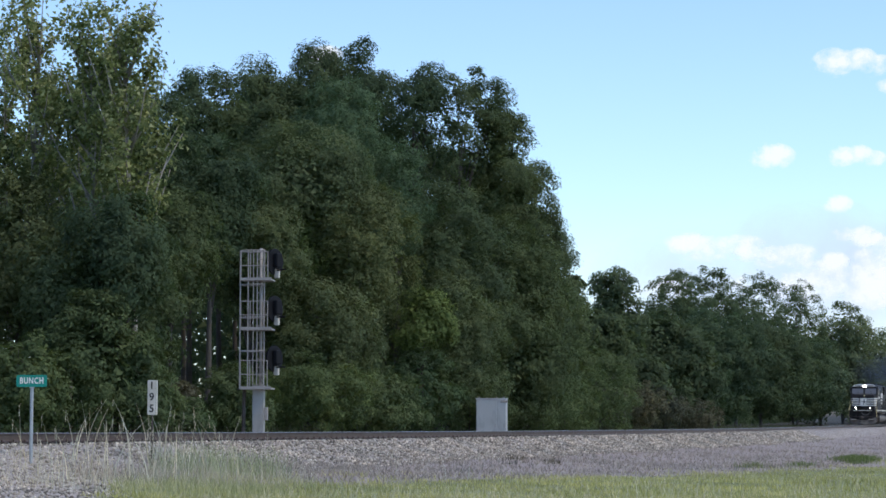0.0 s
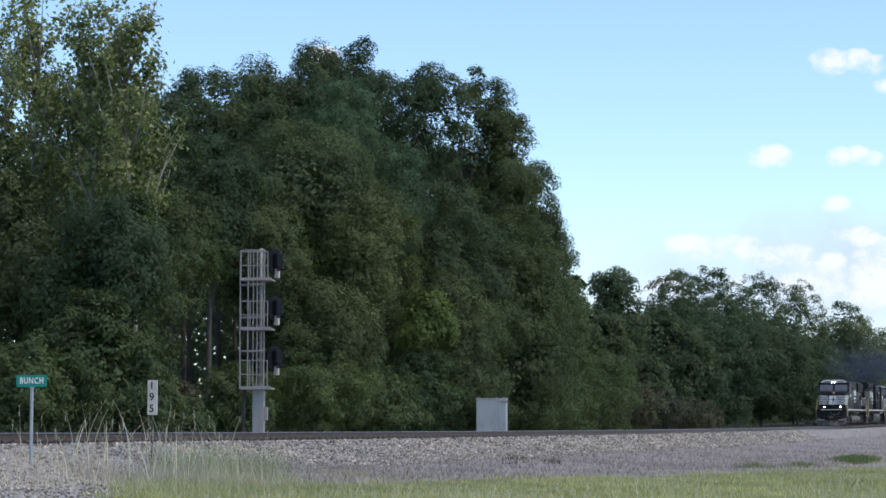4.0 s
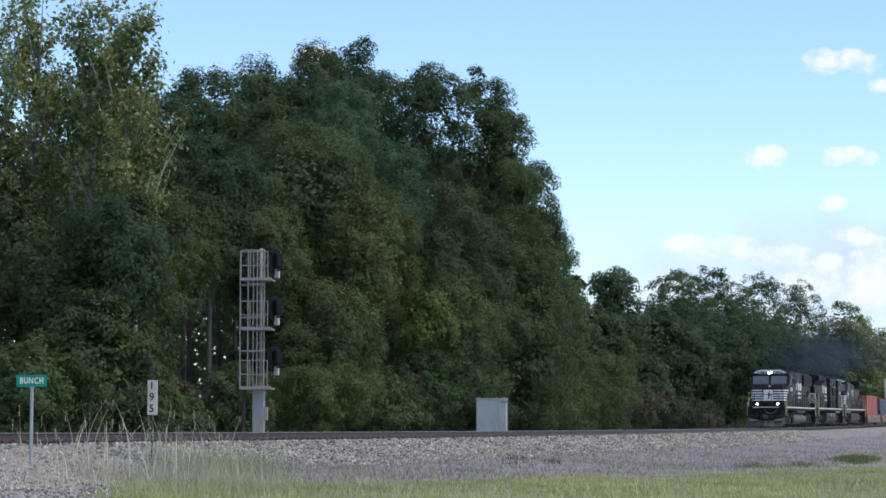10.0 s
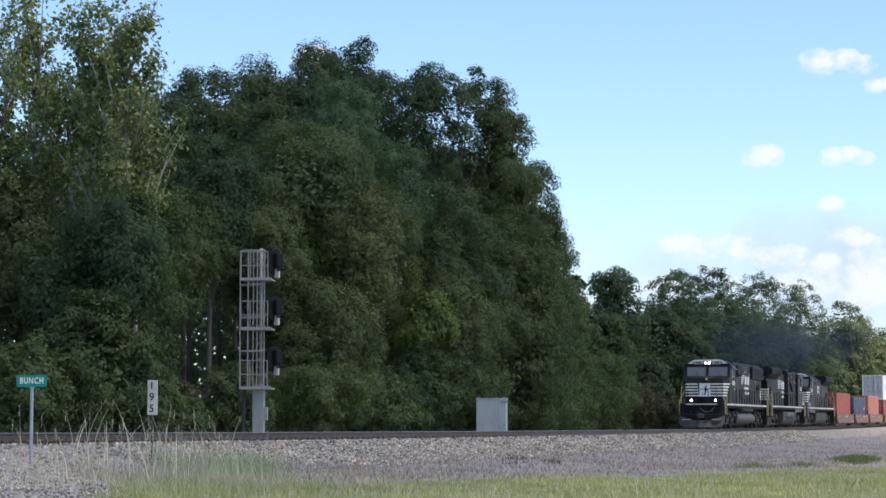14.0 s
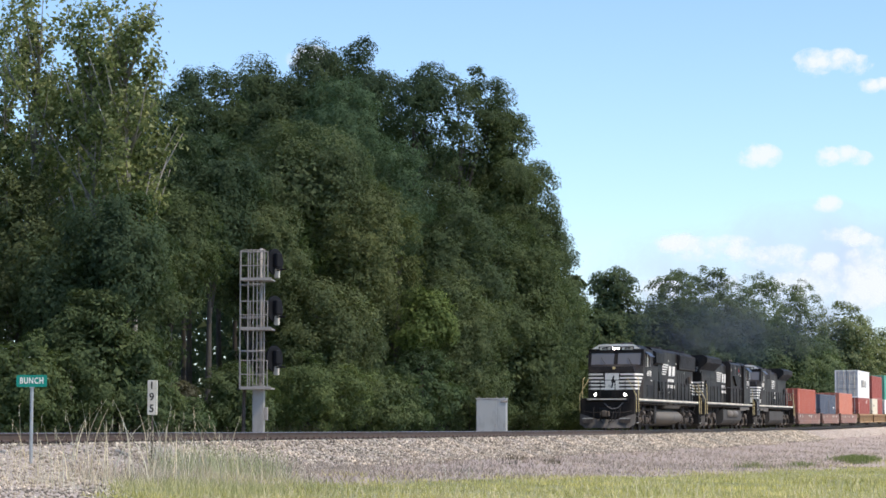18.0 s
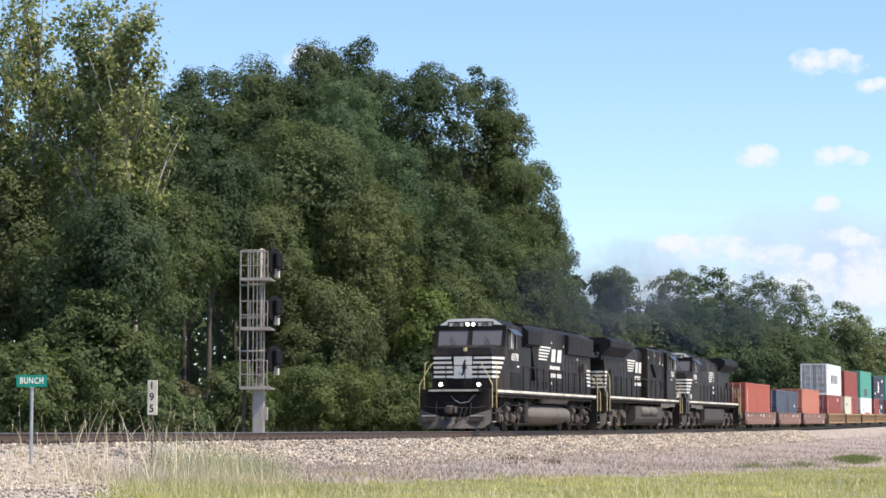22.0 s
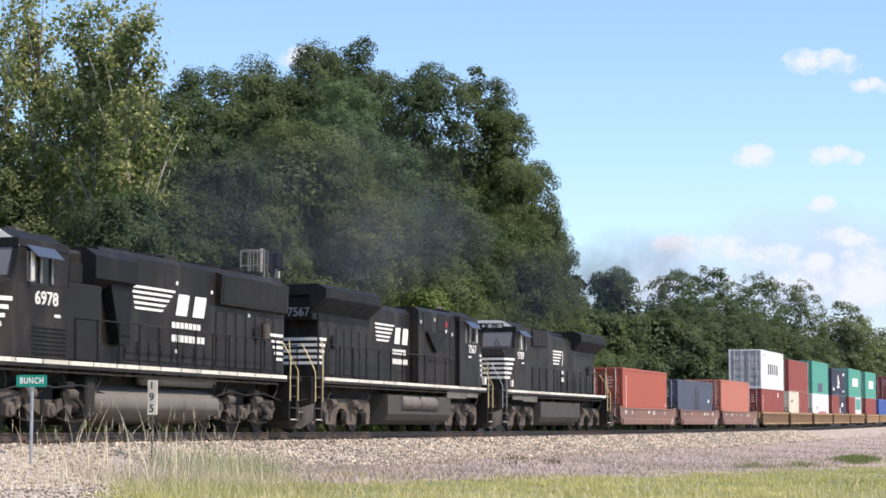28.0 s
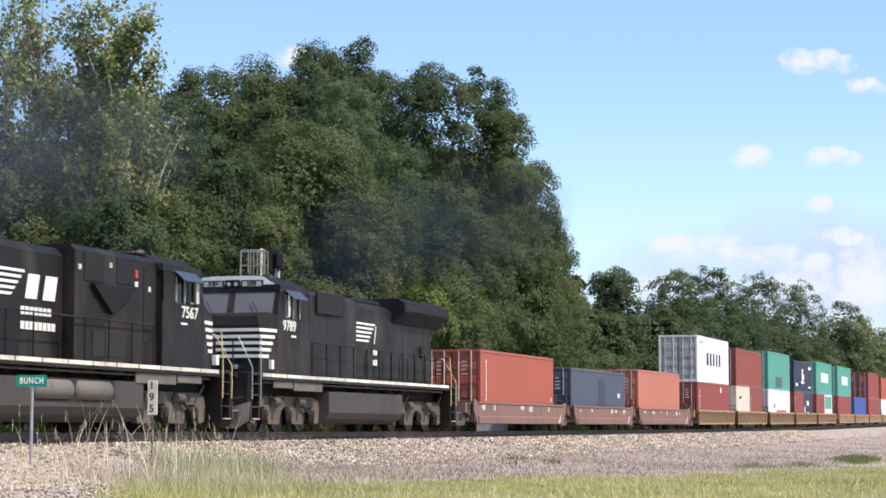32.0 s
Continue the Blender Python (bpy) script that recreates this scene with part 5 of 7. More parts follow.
def underframe(loco, L, ends, sgn, z_deck, tank, style):
    half = L / 2
    # deck, centre sill, pilot plates
    part("deck", Geo().box(-half + 0.75, half - 0.75, -1.48, 1.48, z_deck - 0.09, z_deck, 0.01), M_LOCO, loco)
    part("frame_sill", Geo().box(-half + 0.9, half - 0.9, -0.8, 0.8, 1.05, z_deck - 0.09, 0.02), M_DARK, loco)
    for s in (-1, 1):
        sill = part("side_sill", Geo().box(-half + 1.55, half - 1.55, s * 1.44, s * 1.50, z_deck - 0.20, z_deck - 0.005, 0.006), M_LOCO, loco)
        x = -half + 1.65
        rng = random.Random(int(L * 100) + s + int(tank[0] * 10))
        while x < half - 1.8:
            x1 = min(half - 1.65, x + 1.25)
            part("sill_stripe", Geo().box(x, x1, s * 1.50, s * 1.506, z_deck - 0.11, z_deck - 0.012), M_SILL, sill)
            x = x1 + 0.06
    for d in (1, -1):
        xe = d * (half - 0.55)
        p = Geo().box(xe - d * 0.12, xe - d * 0.2, -1.45, 1.45, 0.62, z_deck, 0.02)
        part("pilot", p, M_LOCO, loco)
        plow = Geo()
        ring = [(0.14, 1.20, 0.12), (0.0, 1.50, 0.34), (-0.10, 1.50, 0.88), (0.08, 0.50, 0.58)]
        v = [(xe + d * 0.44, 0, 0.12)] + [(xe + d * a, b, c) for a, b, c in ring] + [(xe + d * a, -b, c) for a, b, c in ring]
        v += [(p[0] - d * 0.05, p[1], p[2]) for p in v]
        f = [(0, 1, 4), (1, 2, 3, 4), (0, 8, 5), (5, 8, 7, 6), (0, 4, 8)]
        f += [tuple(i + 9 for i in q) for q in f]
        rim = [0, 1, 2, 3, 4, 8, 7, 6, 5]
        f += [(rim[i], rim[(i + 1) % 9], rim[(i + 1) % 9] + 9, rim[i] + 9) for i in range(9)]
        plow.add(v, f)
        part("snow_plow", plow, M_PLOW, loco, "dust-grey snow plow")
        part("coupler_pocket", Geo().box(xe - d * 0.11, xe - d * 0.02, -0.45, 0.45, 0.62, 1.2, 0.03), M_DARK, loco)
        for y in (-1.0, 1.0):
            part("plow_step", Geo().box(xe + d * 0.02, xe + d * 0.22, y - 0.28, y + 0.28, 0.60, 0.64, 0.01).box(xe + d * 0.20, xe + d * 0.22, y - 0.28, y + 0.28, 0.4, 0.64), M_UNDER, loco)
            part("step_edge", Geo().box(xe + d * 0.222, xe + d * 0.230, y - 0.28, y + 0.28, 0.60, 0.645), M_WHITE_DIRTY, loco, "white step edge")
            part("hose_rack", Geo().tube([(xe - d * 0.1, y * 0.72, 1.25), (xe + d * 0.12, y * 0.72, 1.05), (xe + d * 0.16, y * 0.70, 0.7)], 0.03, 6), M_DARK, loco)
        part("anticlimber", Geo().prism([(xe - d * 0.12, zd_top(z_deck)), (xe + d * 0.10, zd_top(z_deck)), (xe + d * 0.10, z_deck - 0.12), (xe - d * 0.12, z_deck - 0.2)], 1, -1.12, 1.12), M_LOCO, loco)
        coupler(loco, d * half, d)
        for y in (1, -1):
            end_steps(loco, xe - d * 0.20, d, y, M_GALV if style == "ge_flat" and d == 1 else None)
        er = Geo()
        for y in (-0.95, -0.4, 0.4, 0.95):
            er.tube([(xe - d * 0.16, y, z_deck), (xe - d * 0.16, y, z_deck + 0.95)], 0.022, 6)
        er.tube([(xe - d * 0.16, -0.95, z_deck + 0.95), (xe - d * 0.16, 0.95, z_deck + 0.95)], 0.02, 6)
        part("end_rail", er, M_LOCO, loco)
        part("pilot_stripe", Geo().box(xe + d * 0.10, xe + d * 0.106, -1.05, 1.05, z_deck - 0.1, z_deck - 0.02), M_WHITE_DIRTY, loco)
        part("uncoupling_lever", Geo().tube([(xe - d * 0.08, -1.3, 1.02), (xe - d * 0.02, -0.9, 0.95), (xe + d * 0.1, -0.2, 0.95), (xe + d * 0.1, 0.2, 0.95), (xe - d * 0.02, 0.9, 0.95), (xe - d * 0.08, 1.3, 1.02)], 0.014, 6), M_UNDER, loco)
    # pipes and brackets that hang under the sill
    for s in (-1, 1):
        part("air_line", Geo().tube([(-half + 2.0, s * 1.36, z_deck - 0.27), (half - 2.0, s * 1.36, z_deck - 0.27)], 0.03, 6), M_UNDER, loco)
        for k in range(11):
            x = -half + 2.3 + (L - 4.6) * k / 10
            part("sill_bracket", Geo().prism([(s * 0.82, z_deck - 0.1), (s * 1.42, z_deck - 0.1), (s * 1.42, z_deck - 0.22), (s * 0.82, z_deck - 0.42)], 0, x, x + 0.05), M_UNDER, loco)
    # fuel tank and what hangs beside it
    a, b = tank
    if style == "emd":
        prof = [(1.38 * math.cos(w) if abs(1.38 * math.cos(w)) < 1.36 else 1.36 * math.copysign(1, math.cos(w)), 0.74 + 0.55 * math.sin(w)) for w in [k * math.pi / 20 for k in range(40)]]
        ends = [(x, k) for x, k in ((a + 0.05, 0.80), (a - 0.12, 0.97), (a - 0.3, 1.0), (b + 0.3, 1.0), (b + 0.12, 0.97), (b - 0.05, 0.80))]
        g = Geo()
        n = len(prof)
        g.add([(x, y * k, 0.74 + (z - 0.74) * k) for x, k in ends for y, z in prof],
              [(i * n + j, i * n + (j + 1) % n, (i + 1) * n + (j + 1) % n, (i + 1) * n + j) for i in range(5) for j in range(n)] + [tuple(range(n)), tuple(range(5 * n, 6 * n))])
        part("fuel_tank", g, M_TANK, loco, smooth=True)
        for s in (-1, 1):
            part("air_reservoir", Geo().tube([(a - (a - b) * 0.36, s * 1.12, 1.40), (a - (a - b) * 0.38, s * 1.12, 1.40), (b + (a - b) * 0.04, s * 1.12, 1.40), (b + (a - b) * 0.02, s * 1.12, 1.40)], [0.1, 0.19, 0.19, 0.1], 16), M_TANK, loco, smooth=True)
            part("tank_end_box", Geo().box(a + 0.06, a + 0.55, s * 0.5, s * 1.3, 0.35, 1.35, 0.05), M_DARK, loco)
    else:
        prof = [(-0.95, 0.26), (0.95, 0.26), (1.30, 0.42), (1.42, 0.62), (1.42, 1.28), (-1.42, 1.28), (-1.42, 0.62), (-1.30, 0.42)]
        part("fuel_tank", Geo().prism(prof, 0, a, b), M_TANK_DARK, loco)
        if style == "ge_round":
            for k in (0.34, 0.62):
                xm = b + (a - b) * k
                part("air_reservoir", Geo().tube([(xm - 0.95, 1.30, 1.02), (xm - 0.85, 1.30, 1.02), (xm + 0.85, 1.30, 1.02), (xm + 0.95, 1.30, 1.02)], [0.15, 0.26, 0.26, 0.15], 16), M_TANK, loco, smooth=True)
            # flat dark plate on the tank side, painted as the shade of a recess
            part("recess_shade_plate", Geo().box(b + (a - b) * 0.20, b + (a - b) * 0.78, 1.42, 1.424, 0.72, 1.27), M_DARK, loco)


def cab_front(loco, xf, xw, d, z0, zn, zr, half, number, lit, style, stripes=5):
    """Nose, windscreen, cab and roof. xf: nose front, xw: windscreen foot; the cab reaches back 2.7 m."""
    xc = xw - d * 2.75
    nose_w = half - 0.28 if style == "emd" else half - 0.18
    v = [(xf, -nose_w, z0), (xf, nose_w, z0), (xf, nose_w, zn - 0.30), (xf, -nose_w, zn - 0.30),
         (xf - d * 0.12, -nose_w + 0.12, zn - 0.02), (xf - d * 0.12, nose_w - 0.12, zn - 0.02),
         (xw, -half, z0), (xw, half, z0), (xw, half, zn + 0.02), (xw, -half, zn + 0.02), (xw, -nose_w + 0.1, zn + 0.12), (xw, nose_w - 0.1, zn + 0.12)]
    f = [(0, 1, 2, 3), (3, 2, 5, 4), (4, 5, 11, 10), (1, 7, 8, 2), (0, 3, 9, 6), (2, 8, 11, 5), (3, 4, 10, 9), (0, 6, 7, 1), (6, 9, 10, 11, 8, 7)]
    nose = part("nose", Geo().add(v, f), M_LOCO, loco)
    part("nose_door", Geo().box(xf + d * 0.012, xf, -0.38, 0.38, z0 + 0.1, zn - 0.36, 0.006), M_LOCO, nose)
    # white bars on the nose front, and a white square with a dark figure in the middle
    n, hb = stripes, (0.86 / (2 * stripes - 1))
    zt = 3.03
    for k in range(n):
        z = zt - 2 * k * hb
        if style == "emd":
            for y0, y1 in ((-nose_w + 0.02, -0.36 - 0.05 * (4 - k) * 0.6), (0.36 + 0.05 * (4 - k) * 0.6, nose_w - 0.02)):
                part("nose_stripe", Geo().box(xf, xf + d * 0.018, y0, y1, z - hb, z), M_WHITE, nose)
        else:
            part("nose_stripe", Geo().box(xf, xf + d * 0.018, -nose_w + 0.02, nose_w - 0.02, z - hb, z), M_WHITE, nose)
        # round the corner on both sides, following the slanting side of the nose
        for s in (-1, 1):
            t1 = 0.97 - 0.11 * k
            pa = Vector((xf, s * (nose_w + 0.006), 0))
            pb = Vector((xw, s * (half + 0.006), 0))
            e = pa.lerp(pb, t1)
            g = Geo().add([(pa.x, pa.y, z - hb), (e.x, e.y, z - hb), (e.x, e.y, z), (pa.x, pa.y, z),
                           (pa.x, pa.y - s * 0.004, z - hb), (e.x, e.y - s * 0.004, z - hb), (e.x, e.y - s * 0.004, z), (pa.x, pa.y - s * 0.004, z)],
                          [(0, 1, 2, 3), (4, 7, 6, 5), (0, 4, 5, 1), (1, 5, 6, 2), (2, 6, 7, 3), (3, 7, 4, 0)])
            part("nose_stripe", g, M_WHITE, nose)
    if style == "emd":
        part("nose_panel", Geo().box(xf, xf + d * 0.016, -0.36, 0.40, zt - 0.88, zt + 0.01), M_WHITE, nose, "white panel")
        fig = [(-0.05, zt - 0.75), (0.02, zt - 0.55), (-0.02, zt - 0.4), (0.06, zt - 0.18), (0.1, zt - 0.1), (0.16, zt - 0.16), (0.12, zt - 0.28), (0.2, zt - 0.5), (0.1, zt - 0.5), (0.06, zt - 0.72), (-0.02, zt - 0.78), (-0.16, zt - 0.66), (-0.14, zt - 0.62)]
        part("nose_emblem", Geo().prism(fig, 0, xf + d * 0.016, xf + d * 0.022), M_LETTER_BLACK, nose)
        part("nose_lamp", Geo().box(xf, xf + d * 0.05, 0.05, 0.2, zt + 0.22, zt + 0.36, 0.02), M_YELLOW, nose)
    # ditch lights
    for y in (-0.80, 0.80):
        dl = part("ditch_light", Geo().tube([(xf + d * 0.30, y, 1.90), (xf + d * 0.42, y, 1.90)], [0.08, 0.105], 16), M_LOCO_ROOF, loco)
        part("lens", Geo().tube([(xf + d * 0.42, y, 1.90), (xf + d * 0.43, y, 1.90)], 0.072, 16), M_HEADLIGHT if lit else M_LENS, dl)
        part("bracket", Geo().box(xf + d * 0.28, xf + d * 0.36, y - 0.04, y + 0.04, z0, 1.84), M_LOCO, dl)
    # cab walls with window openings are built as posts, sill wall and header
    zs, zh = 3.38, 4.16
    cab = part("cab", Geo().box(xw, xc, -half, half, z0, zs, 0.01), M_LOCO, loco)
    part("cab_header", Geo().box(xw - d * 0.22, xc, -half, half, zh, zr - 0.28, 0.01), M_LOCO, cab)
    part("cab_rear_wall", Geo().box(xc, xc + d * 0.06, -half, half, zs, zh), M_LOCO, cab)
    part("cab_floor_dark", Geo().box(xw - d * 0.4, xc + d * 0.1, -half + 0.2, half - 0.2, zs, zs + 0.01), M_DARK, cab)
    for s in (-1, 1):
        y0, y1 = s * half, s * (half - 0.06)
        for a, b in ((0.35, 0.62), (1.95, 2.75)):
            part("cab_post", Geo().box(xw - d * a, xw - d * b, y0, y1, zs, zh), M_LOCO, cab)
        part("side_window", Geo().box(xw - d * 0.62, xw - d * 1.95, s * (half - 0.05), s * (half - 0.04), zs, zh), M_DARKGLASS, cab, "dark cab side window")
        for a in (0.64, 1.30, 1.86):
            part("window_frame", Geo().box(xw - d * a, xw - d * (a + 0.06), s * (half + 0.015), s * (half - 0.03), zs + 0.03, zh - 0.06, 0.008), M_ALU, cab)
        part("window_frame", Geo().box(xw - d * 0.64, xw - d * 0.92, s * (half + 0.015), s * (half - 0.03), zs + 0.03, zs + 0.08, 0.008), M_ALU, cab)
        part("wind_deflector", Geo().box(xw - d * 0.62, xw - d * 0.80, s * (half + 0.10), s * (half + 0.11), zs + 0.05, zh - 0.08), M_WHITE_DIRTY, cab)
        part("sunshade", Geo().add([(xw - d * 0.6, s * half, zh + 0.06), (xw - d * 2.0, s * half, zh + 0.06), (xw - d * 1.95, s * (half + 0.26), zh - 0.20), (xw - d * 0.65, s * (half + 0.26), zh - 0.20),
                                    (xw - d * 0.6, s * half, zh + 0.08), (xw - d * 2.0, s * half, zh + 0.08), (xw - d * 1.95, s * (half + 0.27), zh - 0.18), (xw - d * 0.65, s * (half + 0.27), zh - 0.18)],
                                   [(0, 1, 2, 3), (4, 7, 6, 5), (0, 4, 5, 1), (1, 5, 6, 2), (2, 6, 7, 3), (3, 7, 4, 0)]), M_SHADE, cab, "blue-grey sunshade over the cab window")
    # sloping windscreen
    xt = xw - d * 0.30
    zw = zs + (0.14 if style == "emd" else 0.0)
    part("windscreen_sill", Geo().box(xw + d * 0.005, xw - d * 0.4, -half + 0.02, half - 0.02, zs - 0.05, zw, 0.02), M_LOCO, cab)
    for y0, y1 in ((-half + 0.16, -0.10), (0.10, half - 0.16)):
        part("windscreen", Geo().add([(xw - d * 0.03, y0, zs - 0.02), (xw - d * 0.03, y1, zs - 0.02), (xt + d * 0.04, y1, zh + 0.06), (xt + d * 0.04, y0, zh + 0.06),
                                      (xw - d * 0.05, y0, zs - 0.02), (xw - d * 0.05, y1, zs - 0.02), (xt + d * 0.02, y1, zh + 0.06), (xt + d * 0.02, y0, zh + 0.06)],
                                     [(0, 1, 2, 3), (4, 7, 6, 5), (0, 4, 5, 1), (1, 5, 6, 2), (2, 6, 7, 3), (3, 7, 4, 0)]), M_GLASS, cab, "dark windscreen pane")
        yb = (y0 + y1) / 2
        part("wiper", Geo().tube([(xw + d * 0.02, yb + 0.25, zs), (xw - d * 0.12, yb - 0.05, zs + 0.5)], 0.014, 5), M_DARK, cab)
    for y0, y1 in ((-half, -half + 0.16), (-0.10, 0.10), (half - 0.16, half)):
        part("windscreen_post", Geo().add([(xw, y0, zs), (xw, y1, zs), (xt + d * 0.06, y1, zh + 0.02), (xt + d * 0.06, y0, zh + 0.02),
                                           (xw - d * 0.36, y0, zs), (xw - d * 0.36, y1, zs), (xt - d * 0.10, y1, zh + 0.02), (xt - d * 0.10, y0, zh + 0.02)],
                                          [(0, 1, 2, 3), (4, 7, 6, 5), (0, 4, 5, 1), (1, 5, 6, 2), (2, 6, 7, 3), (3, 7, 4, 0)]), M_LOCO, cab)
    # roof: a flattened vault whose pale front face carries the headlight and number boards
    prof = [(-half - 0.02, zh + 0.03), (half + 0.02, zh + 0.03), (half - 0.12, zh + 0.20), (half - 0.55, zr - 0.04), (half - 0.9, zr), (-half + 0.9, zr), (-half + 0.55, zr - 0.04), (-half + 0.12, zh + 0.20)]
    part("cab_roof", Geo().prism(prof, 0, xt + d * 0.04, xc - d * 0.06), M_LOCO_ROOF, loco)
    face = [(-half - 0.01, zh + 0.035), (half + 0.01, zh + 0.035), (half - 0.13, zh + 0.195), (half - 0.56, zr - 0.045), (half - 0.9, zr - 0.01), (-half + 0.9, zr - 0.01), (-half + 0.56, zr - 0.045), (-half + 0.13, zh + 0.195)]
    brow = part("roof_front", Geo().prism(face, 0, xt + d * 0.04, xt + d * 0.065), M_WHITE, loco, "pale roof front above the windscreen")
    zb = zh + 0.245
    for y in (-0.62, 0.62):
        nb = part("number_board", Geo().box(xt + d * 0.06, xt + d * 0.085, y - 0.36, y + 0.36, zb - 0.115, zb + 0.115, 0.01), M_LETTER_BLACK, brow)
        part("board_glass", Geo().box(xt + d * 0.085, xt + d * 0.090, y - 0.30, y + 0.30, zb - 0.072, zb + 0.072, 0.004), M_WHITE_DIRTY, nb)
        letters_on(nb, number, 0.12, xt + d * 0.094, y, zb, d, M_LETTER_BLACK, 0.9)
    hl = part("headlight", Geo().box(xt + d * 0.06, xt + d * 0.10, -0.24, 0.24, zb - 0.125, zb + 0.125, 0.02), M_LOCO_ROOF, brow)
    for y in (-0.115, 0.115):
        part("lamp", Geo().tube([(xt + d * 0.10, y, zb), (xt + d * 0.11, y, zb)], 0.062, 16), M_HEADLIGHT if lit else M_LENS, hl, "lit headlight" if lit else "")
    for dx, y, h in ((0.5, 0.3, 0.14), (0.9, -0.2, 0.10), (1.3, 0.1, 0.16), (1.7, 0.35, 0.08), (2.1, -0.1, 0.12)):
        part("antenna", Geo().box(xw - d * dx, xw - d * (dx + 0.22), y - 0.1, y + 0.1, zr - 0.03, zr + h * 0.6, 0.03), M_LOCO_ROOF, loco)
    part("horn", Geo().tube([(xc + d * 0.5, 0.5, zr + 0.06), (xc + d * 0.9, 0.5, zr + 0.08)], [0.03, 0.08], 10).tube([(xc + d * 0.5, 0.38, zr + 0.06), (xc + d * 0.95, 0.38, zr + 0.08)], [0.03, 0.07], 10), M_UNDER, loco)
    return xc


def place_at(a):
    """The pose at time 0 of a vehicle whose middle is a metres behind the first coupler."""
    return train_pose(front_u(0.0) + a)


def train_pose(u):
    p = at(u, 0)
    slope = math.degrees(math.atan(2 * GRADE * u))
    return pose(p.x, p.y, p.z, 0, slope, HEADING)


MOVING = []


def sd_loco():
    """The leading engine: pale-fronted cab, high hood, rounded fuel tank."""
    L = 21.6
    half = L / 2
    lo = thing("locomotive", "black leading diesel locomotive with white nose stripes and lit headlights", "locomotive", "locomotives of the train", place_at(half))
    X = lambda a: half - a
    zd = 1.70
    underframe(lo, L, None, 1, zd, (X(7.5), X(15.3)), "emd")
    xc = cab_front(lo, X(1.75), X(2.75), 1, zd, 3.42, 4.66, 1.52, "6978", True, "emd")
    for s in (1, -1):
        if s == 1:
            letters_on(lo, "6978", 0.30, X(4.35), 1.527, 3.06, "side", squeeze=1.35)
            part("builder_plate", Geo().box(X(4.75), X(5.05), 1.52, 1.528, 2.66, 2.73), M_WHITE, lo)
        louvres(lo, X(3.65), X(5.35), s * 1.52, 1.78, 2.45, 7, M_LOCO)
    # low cabinet behind the cab, then the long high hood
    hood(lo, "equipment_hood", xc, X(8.4), 0.98, zd, 4.42, M_LOCO, 0.1)
    part("cabinet", Geo().box(X(5.6), X(7.4), 0.98, 1.45, zd, 3.55, 0.03), M_LOCO, lo)
    part("cabinet", Geo().box(X(5.6), X(7.0), -1.45, -0.98, zd, 3.55, 0.03), M_LOCO, lo)
    part("intake_screen", Geo().box(X(5.75), X(7.3), 0.985, 1.02, 3.62, 4.1, 0.01), M_GRILLE, lo)
    hood(lo, "engine_hood", X(8.4), X(21.1), 0.96, zd, 4.64, M_LOCO, 0.16)
    part("blower_housing", Geo().prism([(0.96, 3.5), (1.38, 3.75), (1.38, 4.3), (1.1, 4.5), (0.96, 4.5)], 0, X(7.2), X(9.6)), M_LOCO_ROOF, lo)
    part("air_duct", Geo().prism([(X(8.3), 3.75), (X(9.6), 3.75), (X(9.4), 2.2), (X(8.9), 2.2)], 1, 0.96, 1.25), M_LOCO_ROOF, lo)
    hood_doors(lo, X(9.7), X(15.6), 0.962, 1.85, 2.35, 8)
    hood_doors(lo, X(15.7), X(20.9), 0.962, 1.85, 3.4, 7)
    for s in (1, -1):
        rad = part("radiator_housing", Geo().prism([(s * 0.9, 3.52), (s * 1.12, 3.60), (s * 1.16, 4.42), (s * 0.9, 4.52)], 0, X(15.7), X(21.0)), M_LOCO, lo)
        part("radiator_screen", Geo().prism([(s * 1.126, 3.66), (s * 1.160, 4.36), (s * 1.172, 4.36), (s * 1.138, 3.66)], 0, X(15.85), X(20.85)), M_GRILLE, rad)
    for a in (16.6, 18.3, 20.0):
        part("radiator_fan", Geo().tube([(X(a), 0, 4.62), (X(a), 0, 4.80)], 0.66, 20), M_LOCO_ROOF, lo)
    for a in (10.6, 12.2):
        part("brake_fan", Geo().tube([(X(a), 0, 4.62), (X(a), 0, 4.76)], 0.6, 20), M_LOCO_ROOF, lo)
    part("exhaust_stack", Geo().box(X(13.7), X(14.5), -0.3, 0.3, 4.62, 4.86, 0.03), M_DARK, lo)
    emblem_side(lo, X(10.1), 3.17, 4.9, 0.62, 0.985)
    stripes_side(lo, X(20.9), X(19.85), 2.15, 2.95, 1.0, 5, 0.4)
    rails_along(lo, X(6.0), X(20.3), 1.46, zd, 2.72, 13)
    rails_along(lo, X(6.0), X(20.3), -1.46, zd, 2.72, 13)
    part("air_filter", Geo().tube([(X(19.3), 1.05, 2.75), (X(19.3), 1.05, 3.2)], 0.14, 12), M_UNDER, lo)
    part("hand_brake", Geo().tube([(X(18.7), 0.97, 2.9), (X(18.7), 1.05, 2.9)], 0.2, 16), M_LOCO_ROOF, lo)
    for a, z in ((12.9, 3.95), (12.9, 2.12), (15.3, 3.85), (7.8, 4.2), (18.1, 3.35)):
        part("sticker", Geo().box(X(a), X(a + 0.14), 0.985, 0.99, z, z + 0.1), M_WHITE, lo)
    truck(lo, X(5.3), 2.0, "emd", 1)
    truck(lo, X(17.3), 2.0, "emd", 1)
    MOVING.append((lo, half))


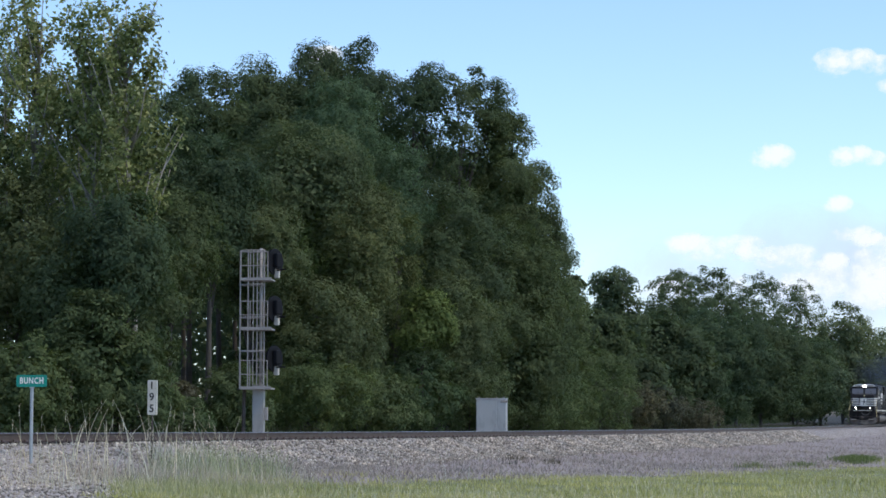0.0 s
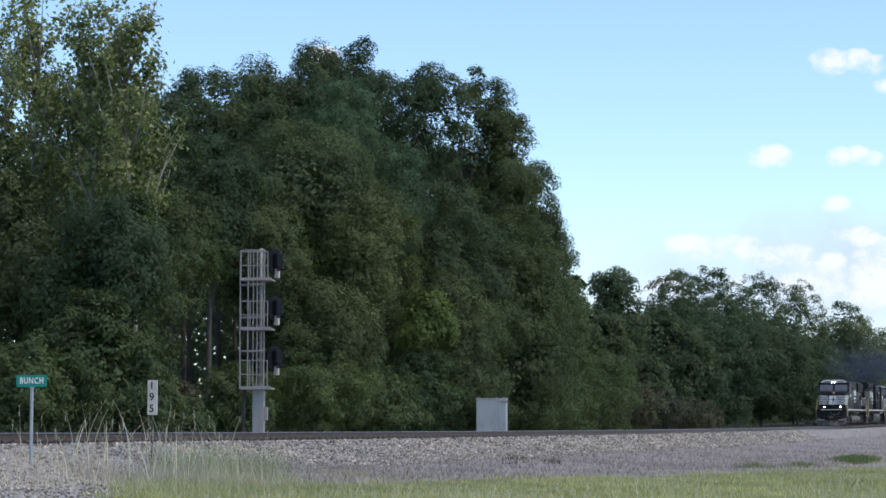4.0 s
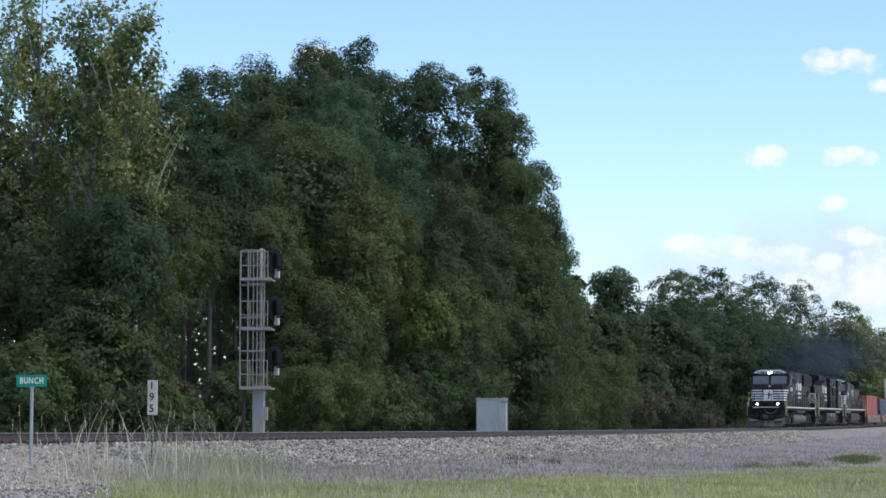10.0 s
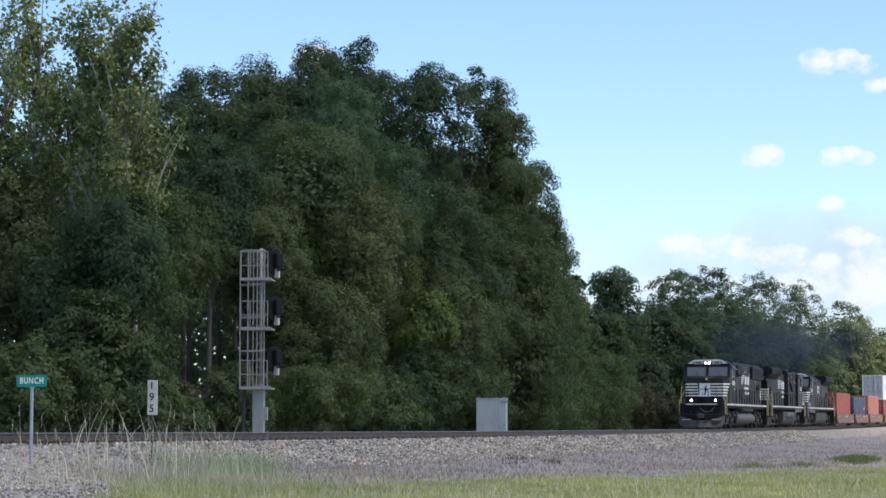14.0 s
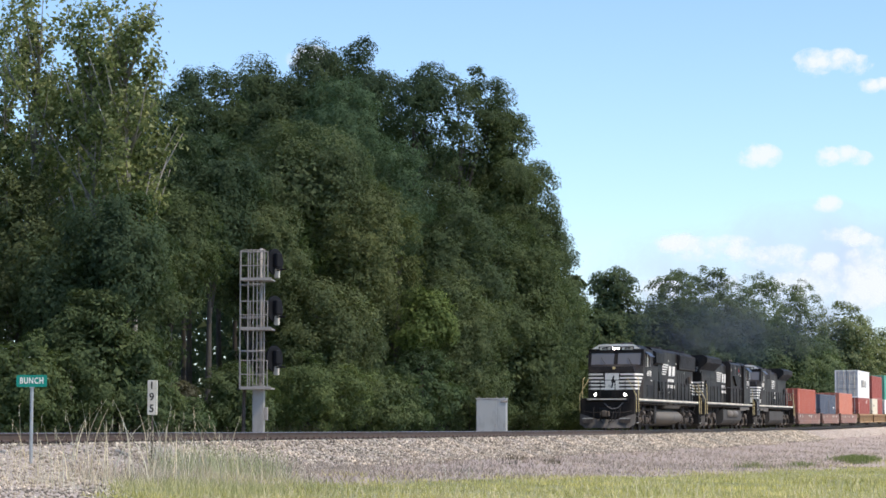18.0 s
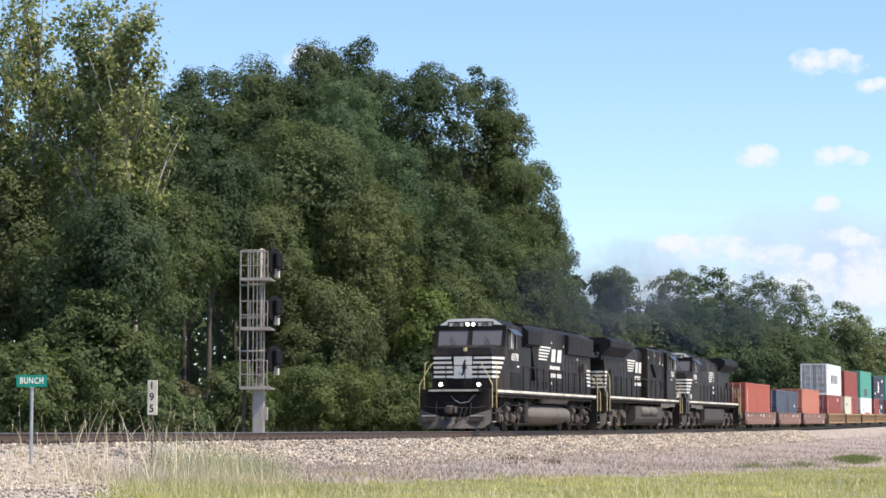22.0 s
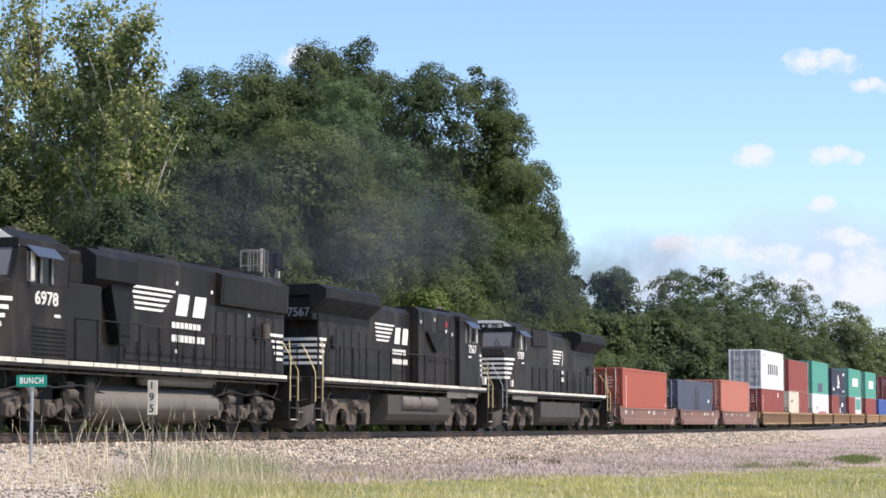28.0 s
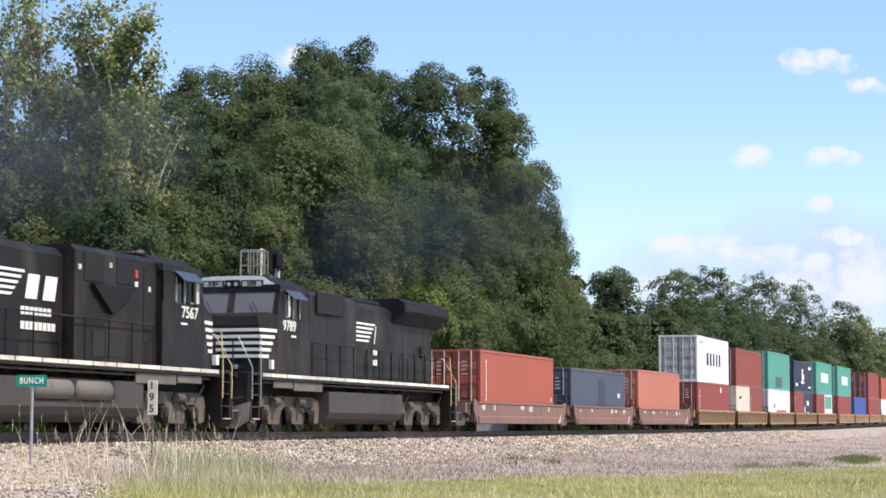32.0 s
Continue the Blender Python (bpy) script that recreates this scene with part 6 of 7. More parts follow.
def ge_loco(a0, sgn, number, label, tank, style):
    """A GE-pattern engine; sgn -1 runs long hood first. Lengths are from its cab end."""
    L = 22.3
    half = L / 2
    lo = thing("locomotive", label, "locomotive", "locomotives of the train", place_at(a0 + half))
    X = lambda a: sgn * (half - a)
    zd = 1.73
    underframe(lo, L, None, sgn, zd, (X(tank[0]), X(tank[1])), style)
    xc = cab_front(lo, X(1.75), X(2.75), sgn, zd, 3.42, 4.66, 1.52, number, False, "ge")
    xn = X(3.75)
    for s in (1, -1):
        part("sill_plate", Geo().box(X(2.7), X(4.3), s * 1.40, s * 1.445, zd - 0.42, zd - 0.21, 0.01), M_TANK, lo, "dusty plate under the cab")
        part("sill_plate", Geo().box(X(4.4), X(6.9), s * 1.40, s * 1.445, zd - 0.48, zd - 0.21, 0.01), M_TANK, lo, "dusty plate under the cab")
    letters_on(lo, number, 0.30, xn, 1.527, 3.16, "side", squeeze=1.25)
    part("builder_plate", Geo().box(X(3.9), X(4.3), 1.52, 1.528, 2.84, 2.90), M_WHITE, lo)
    part("door_mark", Geo().box(X(1.9) if sgn < 0 else X(2.3), (X(1.9) if sgn < 0 else X(2.3)) - 0.18, 1.40, 1.53, 1.85, 2.12), M_WHITE, lo)
    if style == "ge_round":
        # tall inverter cabinets behind the cab, flush with the walkway's edge
        hood(lo, "inverter_cabinet", X(5.5), X(10.2), 1.34, zd, 4.50, M_LOCO, 0.14)
        part("cabinet_grille", Geo().box(X(6.9), X(7.9), 1.345, 1.36, 3.7, 4.35, 0.008), M_GRILLE, lo)
        part("cabinet_grille", Geo().box(X(8.6), X(9.7), 1.345, 1.36, 3.65, 4.35, 0.008), M_GRILLE, lo)
        part("air_scoop", Geo().prism([(X(7.0), 3.6), (X(9.4), 3.6), (X(8.3), 2.9)], 1, 1.34, 1.46), M_LOCO_ROOF, lo)
        # dark plates on the flat wall paint the shade inside a recess and a locker
        part("recess_shade_patch", Geo().box(X(5.6), X(6.3), 1.345, 1.353, 2.3, 4.2), M_GRILLE, lo)
        part("locker_shade_patch", Geo().box(X(7.4), X(9.2), 1.345, 1.352, 1.85, 2.5), M_DARK, lo)
        for a, z, m in ((6.7, 3.9, M_RED), (6.7, 3.68, M_WHITE), (8.2, 4.05, M_WHITE_DIRTY), (9.9, 3.9, M_WHITE_DIRTY), (5.9, 3.6, M_WHITE_DIRTY)):
            part("sticker", Geo().box(X(a), X(a + 0.15), 1.345, 1.37, z, z + (0.2 if m is M_RED else 0.13)), m, lo)
        hood(lo, "engine_hood", X(10.2), X(19.9), 1.02, zd, 4.40, M_LOCO, 0.2)
        hood_doors(lo, X(14.4), X(19.8), 1.022, 1.85, 3.35, 7)
        emblem_side(lo, X(14.3), 3.12, 3.8, 0.62, 1.045)
        w0, w1 = 14.9, 20.5
    else:
        hood(lo, "equipment_hood", X(5.5), X(11.0), 1.15, zd, 4.42, M_LOCO, 0.16)
        part("brake_grille", Geo().box(X(7.0), X(9.6), 1.155, 1.24, 3.72, 4.42, 0.02), M_GRILLE, lo)
        part("brake_grille", Geo().box(X(7.0), X(9.6), -1.24, -1.155, 3.72, 4.42, 0.02), M_GRILLE, lo)
        part("locker_door", Geo().box(X(5.6), X(6.9), 1.155, 1.17, 2.4, 4.0, 0.008), M_LOCO, lo)
        hood(lo, "engine_hood", X(11.0), X(19.9), 1.02, zd, 4.35, M_LOCO, 0.2)
        hood_doors(lo, X(11.2), X(19.8), 1.022, 1.85, 2.6, 9)
        emblem_side(lo, X(11.0), 3.03, 4.0, 0.64, 1.045, True)
        w0, w1 = 15.2, 20.7
    # radiator wings that overhang the walkway
    for s in (1, -1):
        w = part("radiator_wing", Geo().prism([(s * 0.95, 3.74), (s * 1.5, 4.22), (s * 1.5, 4.52), (s * 1.2, 4.68), (s * 0.9, 4.68)], 0, X(w0), X(w1)), M_LOCO_ROOF, lo)
        part("wing_grille", Geo().box(X(w0 + 0.2), X(w1 - 0.2), s * 1.5, s * 1.508, 4.26, 4.48), M_GRILLE, w)
        part("wing_underscreen", Geo().prism([(s * 1.0, 3.774), (s * 1.46, 4.175), (s * 1.46, 4.158), (s * 1.0, 3.757)], 0, X(w0 + 0.2), X(w1 - 0.2)), M_GRILLE, w)
    part("radiator_roof", Geo().box(X(w0), X(w1), -0.95, 0.95, 4.3, 4.68, 0.03), M_LOCO_ROOF, lo)
    part("exhaust_stack", Geo().box(X(13.0), X(13.8), -0.35, 0.35, 4.3, 4.68, 0.03), M_DARK, lo)
    hood(lo, "muffler", X(12.2), X(15.4), 0.6, 4.3, 4.56, M_LOCO_ROOF, 0.1)
    # end of the long hood: white bars, number
    xe = X(19.95)
    d = -sgn
    n, hb = 4, 0.095
    for k in range(5):
        z = 3.0 - 2 * k * hb
        part("hood_end_stripe", Geo().box(xe, xe + d * 0.012, -1.0, 1.0, z - hb, z), M_WHITE, lo)
    letters_on(lo, number, 0.27, xe + d * 0.45, 0.53, 3.78, d, M_GREYLETTER, squeeze=0.95)
    part("hood_end", Geo().box(xe, xe + d * 0.44, -1.0, 1.0, 3.55, 4.3, 0.03), M_LOCO, lo)
    if style == "ge_round":
        for k in range(5):
            z = 3.0 - 2 * k * hb
            part("side_stripe", Geo().box(X(19.85), X(19.2 + 0.1 * k), 1.042, 1.048, z - hb, z), M_WHITE, lo)
    part("hand_brake", Geo().tube([(X(18.6), 1.03, 2.9), (X(18.6), 1.12, 2.9)], 0.22, 16), M_LOCO_ROOF, lo)
    rails_along(lo, X(5.9), X(20.4), 1.46, zd, 2.75, 12)
    rails_along(lo, X(5.9), X(20.4), -1.46, zd, 2.75, 12)
    truck(lo, X(4.6), 2.0, "ge", sgn)
    truck(lo, X(17.9), 2.0, "ge", sgn)
    MOVING.append((lo, a0 + half))


sd_loco()
ge_loco(21.6, -1, "7567", "black diesel locomotive running long hood first", (6.4, 14.0), "ge_round")
ge_loco(43.9, 1, "9789", "black diesel locomotive with a pale cab roof front", (7.6, 15.2), "ge_flat")


# ---- well cars and containers ----
def well_unit(a0, a1, mat, style, label, top, trucks=(True, True), ladder=True):
    """One articulated well between a0 and a1 (metres behind the first coupler)."""
    L = a1 - a0
    half = L / 2
    car = thing("well_car", label, "well car", "well cars of the train", place_at(a0 + half))
    x0, x1 = -half + 1.15, half - 1.15
    for s in (1, -1):
        y = s * 1.44
        if style == "smooth":
            # deep side that slopes in at its ends, with a rolled top and a knee near the bottom
            prof = [(x0 + 0.2, 0.30), (x1 - 0.2, 0.30), (x1 + 0.25, top - 0.35), (x1 + 0.35, top + 0.12), (x1 + 0.1, top + 0.12), (x1 - 0.2, top), (x0 + 0.2, top), (x0 - 0.1, top + 0.12), (x0 - 0.35, top + 0.12), (x0 - 0.25, top - 0.35)]
            side = part("side_wall", Geo().prism(prof, 1, y - s * 0.06, y), mat, car)
            part("knee", Geo().prism([(y, 0.62), (y + s * 0.05, 0.58), (y + s * 0.05, 0.32), (y, 0.30)], 0, x0 + 0.3, x1 - 0.3), mat, side)
            part("top_chord", Geo().box(x0 + 0.2, x1 - 0.2, y - s * 0.08, y + s * 0.03, top - 0.06, top + 0.02, 0.012), mat, side)
            rng = random.Random(int(a0 * 10))
            for k in range(7):
                px = rng.uniform(x0 + 0.5, x1 - 1.0)
                w = rng.uniform(0.15, 0.6)
                part("stencil_patch", Geo().box(px, px + w, y, y + s * 0.004, top - rng.uniform(0.22, 0.32), top - rng.uniform(0.08, 0.14)), M_WHITE_DIRTY, side)
            part("paint_patch", Geo().prism([(x0 + 0.8, 0.72), (x0 + 1.0, 0.72), (x0 + 1.35, 0.35), (x0 + 1.1, 0.35)], 1, y + s * 0.051, y + s * 0.054), M_WHITE_DIRTY, side)
        else:
            side = part("side_wall", Geo().box(x0 - 0.3, x1 + 0.3, y - s * 0.05, y, 0.35, top, 0.01), M_RUST if style == "ribbed" else mat, car)
            part("top_chord", Geo().box(x0 - 0.4, x1 + 0.4, y - s * 0.08, y + s * 0.05, top - 0.12, top + 0.02, 0.015), M_WELL_YELLOW if style == "ribbed" else mat, side)
            part("bottom_chord", Geo().box(x0 - 0.2, x1 + 0.2, y - s * 0.08, y + s * 0.05, 0.30, 0.42, 0.015), mat, side)
            rib = Geo().box(-0.05, 0.05, y, y + s * 0.045, 0.42, top - 0.12, 0.01).mesh("rib")
            rib.materials.append(mat)
            n = 17
            for k in range(n):
                part("rib", rib, None, side).matrix_basis = pose(x0 + (x1 - x0) * k / (n - 1), 0, 0)
    part("well_floor", Geo().box(x0, x1, -1.38, 1.38, 0.30, 0.36), M_DARK, car)
    for d, has in ((1, trucks[0]), (-1, trucks[1])):
        xe = d * half
        part("end_platform", Geo().prism([(xe - d * 1.6, 0.5), (xe - d * 0.25, 0.75), (xe - d * 0.25, 1.12), (xe - d * 1.2, 1.12), (xe - d * 1.6, 1.0)], 1, -1.25, 1.25), mat, car)
        part("bulkhead", Geo().box(xe - d * 1.2, xe - d * 1.1, -1.4, 1.4, 0.4, top + 0.05, 0.01), mat, car)
        g = Geo()
        for y in (1.3, 1.0):
            g.tube([(xe - d * 0.5, y, 0.6), (xe - d * 0.5, y, 1.65)], 0.02, 6)
        for z in (0.7, 1.0, 1.3, 1.6):
            g.tube([(xe - d * 0.5, 1.0, z), (xe - d * 0.5, 1.3, z)], 0.016, 6)
        part("ladder", g, M_LOCO_ROOF, car)
        part("hand_brake", Geo().tube([(xe - d * 0.4, 0.5, 1.35), (xe - d * 0.34, 0.5, 1.35)], 0.22, 14).box(xe - d * 0.45, xe - d * 0.3, 0.42, 0.58, 1.1, 1.4, 0.02), M_UNDER, car)
        if has:
            t = part("truck", Geo().box(-0.25, 0.25, -1.15, 1.15, 0.42, 0.72, 0.04), M_DARK, car)
            t.matrix_basis = pose(xe, 0, 0)
            for s in (1, -1):
                part("side_frame", Geo().prism([(-1.15, 0.42), (-1.05, 0.66), (-0.5, 0.76), (0.5, 0.76), (1.05, 0.66), (1.15, 0.42), (0.75, 0.38), (0.5, 0.24), (-0.5, 0.24), (-0.75, 0.38)], 1, s * 0.95, s * 1.12), M_UNDER, t)
                part("bearing_cap", Geo().tube([(0.9, s * 1.1, 0.48), (0.9, s * 1.18, 0.48)], 0.12, 12).tube([(-0.9, s * 1.1, 0.48), (-0.9, s * 1.18, 0.48)], 0.12, 12), M_UNDER, t)
            for x in (-0.9, 0.9):
                wheelset(t, x, 0.46)
    MOVING.append((car, a0 + half))


def container(a0, length, z, high, colour, label, front="doors", patches=()):
    """A corrugated freight container: corner posts, rails, corrugated sides, doors with bars."""
    half = length / 2
    box = thing("shipping_container", label, "container", "containers on the train", place_at(a0 + half))
    mat = M_BOX[colour]
    w = 1.219
    part("roof", Geo().box(-half + 0.05, half - 0.05, -w + 0.04, w - 0.04, z + high - 0.06, z + high - 0.02, 0.008), mat, box)
    part("floor", Geo().box(-half + 0.05, half - 0.05, -w + 0.04, w - 0.04, z + 0.02, z + 0.16), mat, box)
    for s in (1, -1):
        part("top_rail", Geo().box(-half, half, s * (w - 0.06), s * w, z + high - 0.10, z + high, 0.008), mat, box)
        part("bottom_rail", Geo().box(-half, half, s * (w - 0.06), s * w, z, z + 0.16, 0.008), mat, box)
        n = int(length / 0.28)
        y0, y1 = s * (w - 0.012), s * (w - 0.048)
        prof = []
        for k in range(n):
            xa = -half + 0.12 + (length - 0.24) * k / n
            st = (length - 0.24) / n
            prof += [(xa, y0), (xa + st * 0.27, y0), (xa + st * 0.5, y1), (xa + st * 0.77, y1)]
        prof.append((half - 0.12, y0))
        g = Geo()
        m = len(prof)
        g.add([(x, y, zz) for zz in (z + 0.14, z + high - 0.08) for x, y in prof], [(k, k + 1, m + k + 1, m + k) for k in range(m - 1)])
        g.add([(x, y - s * 0.01, zz) for zz in (z + 0.14, z + high - 0.08) for x, y in prof], [(k, k + 1, m + k + 1, m + k) for k in range(m - 1)])
        part("side_panel", g, mat, box)
    for d in (1, -1):
        xe = d * half
        for s in (1, -1):
            part("corner_post", Geo().box(xe, xe - d * 0.12, s * w, s * (w - 0.12), z, z + high, 0.01), mat, box)
            for zz in (z, z + high - 0.12):
                part("corner_casting", Geo().box(xe + d * 0.004, xe - d * 0.17, s * (w + 0.004), s * (w - 0.16), zz - 0.002, zz + 0.122, 0.01), mat, box)
        if d == 1 and front == "doors":
            for s in (1, -1):
                dmat = M_BOX["grey"] if colour == "white" else mat
                dr = part("door", Geo().box(xe - d * 0.05, xe - d * 0.09, s * 0.02, s * (w - 0.13), z + 0.14, z + high - 0.1, 0.01), dmat, box)
                for y in (0.30, 0.82):
                    part("lock_bar", Geo().tube([(xe - d * 0.01, s * y, z + 0.06), (xe - d * 0.01, s * y, z + high - 0.04)], 0.028, 8), M_WHITE_DIRTY if colour in ("white", "orange", "green") else M_GALV, dr)
                    part("handle", Geo().box(xe, xe - d * 0.03, s * (y - 0.02), s * (y - 0.25), z + 0.98, z + 1.02), M_GALV, dr)
                for zz in (0.5, 1.05, 1.6, 2.15):
                    if zz < high - 0.3:
                        part("door_rib", Geo().box(xe - d * 0.010, xe - d * 0.05, s * 0.08, s * (w - 0.2), z + zz - 0.08, z + zz + 0.24, 0.02), dmat, dr)
                for k in range(4):
                    part("door_mark", Geo().box(xe - d * 0.008, xe - d * 0.014, s * 0.42, s * (0.62 + 0.05 * (k % 2)), z + high - 0.52 - 0.16 * k, z + high - 0.46 - 0.16 * k), M_WHITE_DIRTY, dr)
        else:
            g = Geo()
            prof = []
            for k in range(8):
                ya = -w + 0.12 + (2 * w - 0.24) * k / 8
                st = (2 * w - 0.24) / 8
                prof += [(xe - d * 0.02, ya), (xe - d * 0.02, ya + st * 0.3), (xe - d * 0.055, ya + st * 0.5), (xe - d * 0.055, ya + st * 0.8)]
            prof.append((xe - d * 0.02, w - 0.12))
            m = len(prof)
            g.add([(x, y, zz) for zz in (z + 0.14, z + high - 0.08) for x, y in prof], [(k, k + 1, m + k + 1, m + k) for k in range(m - 1)])
            part("end_panel", g, mat, box)
        part("end_sill", Geo().box(xe, xe - d * 0.08, -w, w, z, z + 0.14, 0.008), mat, box)
        part("end_header", Geo().box(xe, xe - d * 0.08, -w, w, z + high - 0.1, z + high, 0.008), mat, box)
    for xa, xb, za, zb, m in patches:
        part("marking", Geo().box(half - xa, half - xb, w - 0.003, w + 0.003, z + za, z + zb), m, box)
    MOVING.append((box, a0 + half))
    return box


Z1 = 0.37
H1, H2 = 2.591, 2.896
BROWN = "faded red-brown well car with chalky stencil marks"
RIBBED = "rust-streaked yellow ribbed well car"
TANCAR = "tan painted well car"
well_unit(67.4, 84.6, M_WELL, "smooth", BROWN, 1.15, (True, True))
well_unit(84.6, 99.9, M_WELL, "smooth", BROWN, 1.15, (False, True))
well_unit(99.9, 116.9, M_WELL, "smooth", BROWN, 1.15, (False, True))
for k, a in enumerate((118.3, 133.9, 149.6, 164.9, 180.1)):
    well_unit(a, a + (15.5 if k else 15.6), M_WELL_YELLOW, "ribbed", RIBBED, 1.2, (k == 0, True))
for k, a in enumerate((197.4, 212.9, 228.4, 243.9, 259.4)):
    well_unit(a, a + 15.5, M_TAN, "plain", TANCAR, 1.15, (k == 0, True))
for k, a in enumerate((276.5, 292.0, 307.5)):
    well_unit(a, a + 15.5, M_WELL, "smooth", BROWN, 1.15, (k == 0, True))

W = M_WHITE
CAPS = lambda x, z0, n, step, h, wd=0.12, m=W: [(x, x + wd, z0 + step * k, z0 + step * k + h, m) for k in range(n)]
container(70.0, 12.19, Z1, H2, "orange", "bright orange-red corrugated shipping container", patches=CAPS(0.75, 0.85, 10, 0.17, 0.12) + CAPS(11.7, 0.5, 2, 0.4, 0.22, 0.1))
container(85.8, 12.19, Z1, H1, "slate", "dark slate-blue shipping container", patches=[(10.4, 10.9, 1.3, 1.5, W), (6.0, 7.6, 0.9, 2.2, M_BOX["navy"]), (5.4, 8.4, 0.2, 0.9, M_BOX["navy"])])
container(101.6, 12.19, Z1, H2, "salmon", "faded salmon-orange shipping container")
container(120.1, 12.19, Z1, H1, "maroon", "dark red shipping container under a white one", patches=CAPS(0.7, 0.7, 5, 0.3, 0.2) + [(8.6, 9.1, 2.0, 2.35, W)])
bars = [(3.6 + 1.15 * k, 3.6 + 1.15 * k + 0.55, 1.12, 1.9, M_LETTER_BLACK) for k in range(5)]
container(120.1, 12.19, Z1 + H1, H2, "white", "white shipping container with grey doors and dark letter bars", patches=bars + [(1.0, 2.1, 2.45, 2.6, M_BOX["grey"])])
container(135.6, 6.06, Z1, H1, "cream", "short cream shipping container under a red one", patches=[(1.4, 2.2, 1.7, 1.9, M_LETTER_BLACK)])
container(141.75, 6.06, Z1, H1, "maroon", "short dark red shipping container", patches=CAPS(0.5, 0.7, 4, 0.35, 0.2))
container(135.6, 12.19, Z1 + H1, H1, "maroon", "plain red-brown shipping container")
container(151.3, 12.19, Z1, H1, "white", "white shipping container with red marks", patches=[(4.5 + 1.5 * k, 5.6 + 1.5 * k, 0.35, 1.05, M_RED) for k in range(4)] + [(3.0, 3.5, 1.2, 1.5, M_LETTER_BLACK)])
container(151.3, 12.19, Z1 + H1, H2, "green", "sea-green shipping container with a dark patch", patches=[(4.0, 7.5, 0.2, 1.0, M_BOX["slate"])])
container(166.5, 6.06, Z1, H1, "maroon", "short dark red shipping container", patches=CAPS(0.4, 1.6, 2, 0.35, 0.2))
container(172.65, 6.06, Z1, H1, "navy", "short dark navy shipping container", patches=[(2.0, 3.4, 1.5, 1.9, W), (0.4, 1.0, 0.9, 1.4, W), (2.4, 3.2, 0.7, 0.95, W)])
container(166.5, 12.19, Z1 + H1, H1, "navy", "dark navy shipping container with a white star-like mark", patches=[(5.0, 5.9, 0.9, 2.0, W), (4.4, 6.6, 0.75, 0.95, W), (5.9, 6.6, 1.1, 1.5, W), (9.5, 11.2, 2.0, 2.25, W), (9.3, 11.0, 0.4, 0.55, W), (1.0, 2.2, 0.5, 0.75, W)])
container(181.8, 6.06, Z1, H1, "maroon", "short dark red shipping container")
container(187.95, 6.06, Z1, H1, "white", "short pale shipping container with a green patch", patches=[(0.4, 5.6, 1.3, 2.4, M_BOX["green"])])
container(181.8, 12.19, Z1 + H1, H2, "green", "sea-green shipping container with a white panel", patches=[(3.6, 9.0, 1.1, 1.95, W)])
container(199.1, 12.19, Z1, H1, "maroon", "plain dark red shipping container in a well")
container(199.1, 12.19, Z1 + H1, H2, "green", "sea-green shipping container with a white panel", patches=[(3.6, 9.0, 1.1, 1.95, W)])
container(214.6, 12.19, Z1, H1, "blue", "plain blue shipping container in a well")
container(230.1, 12.19, Z1, H1, "maroon", "plain dark red shipping container in a well")
container(230.1, 12.19, Z1 + H1, H2, "maroon", "dark red shipping container with white door marks")
container(245.6, 12.19, Z1, H1, "white", "plain white shipping container in a well")
container(245.6, 12.19, Z1 + H1, H1, "orange", "plain orange-red shipping container in a well")
container(261.1, 12.19, Z1, H1, "maroon", "plain dark red shipping container in a well")
container(261.1, 12.19, Z1 + H1, H2, "navy", "plain dark navy shipping container in a well")
container(278.2, 12.19, Z1, H1, "orange", "plain orange-red shipping container in a well")
container(293.7, 12.19, Z1, H2, "slate", "plain dark slate-blue shipping container in a well")
container(309.2, 12.19, Z1, H1, "maroon", "plain dark red shipping container in a well")


# ---- clouds and exhaust smoke ----
def soft_material(name, colour, density, scale, glows, rough=2.4):
    """A veil whose thickness follows the mesh's own density and a noise."""
    m = bpy.data.materials.new(name)
    m.use_nodes = True
    nt = m.node_tree
    nt.nodes.remove(nt.nodes["Principled BSDF"])
    att = nt.nodes.new("ShaderNodeAttribute")
    att.attribute_name = "thickness"
    ns = noise_node(nt, scale, 6, rough=0.62)
    fine = nt.nodes.new("ShaderNodeMath")
    fine.operation = "MULTIPLY_ADD"
    fine.inputs[1].default_value, fine.inputs[2].default_value = rough, -rough / 2
    nt.links.new(ns.outputs["Fac"], fine.inputs[0])
    add = nt.nodes.new("ShaderNodeMath")
    nt.links.new(att.outputs["Fac"], add.inputs[0])
    nt.links.new(fine.outputs[0], add.inputs[1])
    cover = ramp(nt, add.outputs[0], [(0.1, (0, 0, 0)), (1.0, (density,) * 3)]).outputs[0]
    edge = nt.nodes.new("ShaderNodeMath")
    edge.operation = "MULTIPLY"
    edge.use_clamp = True
    rim = ramp(nt, att.outputs["Fac"], [(0.0, (0, 0, 0)), (0.25, (1, 1, 1))]).outputs[0]
    nt.links.new(cover, edge.inputs[0])
    nt.links.new(rim, edge.inputs[1])
    clear = nt.nodes.new("ShaderNodeBsdfTransparent")
    body = nt.nodes.new("ShaderNodeEmission" if glows else "ShaderNodeBsdfDiffuse")
    body.inputs["Color"].default_value = (*colour, 1)
    if glows:
        body.inputs["Strength"].default_value = glows
    ms = nt.nodes.new("ShaderNodeMixShader")
    nt.links.new(edge.outputs[0], ms.inputs[0])
    nt.links.new(clear.outputs[0], ms.inputs[1])
    nt.links.new(body.outputs[0], ms.inputs[2])
    nt.links.new(ms.outputs[0], nt.nodes["Material Output"].inputs["Surface"])
    return m


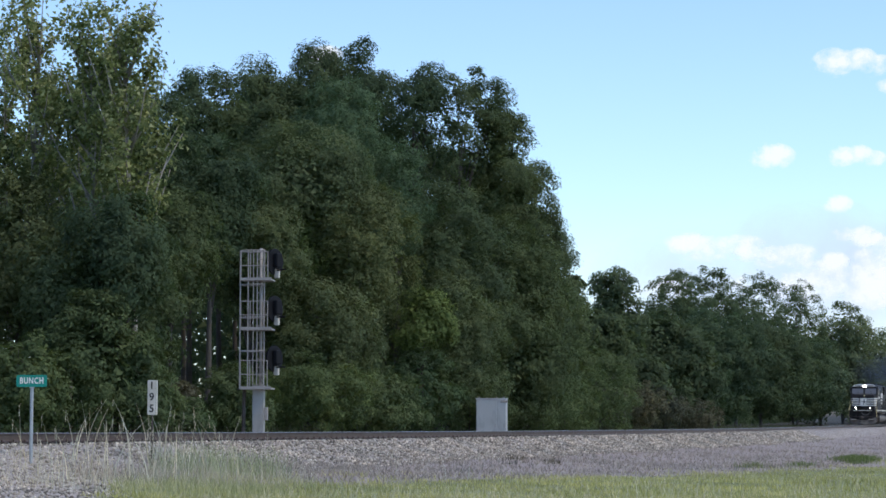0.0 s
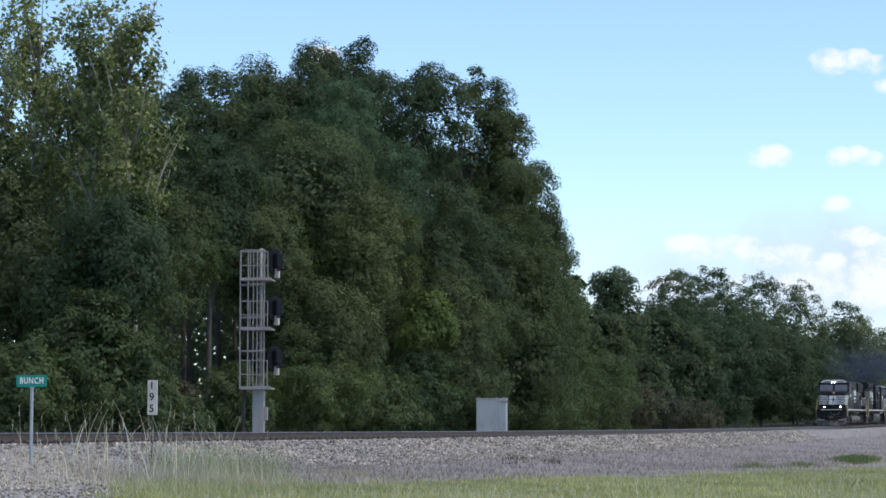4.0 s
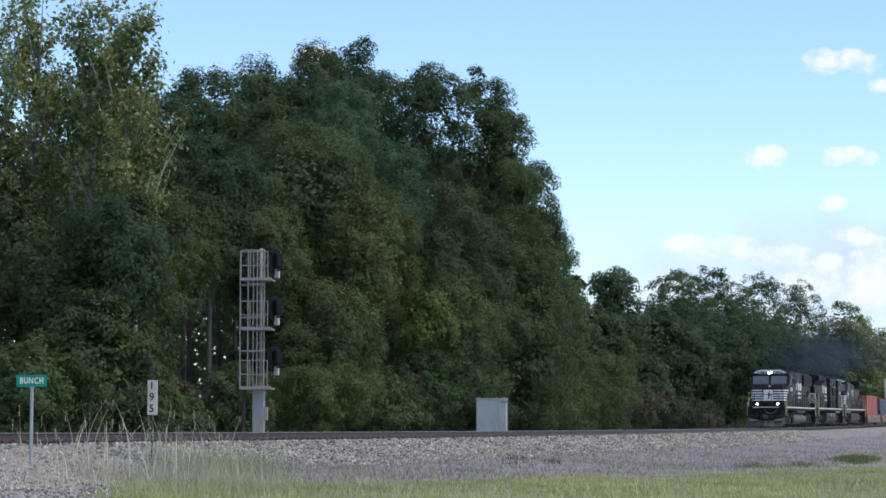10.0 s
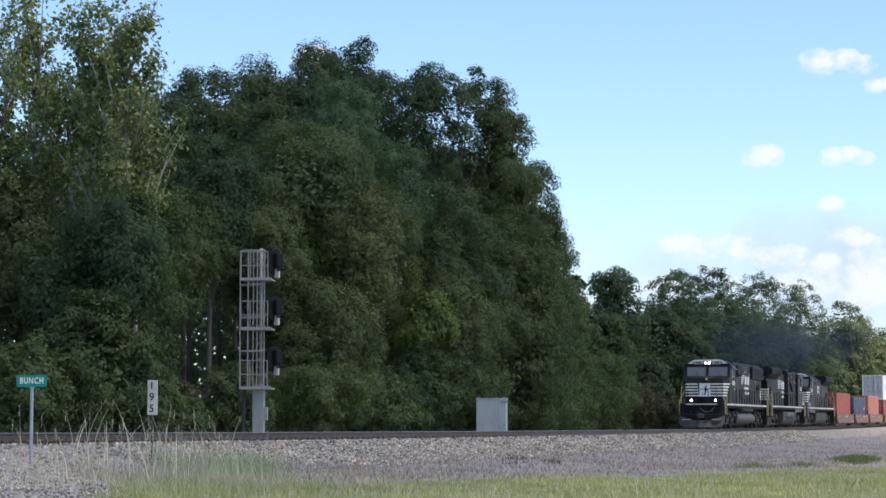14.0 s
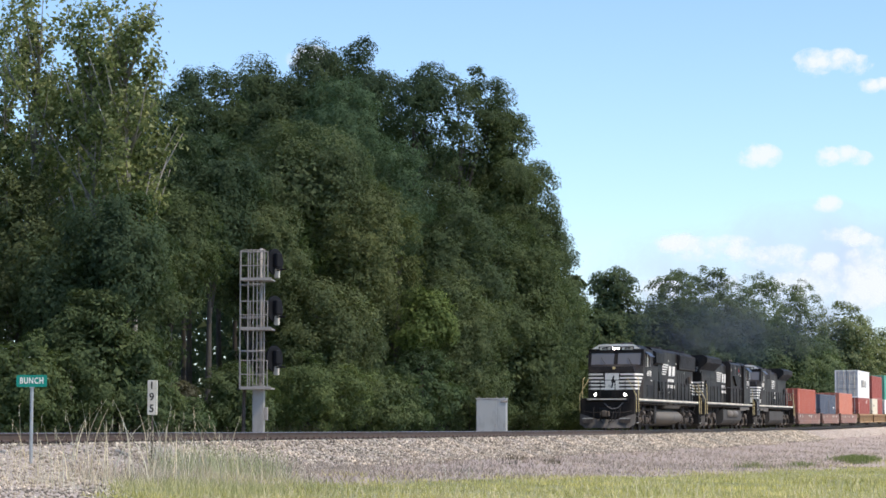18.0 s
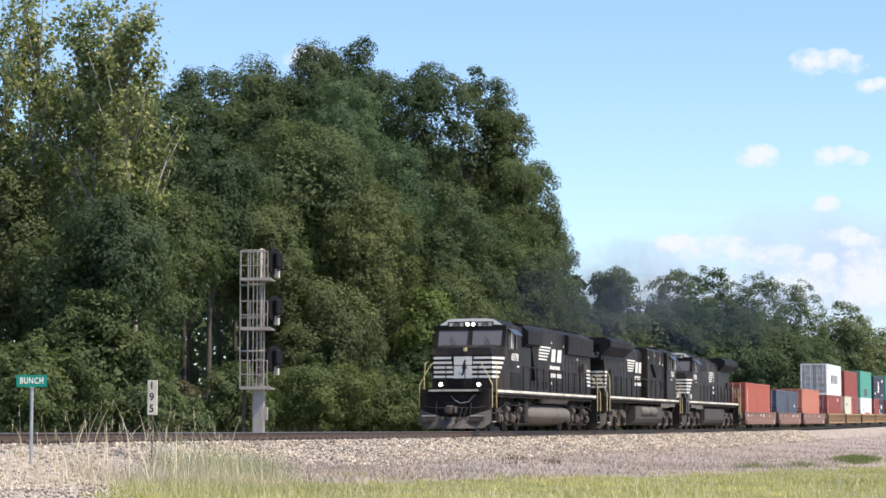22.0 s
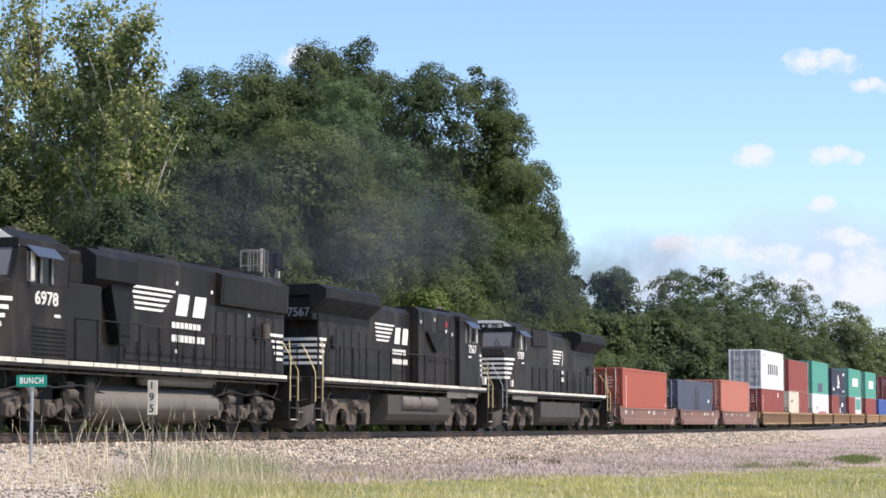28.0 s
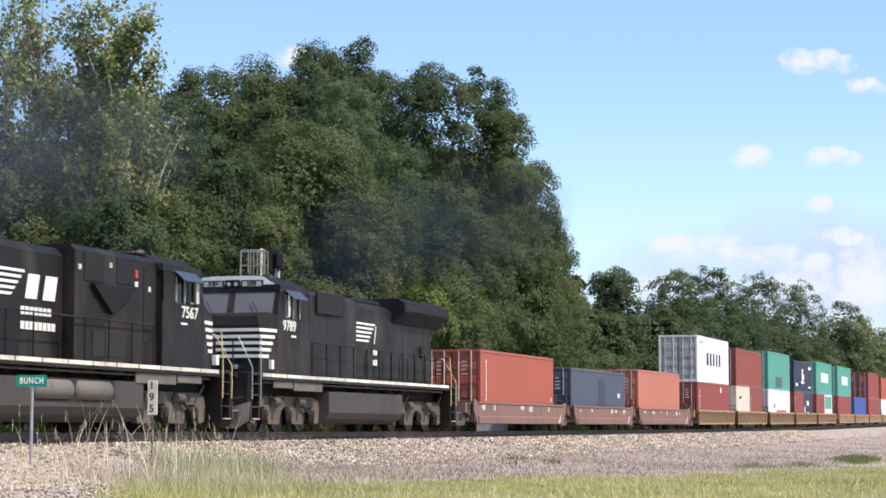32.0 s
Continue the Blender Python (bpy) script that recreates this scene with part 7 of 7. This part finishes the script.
M_CLOUD = soft_material("cloud", (0.93, 0.965, 1.0), 0.95, 0.036, 0.92, 2.8)
M_VEIL = soft_material("cloud_veil", (0.62, 0.69, 0.90), 0.80, 0.009, 0.90, 0.9)
# added sun cloud: dims the sun, and glows in place of scattered sunlight
M_SUN_DIMMER = soft_material("unseen_sun_dimmer", (0.96, 0.975, 1.0), 0.77, 0.01, 1.5, 0.12)
M_SMOKE = soft_material("exhaust_smoke", (0.078, 0.090, 0.122), 0.34, 0.35, 0, 1.3)


def puff(name, w, h, swell, seed, material, blobs):
    """A billowing shell: a lumpy dome whose density falls off towards an uneven rim."""
    rng = np.random.default_rng(seed)
    nx, nz = 44, 26
    a, b = np.meshgrid(np.linspace(-1, 1, nx), np.linspace(-1, 1, nz), indexing="ij")
    dens = np.zeros_like(a)
    for bx, bz, br, k in blobs:
        dens = np.maximum(dens, k * np.clip(1 - ((a - bx) ** 2 + ((b - bz) * h / w * 1.6) ** 2) / br ** 2, 0, 1))
    dens *= np.clip((1 - np.maximum(np.abs(a), np.abs(b)) ** 4) * 1.6, 0, 1)
    bulge = np.sqrt(dens) * swell * (1 + 0.25 * np.sin(a * 9 + seed) * np.sin(b * 7))
    v = np.stack([a * w, -bulge, b * h], -1).reshape(-1, 3)
    i, j = np.meshgrid(np.arange(nx - 1), np.arange(nz - 1), indexing="ij")
    q = (i * nz + j).ravel()
    f = np.stack([q, q + 1, q + nz + 1, q + nz], -1)
    flat = dens.ravel()
    f = f[(flat[f] > 0.002).any(axis=1)]
    used = np.unique(f)
    back = np.full(len(v), -1)
    back[used] = np.arange(len(used))
    me = raw_mesh(name, v[used], back[f], material)
    att = me.attributes.new("thickness", "FLOAT", "POINT")
    att.data.foreach_set("value", flat[used].astype(np.float32))
    me.polygons.foreach_set("use_smooth", [True] * len(me.polygons))
    return me


DRIFTING = []


def cloud(x, z, w, h, drift, seed, blobs, thick=1.0, material=None, label="small white fair-weather cloud in the blue sky", away=3000):
    """A small fair-weather cloud three kilometres away, drifting left."""
    ob = tagged(new("cloud", puff("cloud", w, h, w * 0.35, seed, material or M_CLOUD, [(p, q, r, k * thick) for p, q, r, k in blobs])),
                label, "cloud", "clouds")
    ob.matrix_basis = pose(x, away, z)
    DRIFTING.append((ob, [(t, pose(x - drift * t / 32, away, z)) for t in (0.0, 8.0, 16.0, 24.0, 32.0)]))


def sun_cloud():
    """Unseen cloud added to dim the sun at first; it drifts off, its trailing edge thinning out."""
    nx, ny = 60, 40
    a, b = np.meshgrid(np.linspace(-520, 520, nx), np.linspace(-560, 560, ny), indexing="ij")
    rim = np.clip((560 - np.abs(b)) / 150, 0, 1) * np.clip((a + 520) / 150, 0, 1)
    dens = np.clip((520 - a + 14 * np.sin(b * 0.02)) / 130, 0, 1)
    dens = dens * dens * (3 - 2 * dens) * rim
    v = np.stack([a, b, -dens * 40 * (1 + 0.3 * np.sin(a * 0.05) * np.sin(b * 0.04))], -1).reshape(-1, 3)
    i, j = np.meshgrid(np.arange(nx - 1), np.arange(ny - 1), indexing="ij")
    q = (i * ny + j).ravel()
    me = raw_mesh("cloud", v, np.stack([q, q + 1, q + ny + 1, q + ny], -1), M_SUN_DIMMER)
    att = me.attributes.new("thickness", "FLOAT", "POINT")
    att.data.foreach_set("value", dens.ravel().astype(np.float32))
    ob = tagged(new("cloud", me), "unseen broad thin white cloud, added to dim the sun at first", "cloud", "clouds")
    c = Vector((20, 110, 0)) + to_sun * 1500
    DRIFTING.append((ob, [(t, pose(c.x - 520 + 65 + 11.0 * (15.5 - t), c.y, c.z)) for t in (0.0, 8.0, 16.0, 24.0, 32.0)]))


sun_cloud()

BROAD = [(-0.45, -0.1, 0.5, 0.8), (0.0, 0.0, 0.6, 0.9), (0.45, 0.05, 0.55, 0.9)]
CLUMP = [(-0.35, 0.0, 0.5, 1.0), (0.1, 0.1, 0.45, 0.8), (0.5, -0.15, 0.4, 0.55)]
TAIL = [(-0.62, 0.2, 0.3, 1.0), (-0.2, -0.1, 0.5, 0.65), (0.35, -0.2, 0.55, 0.6)]
ROUND = [(0.0, 0.0, 0.75, 1.0), (-0.4, -0.2, 0.4, 0.7)]
FLAT = [(-0.4, 0.05, 0.5, 0.7), (0.25, 0.0, 0.6, 0.85), (0.7, -0.1, 0.3, 0.5)]
cloud(576, 513, 72, 34, 50, 1, CLUMP)
cloud(463, 380, 46, 24, 32, 2, ROUND)
cloud(577, 380, 54, 26, 34, 3, CLUMP)
cloud(553, 313, 32, 18, 26, 4, ROUND)
cloud(384, 250, 86, 22, 25, 5, TAIL)
cloud(570, 200, 110, 42, 20, 6, FLAT)
cloud(576, 270, 40, 16, 30, 7, FLAT, 0.8)
cloud(640, 480, 40, 30, 45, 8, CLUMP)
cloud(-170, 520, 46, 20, 34, 9, ROUND)
cloud(470, 195, 90, 24, 20, 10, FLAT, 0.55)
cloud(300, 195, 60, 20, 20, 11, FLAT, 0.6)
cloud(640, 235, 80, 40, 22, 12, FLAT)
cloud(345, 258, 36, 20, 24, 15, ROUND)
cloud(470, 240, 70, 20, 22, 16, TAIL)
cloud(610, 190, 70, 36, 22, 17, ROUND, 1.3)
cloud(545, 232, 34, 16, 24, 19, ROUND, 1.2)
cloud(600, 262, 38, 15, 26, 20, CLUMP, 1.1)
cloud(570, 205, 430, 175, 20, 18, BROAD, 1.0, M_VEIL, "thin lavender-grey cloud veil low in the sky", 3300)


def exhaust(a, seed, lift, reach):
    """Thin exhaust trailing from one stack, in rigid puffs of every bearing that go with the train."""
    s = thing("exhaust_smoke", "thin dark diesel exhaust smoke over the locomotive", "smoke", "exhaust smoke", place_at(a))
    rng = random.Random(seed)
    n = reach
    for k in range(n):
        t = (k + 0.5) / n
        back = -0.6 + t * (4.0 + 5.0 * reach)
        size = 2.6 + 2.6 * t * reach / 2
        blobs = [(rng.uniform(-0.45, 0.45), rng.uniform(-0.3, 0.3), rng.uniform(0.45, 0.7), 0.9 - 0.25 * t) for j in range(5)]
        p = part("puff", puff("puff", size * 1.5, size * 0.8, 0.3, seed + k, M_SMOKE, blobs), M_SMOKE, s)
        p.matrix_basis = pose(-back, rng.uniform(-0.5, 0.5), 5.3 + lift * (0.3 + 2.2 * t ** 0.8) + rng.uniform(-0.25, 0.25), rng.uniform(-12, 12), 0, -HEADING + rng.uniform(-40, 40))
    MOVING.append((s, a))


exhaust(14.1, 51, 0.6, 2)
exhaust(30.5, 61, 1.0, 1)
exhaust(57.3, 71, 1.4, 2)


# ---- what moves ----
def motions():
    times = [0.5 * k for k in range(65)]
    for ob, a in MOVING:
        walk(ob, [(t, train_pose(front_u(t) + a)) for t in times])
    steps = [k / 15 for k in range(481)]
    for ax, r in SPINNING:
        base = ax.matrix_basis.translation.copy()
        walk(ax, [(t, Matrix.Translation(base) @ Matrix.Rotation((front_u(0.0) - front_u(t)) / r, 4, "Y")) for t in steps])
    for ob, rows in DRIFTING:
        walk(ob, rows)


motions()
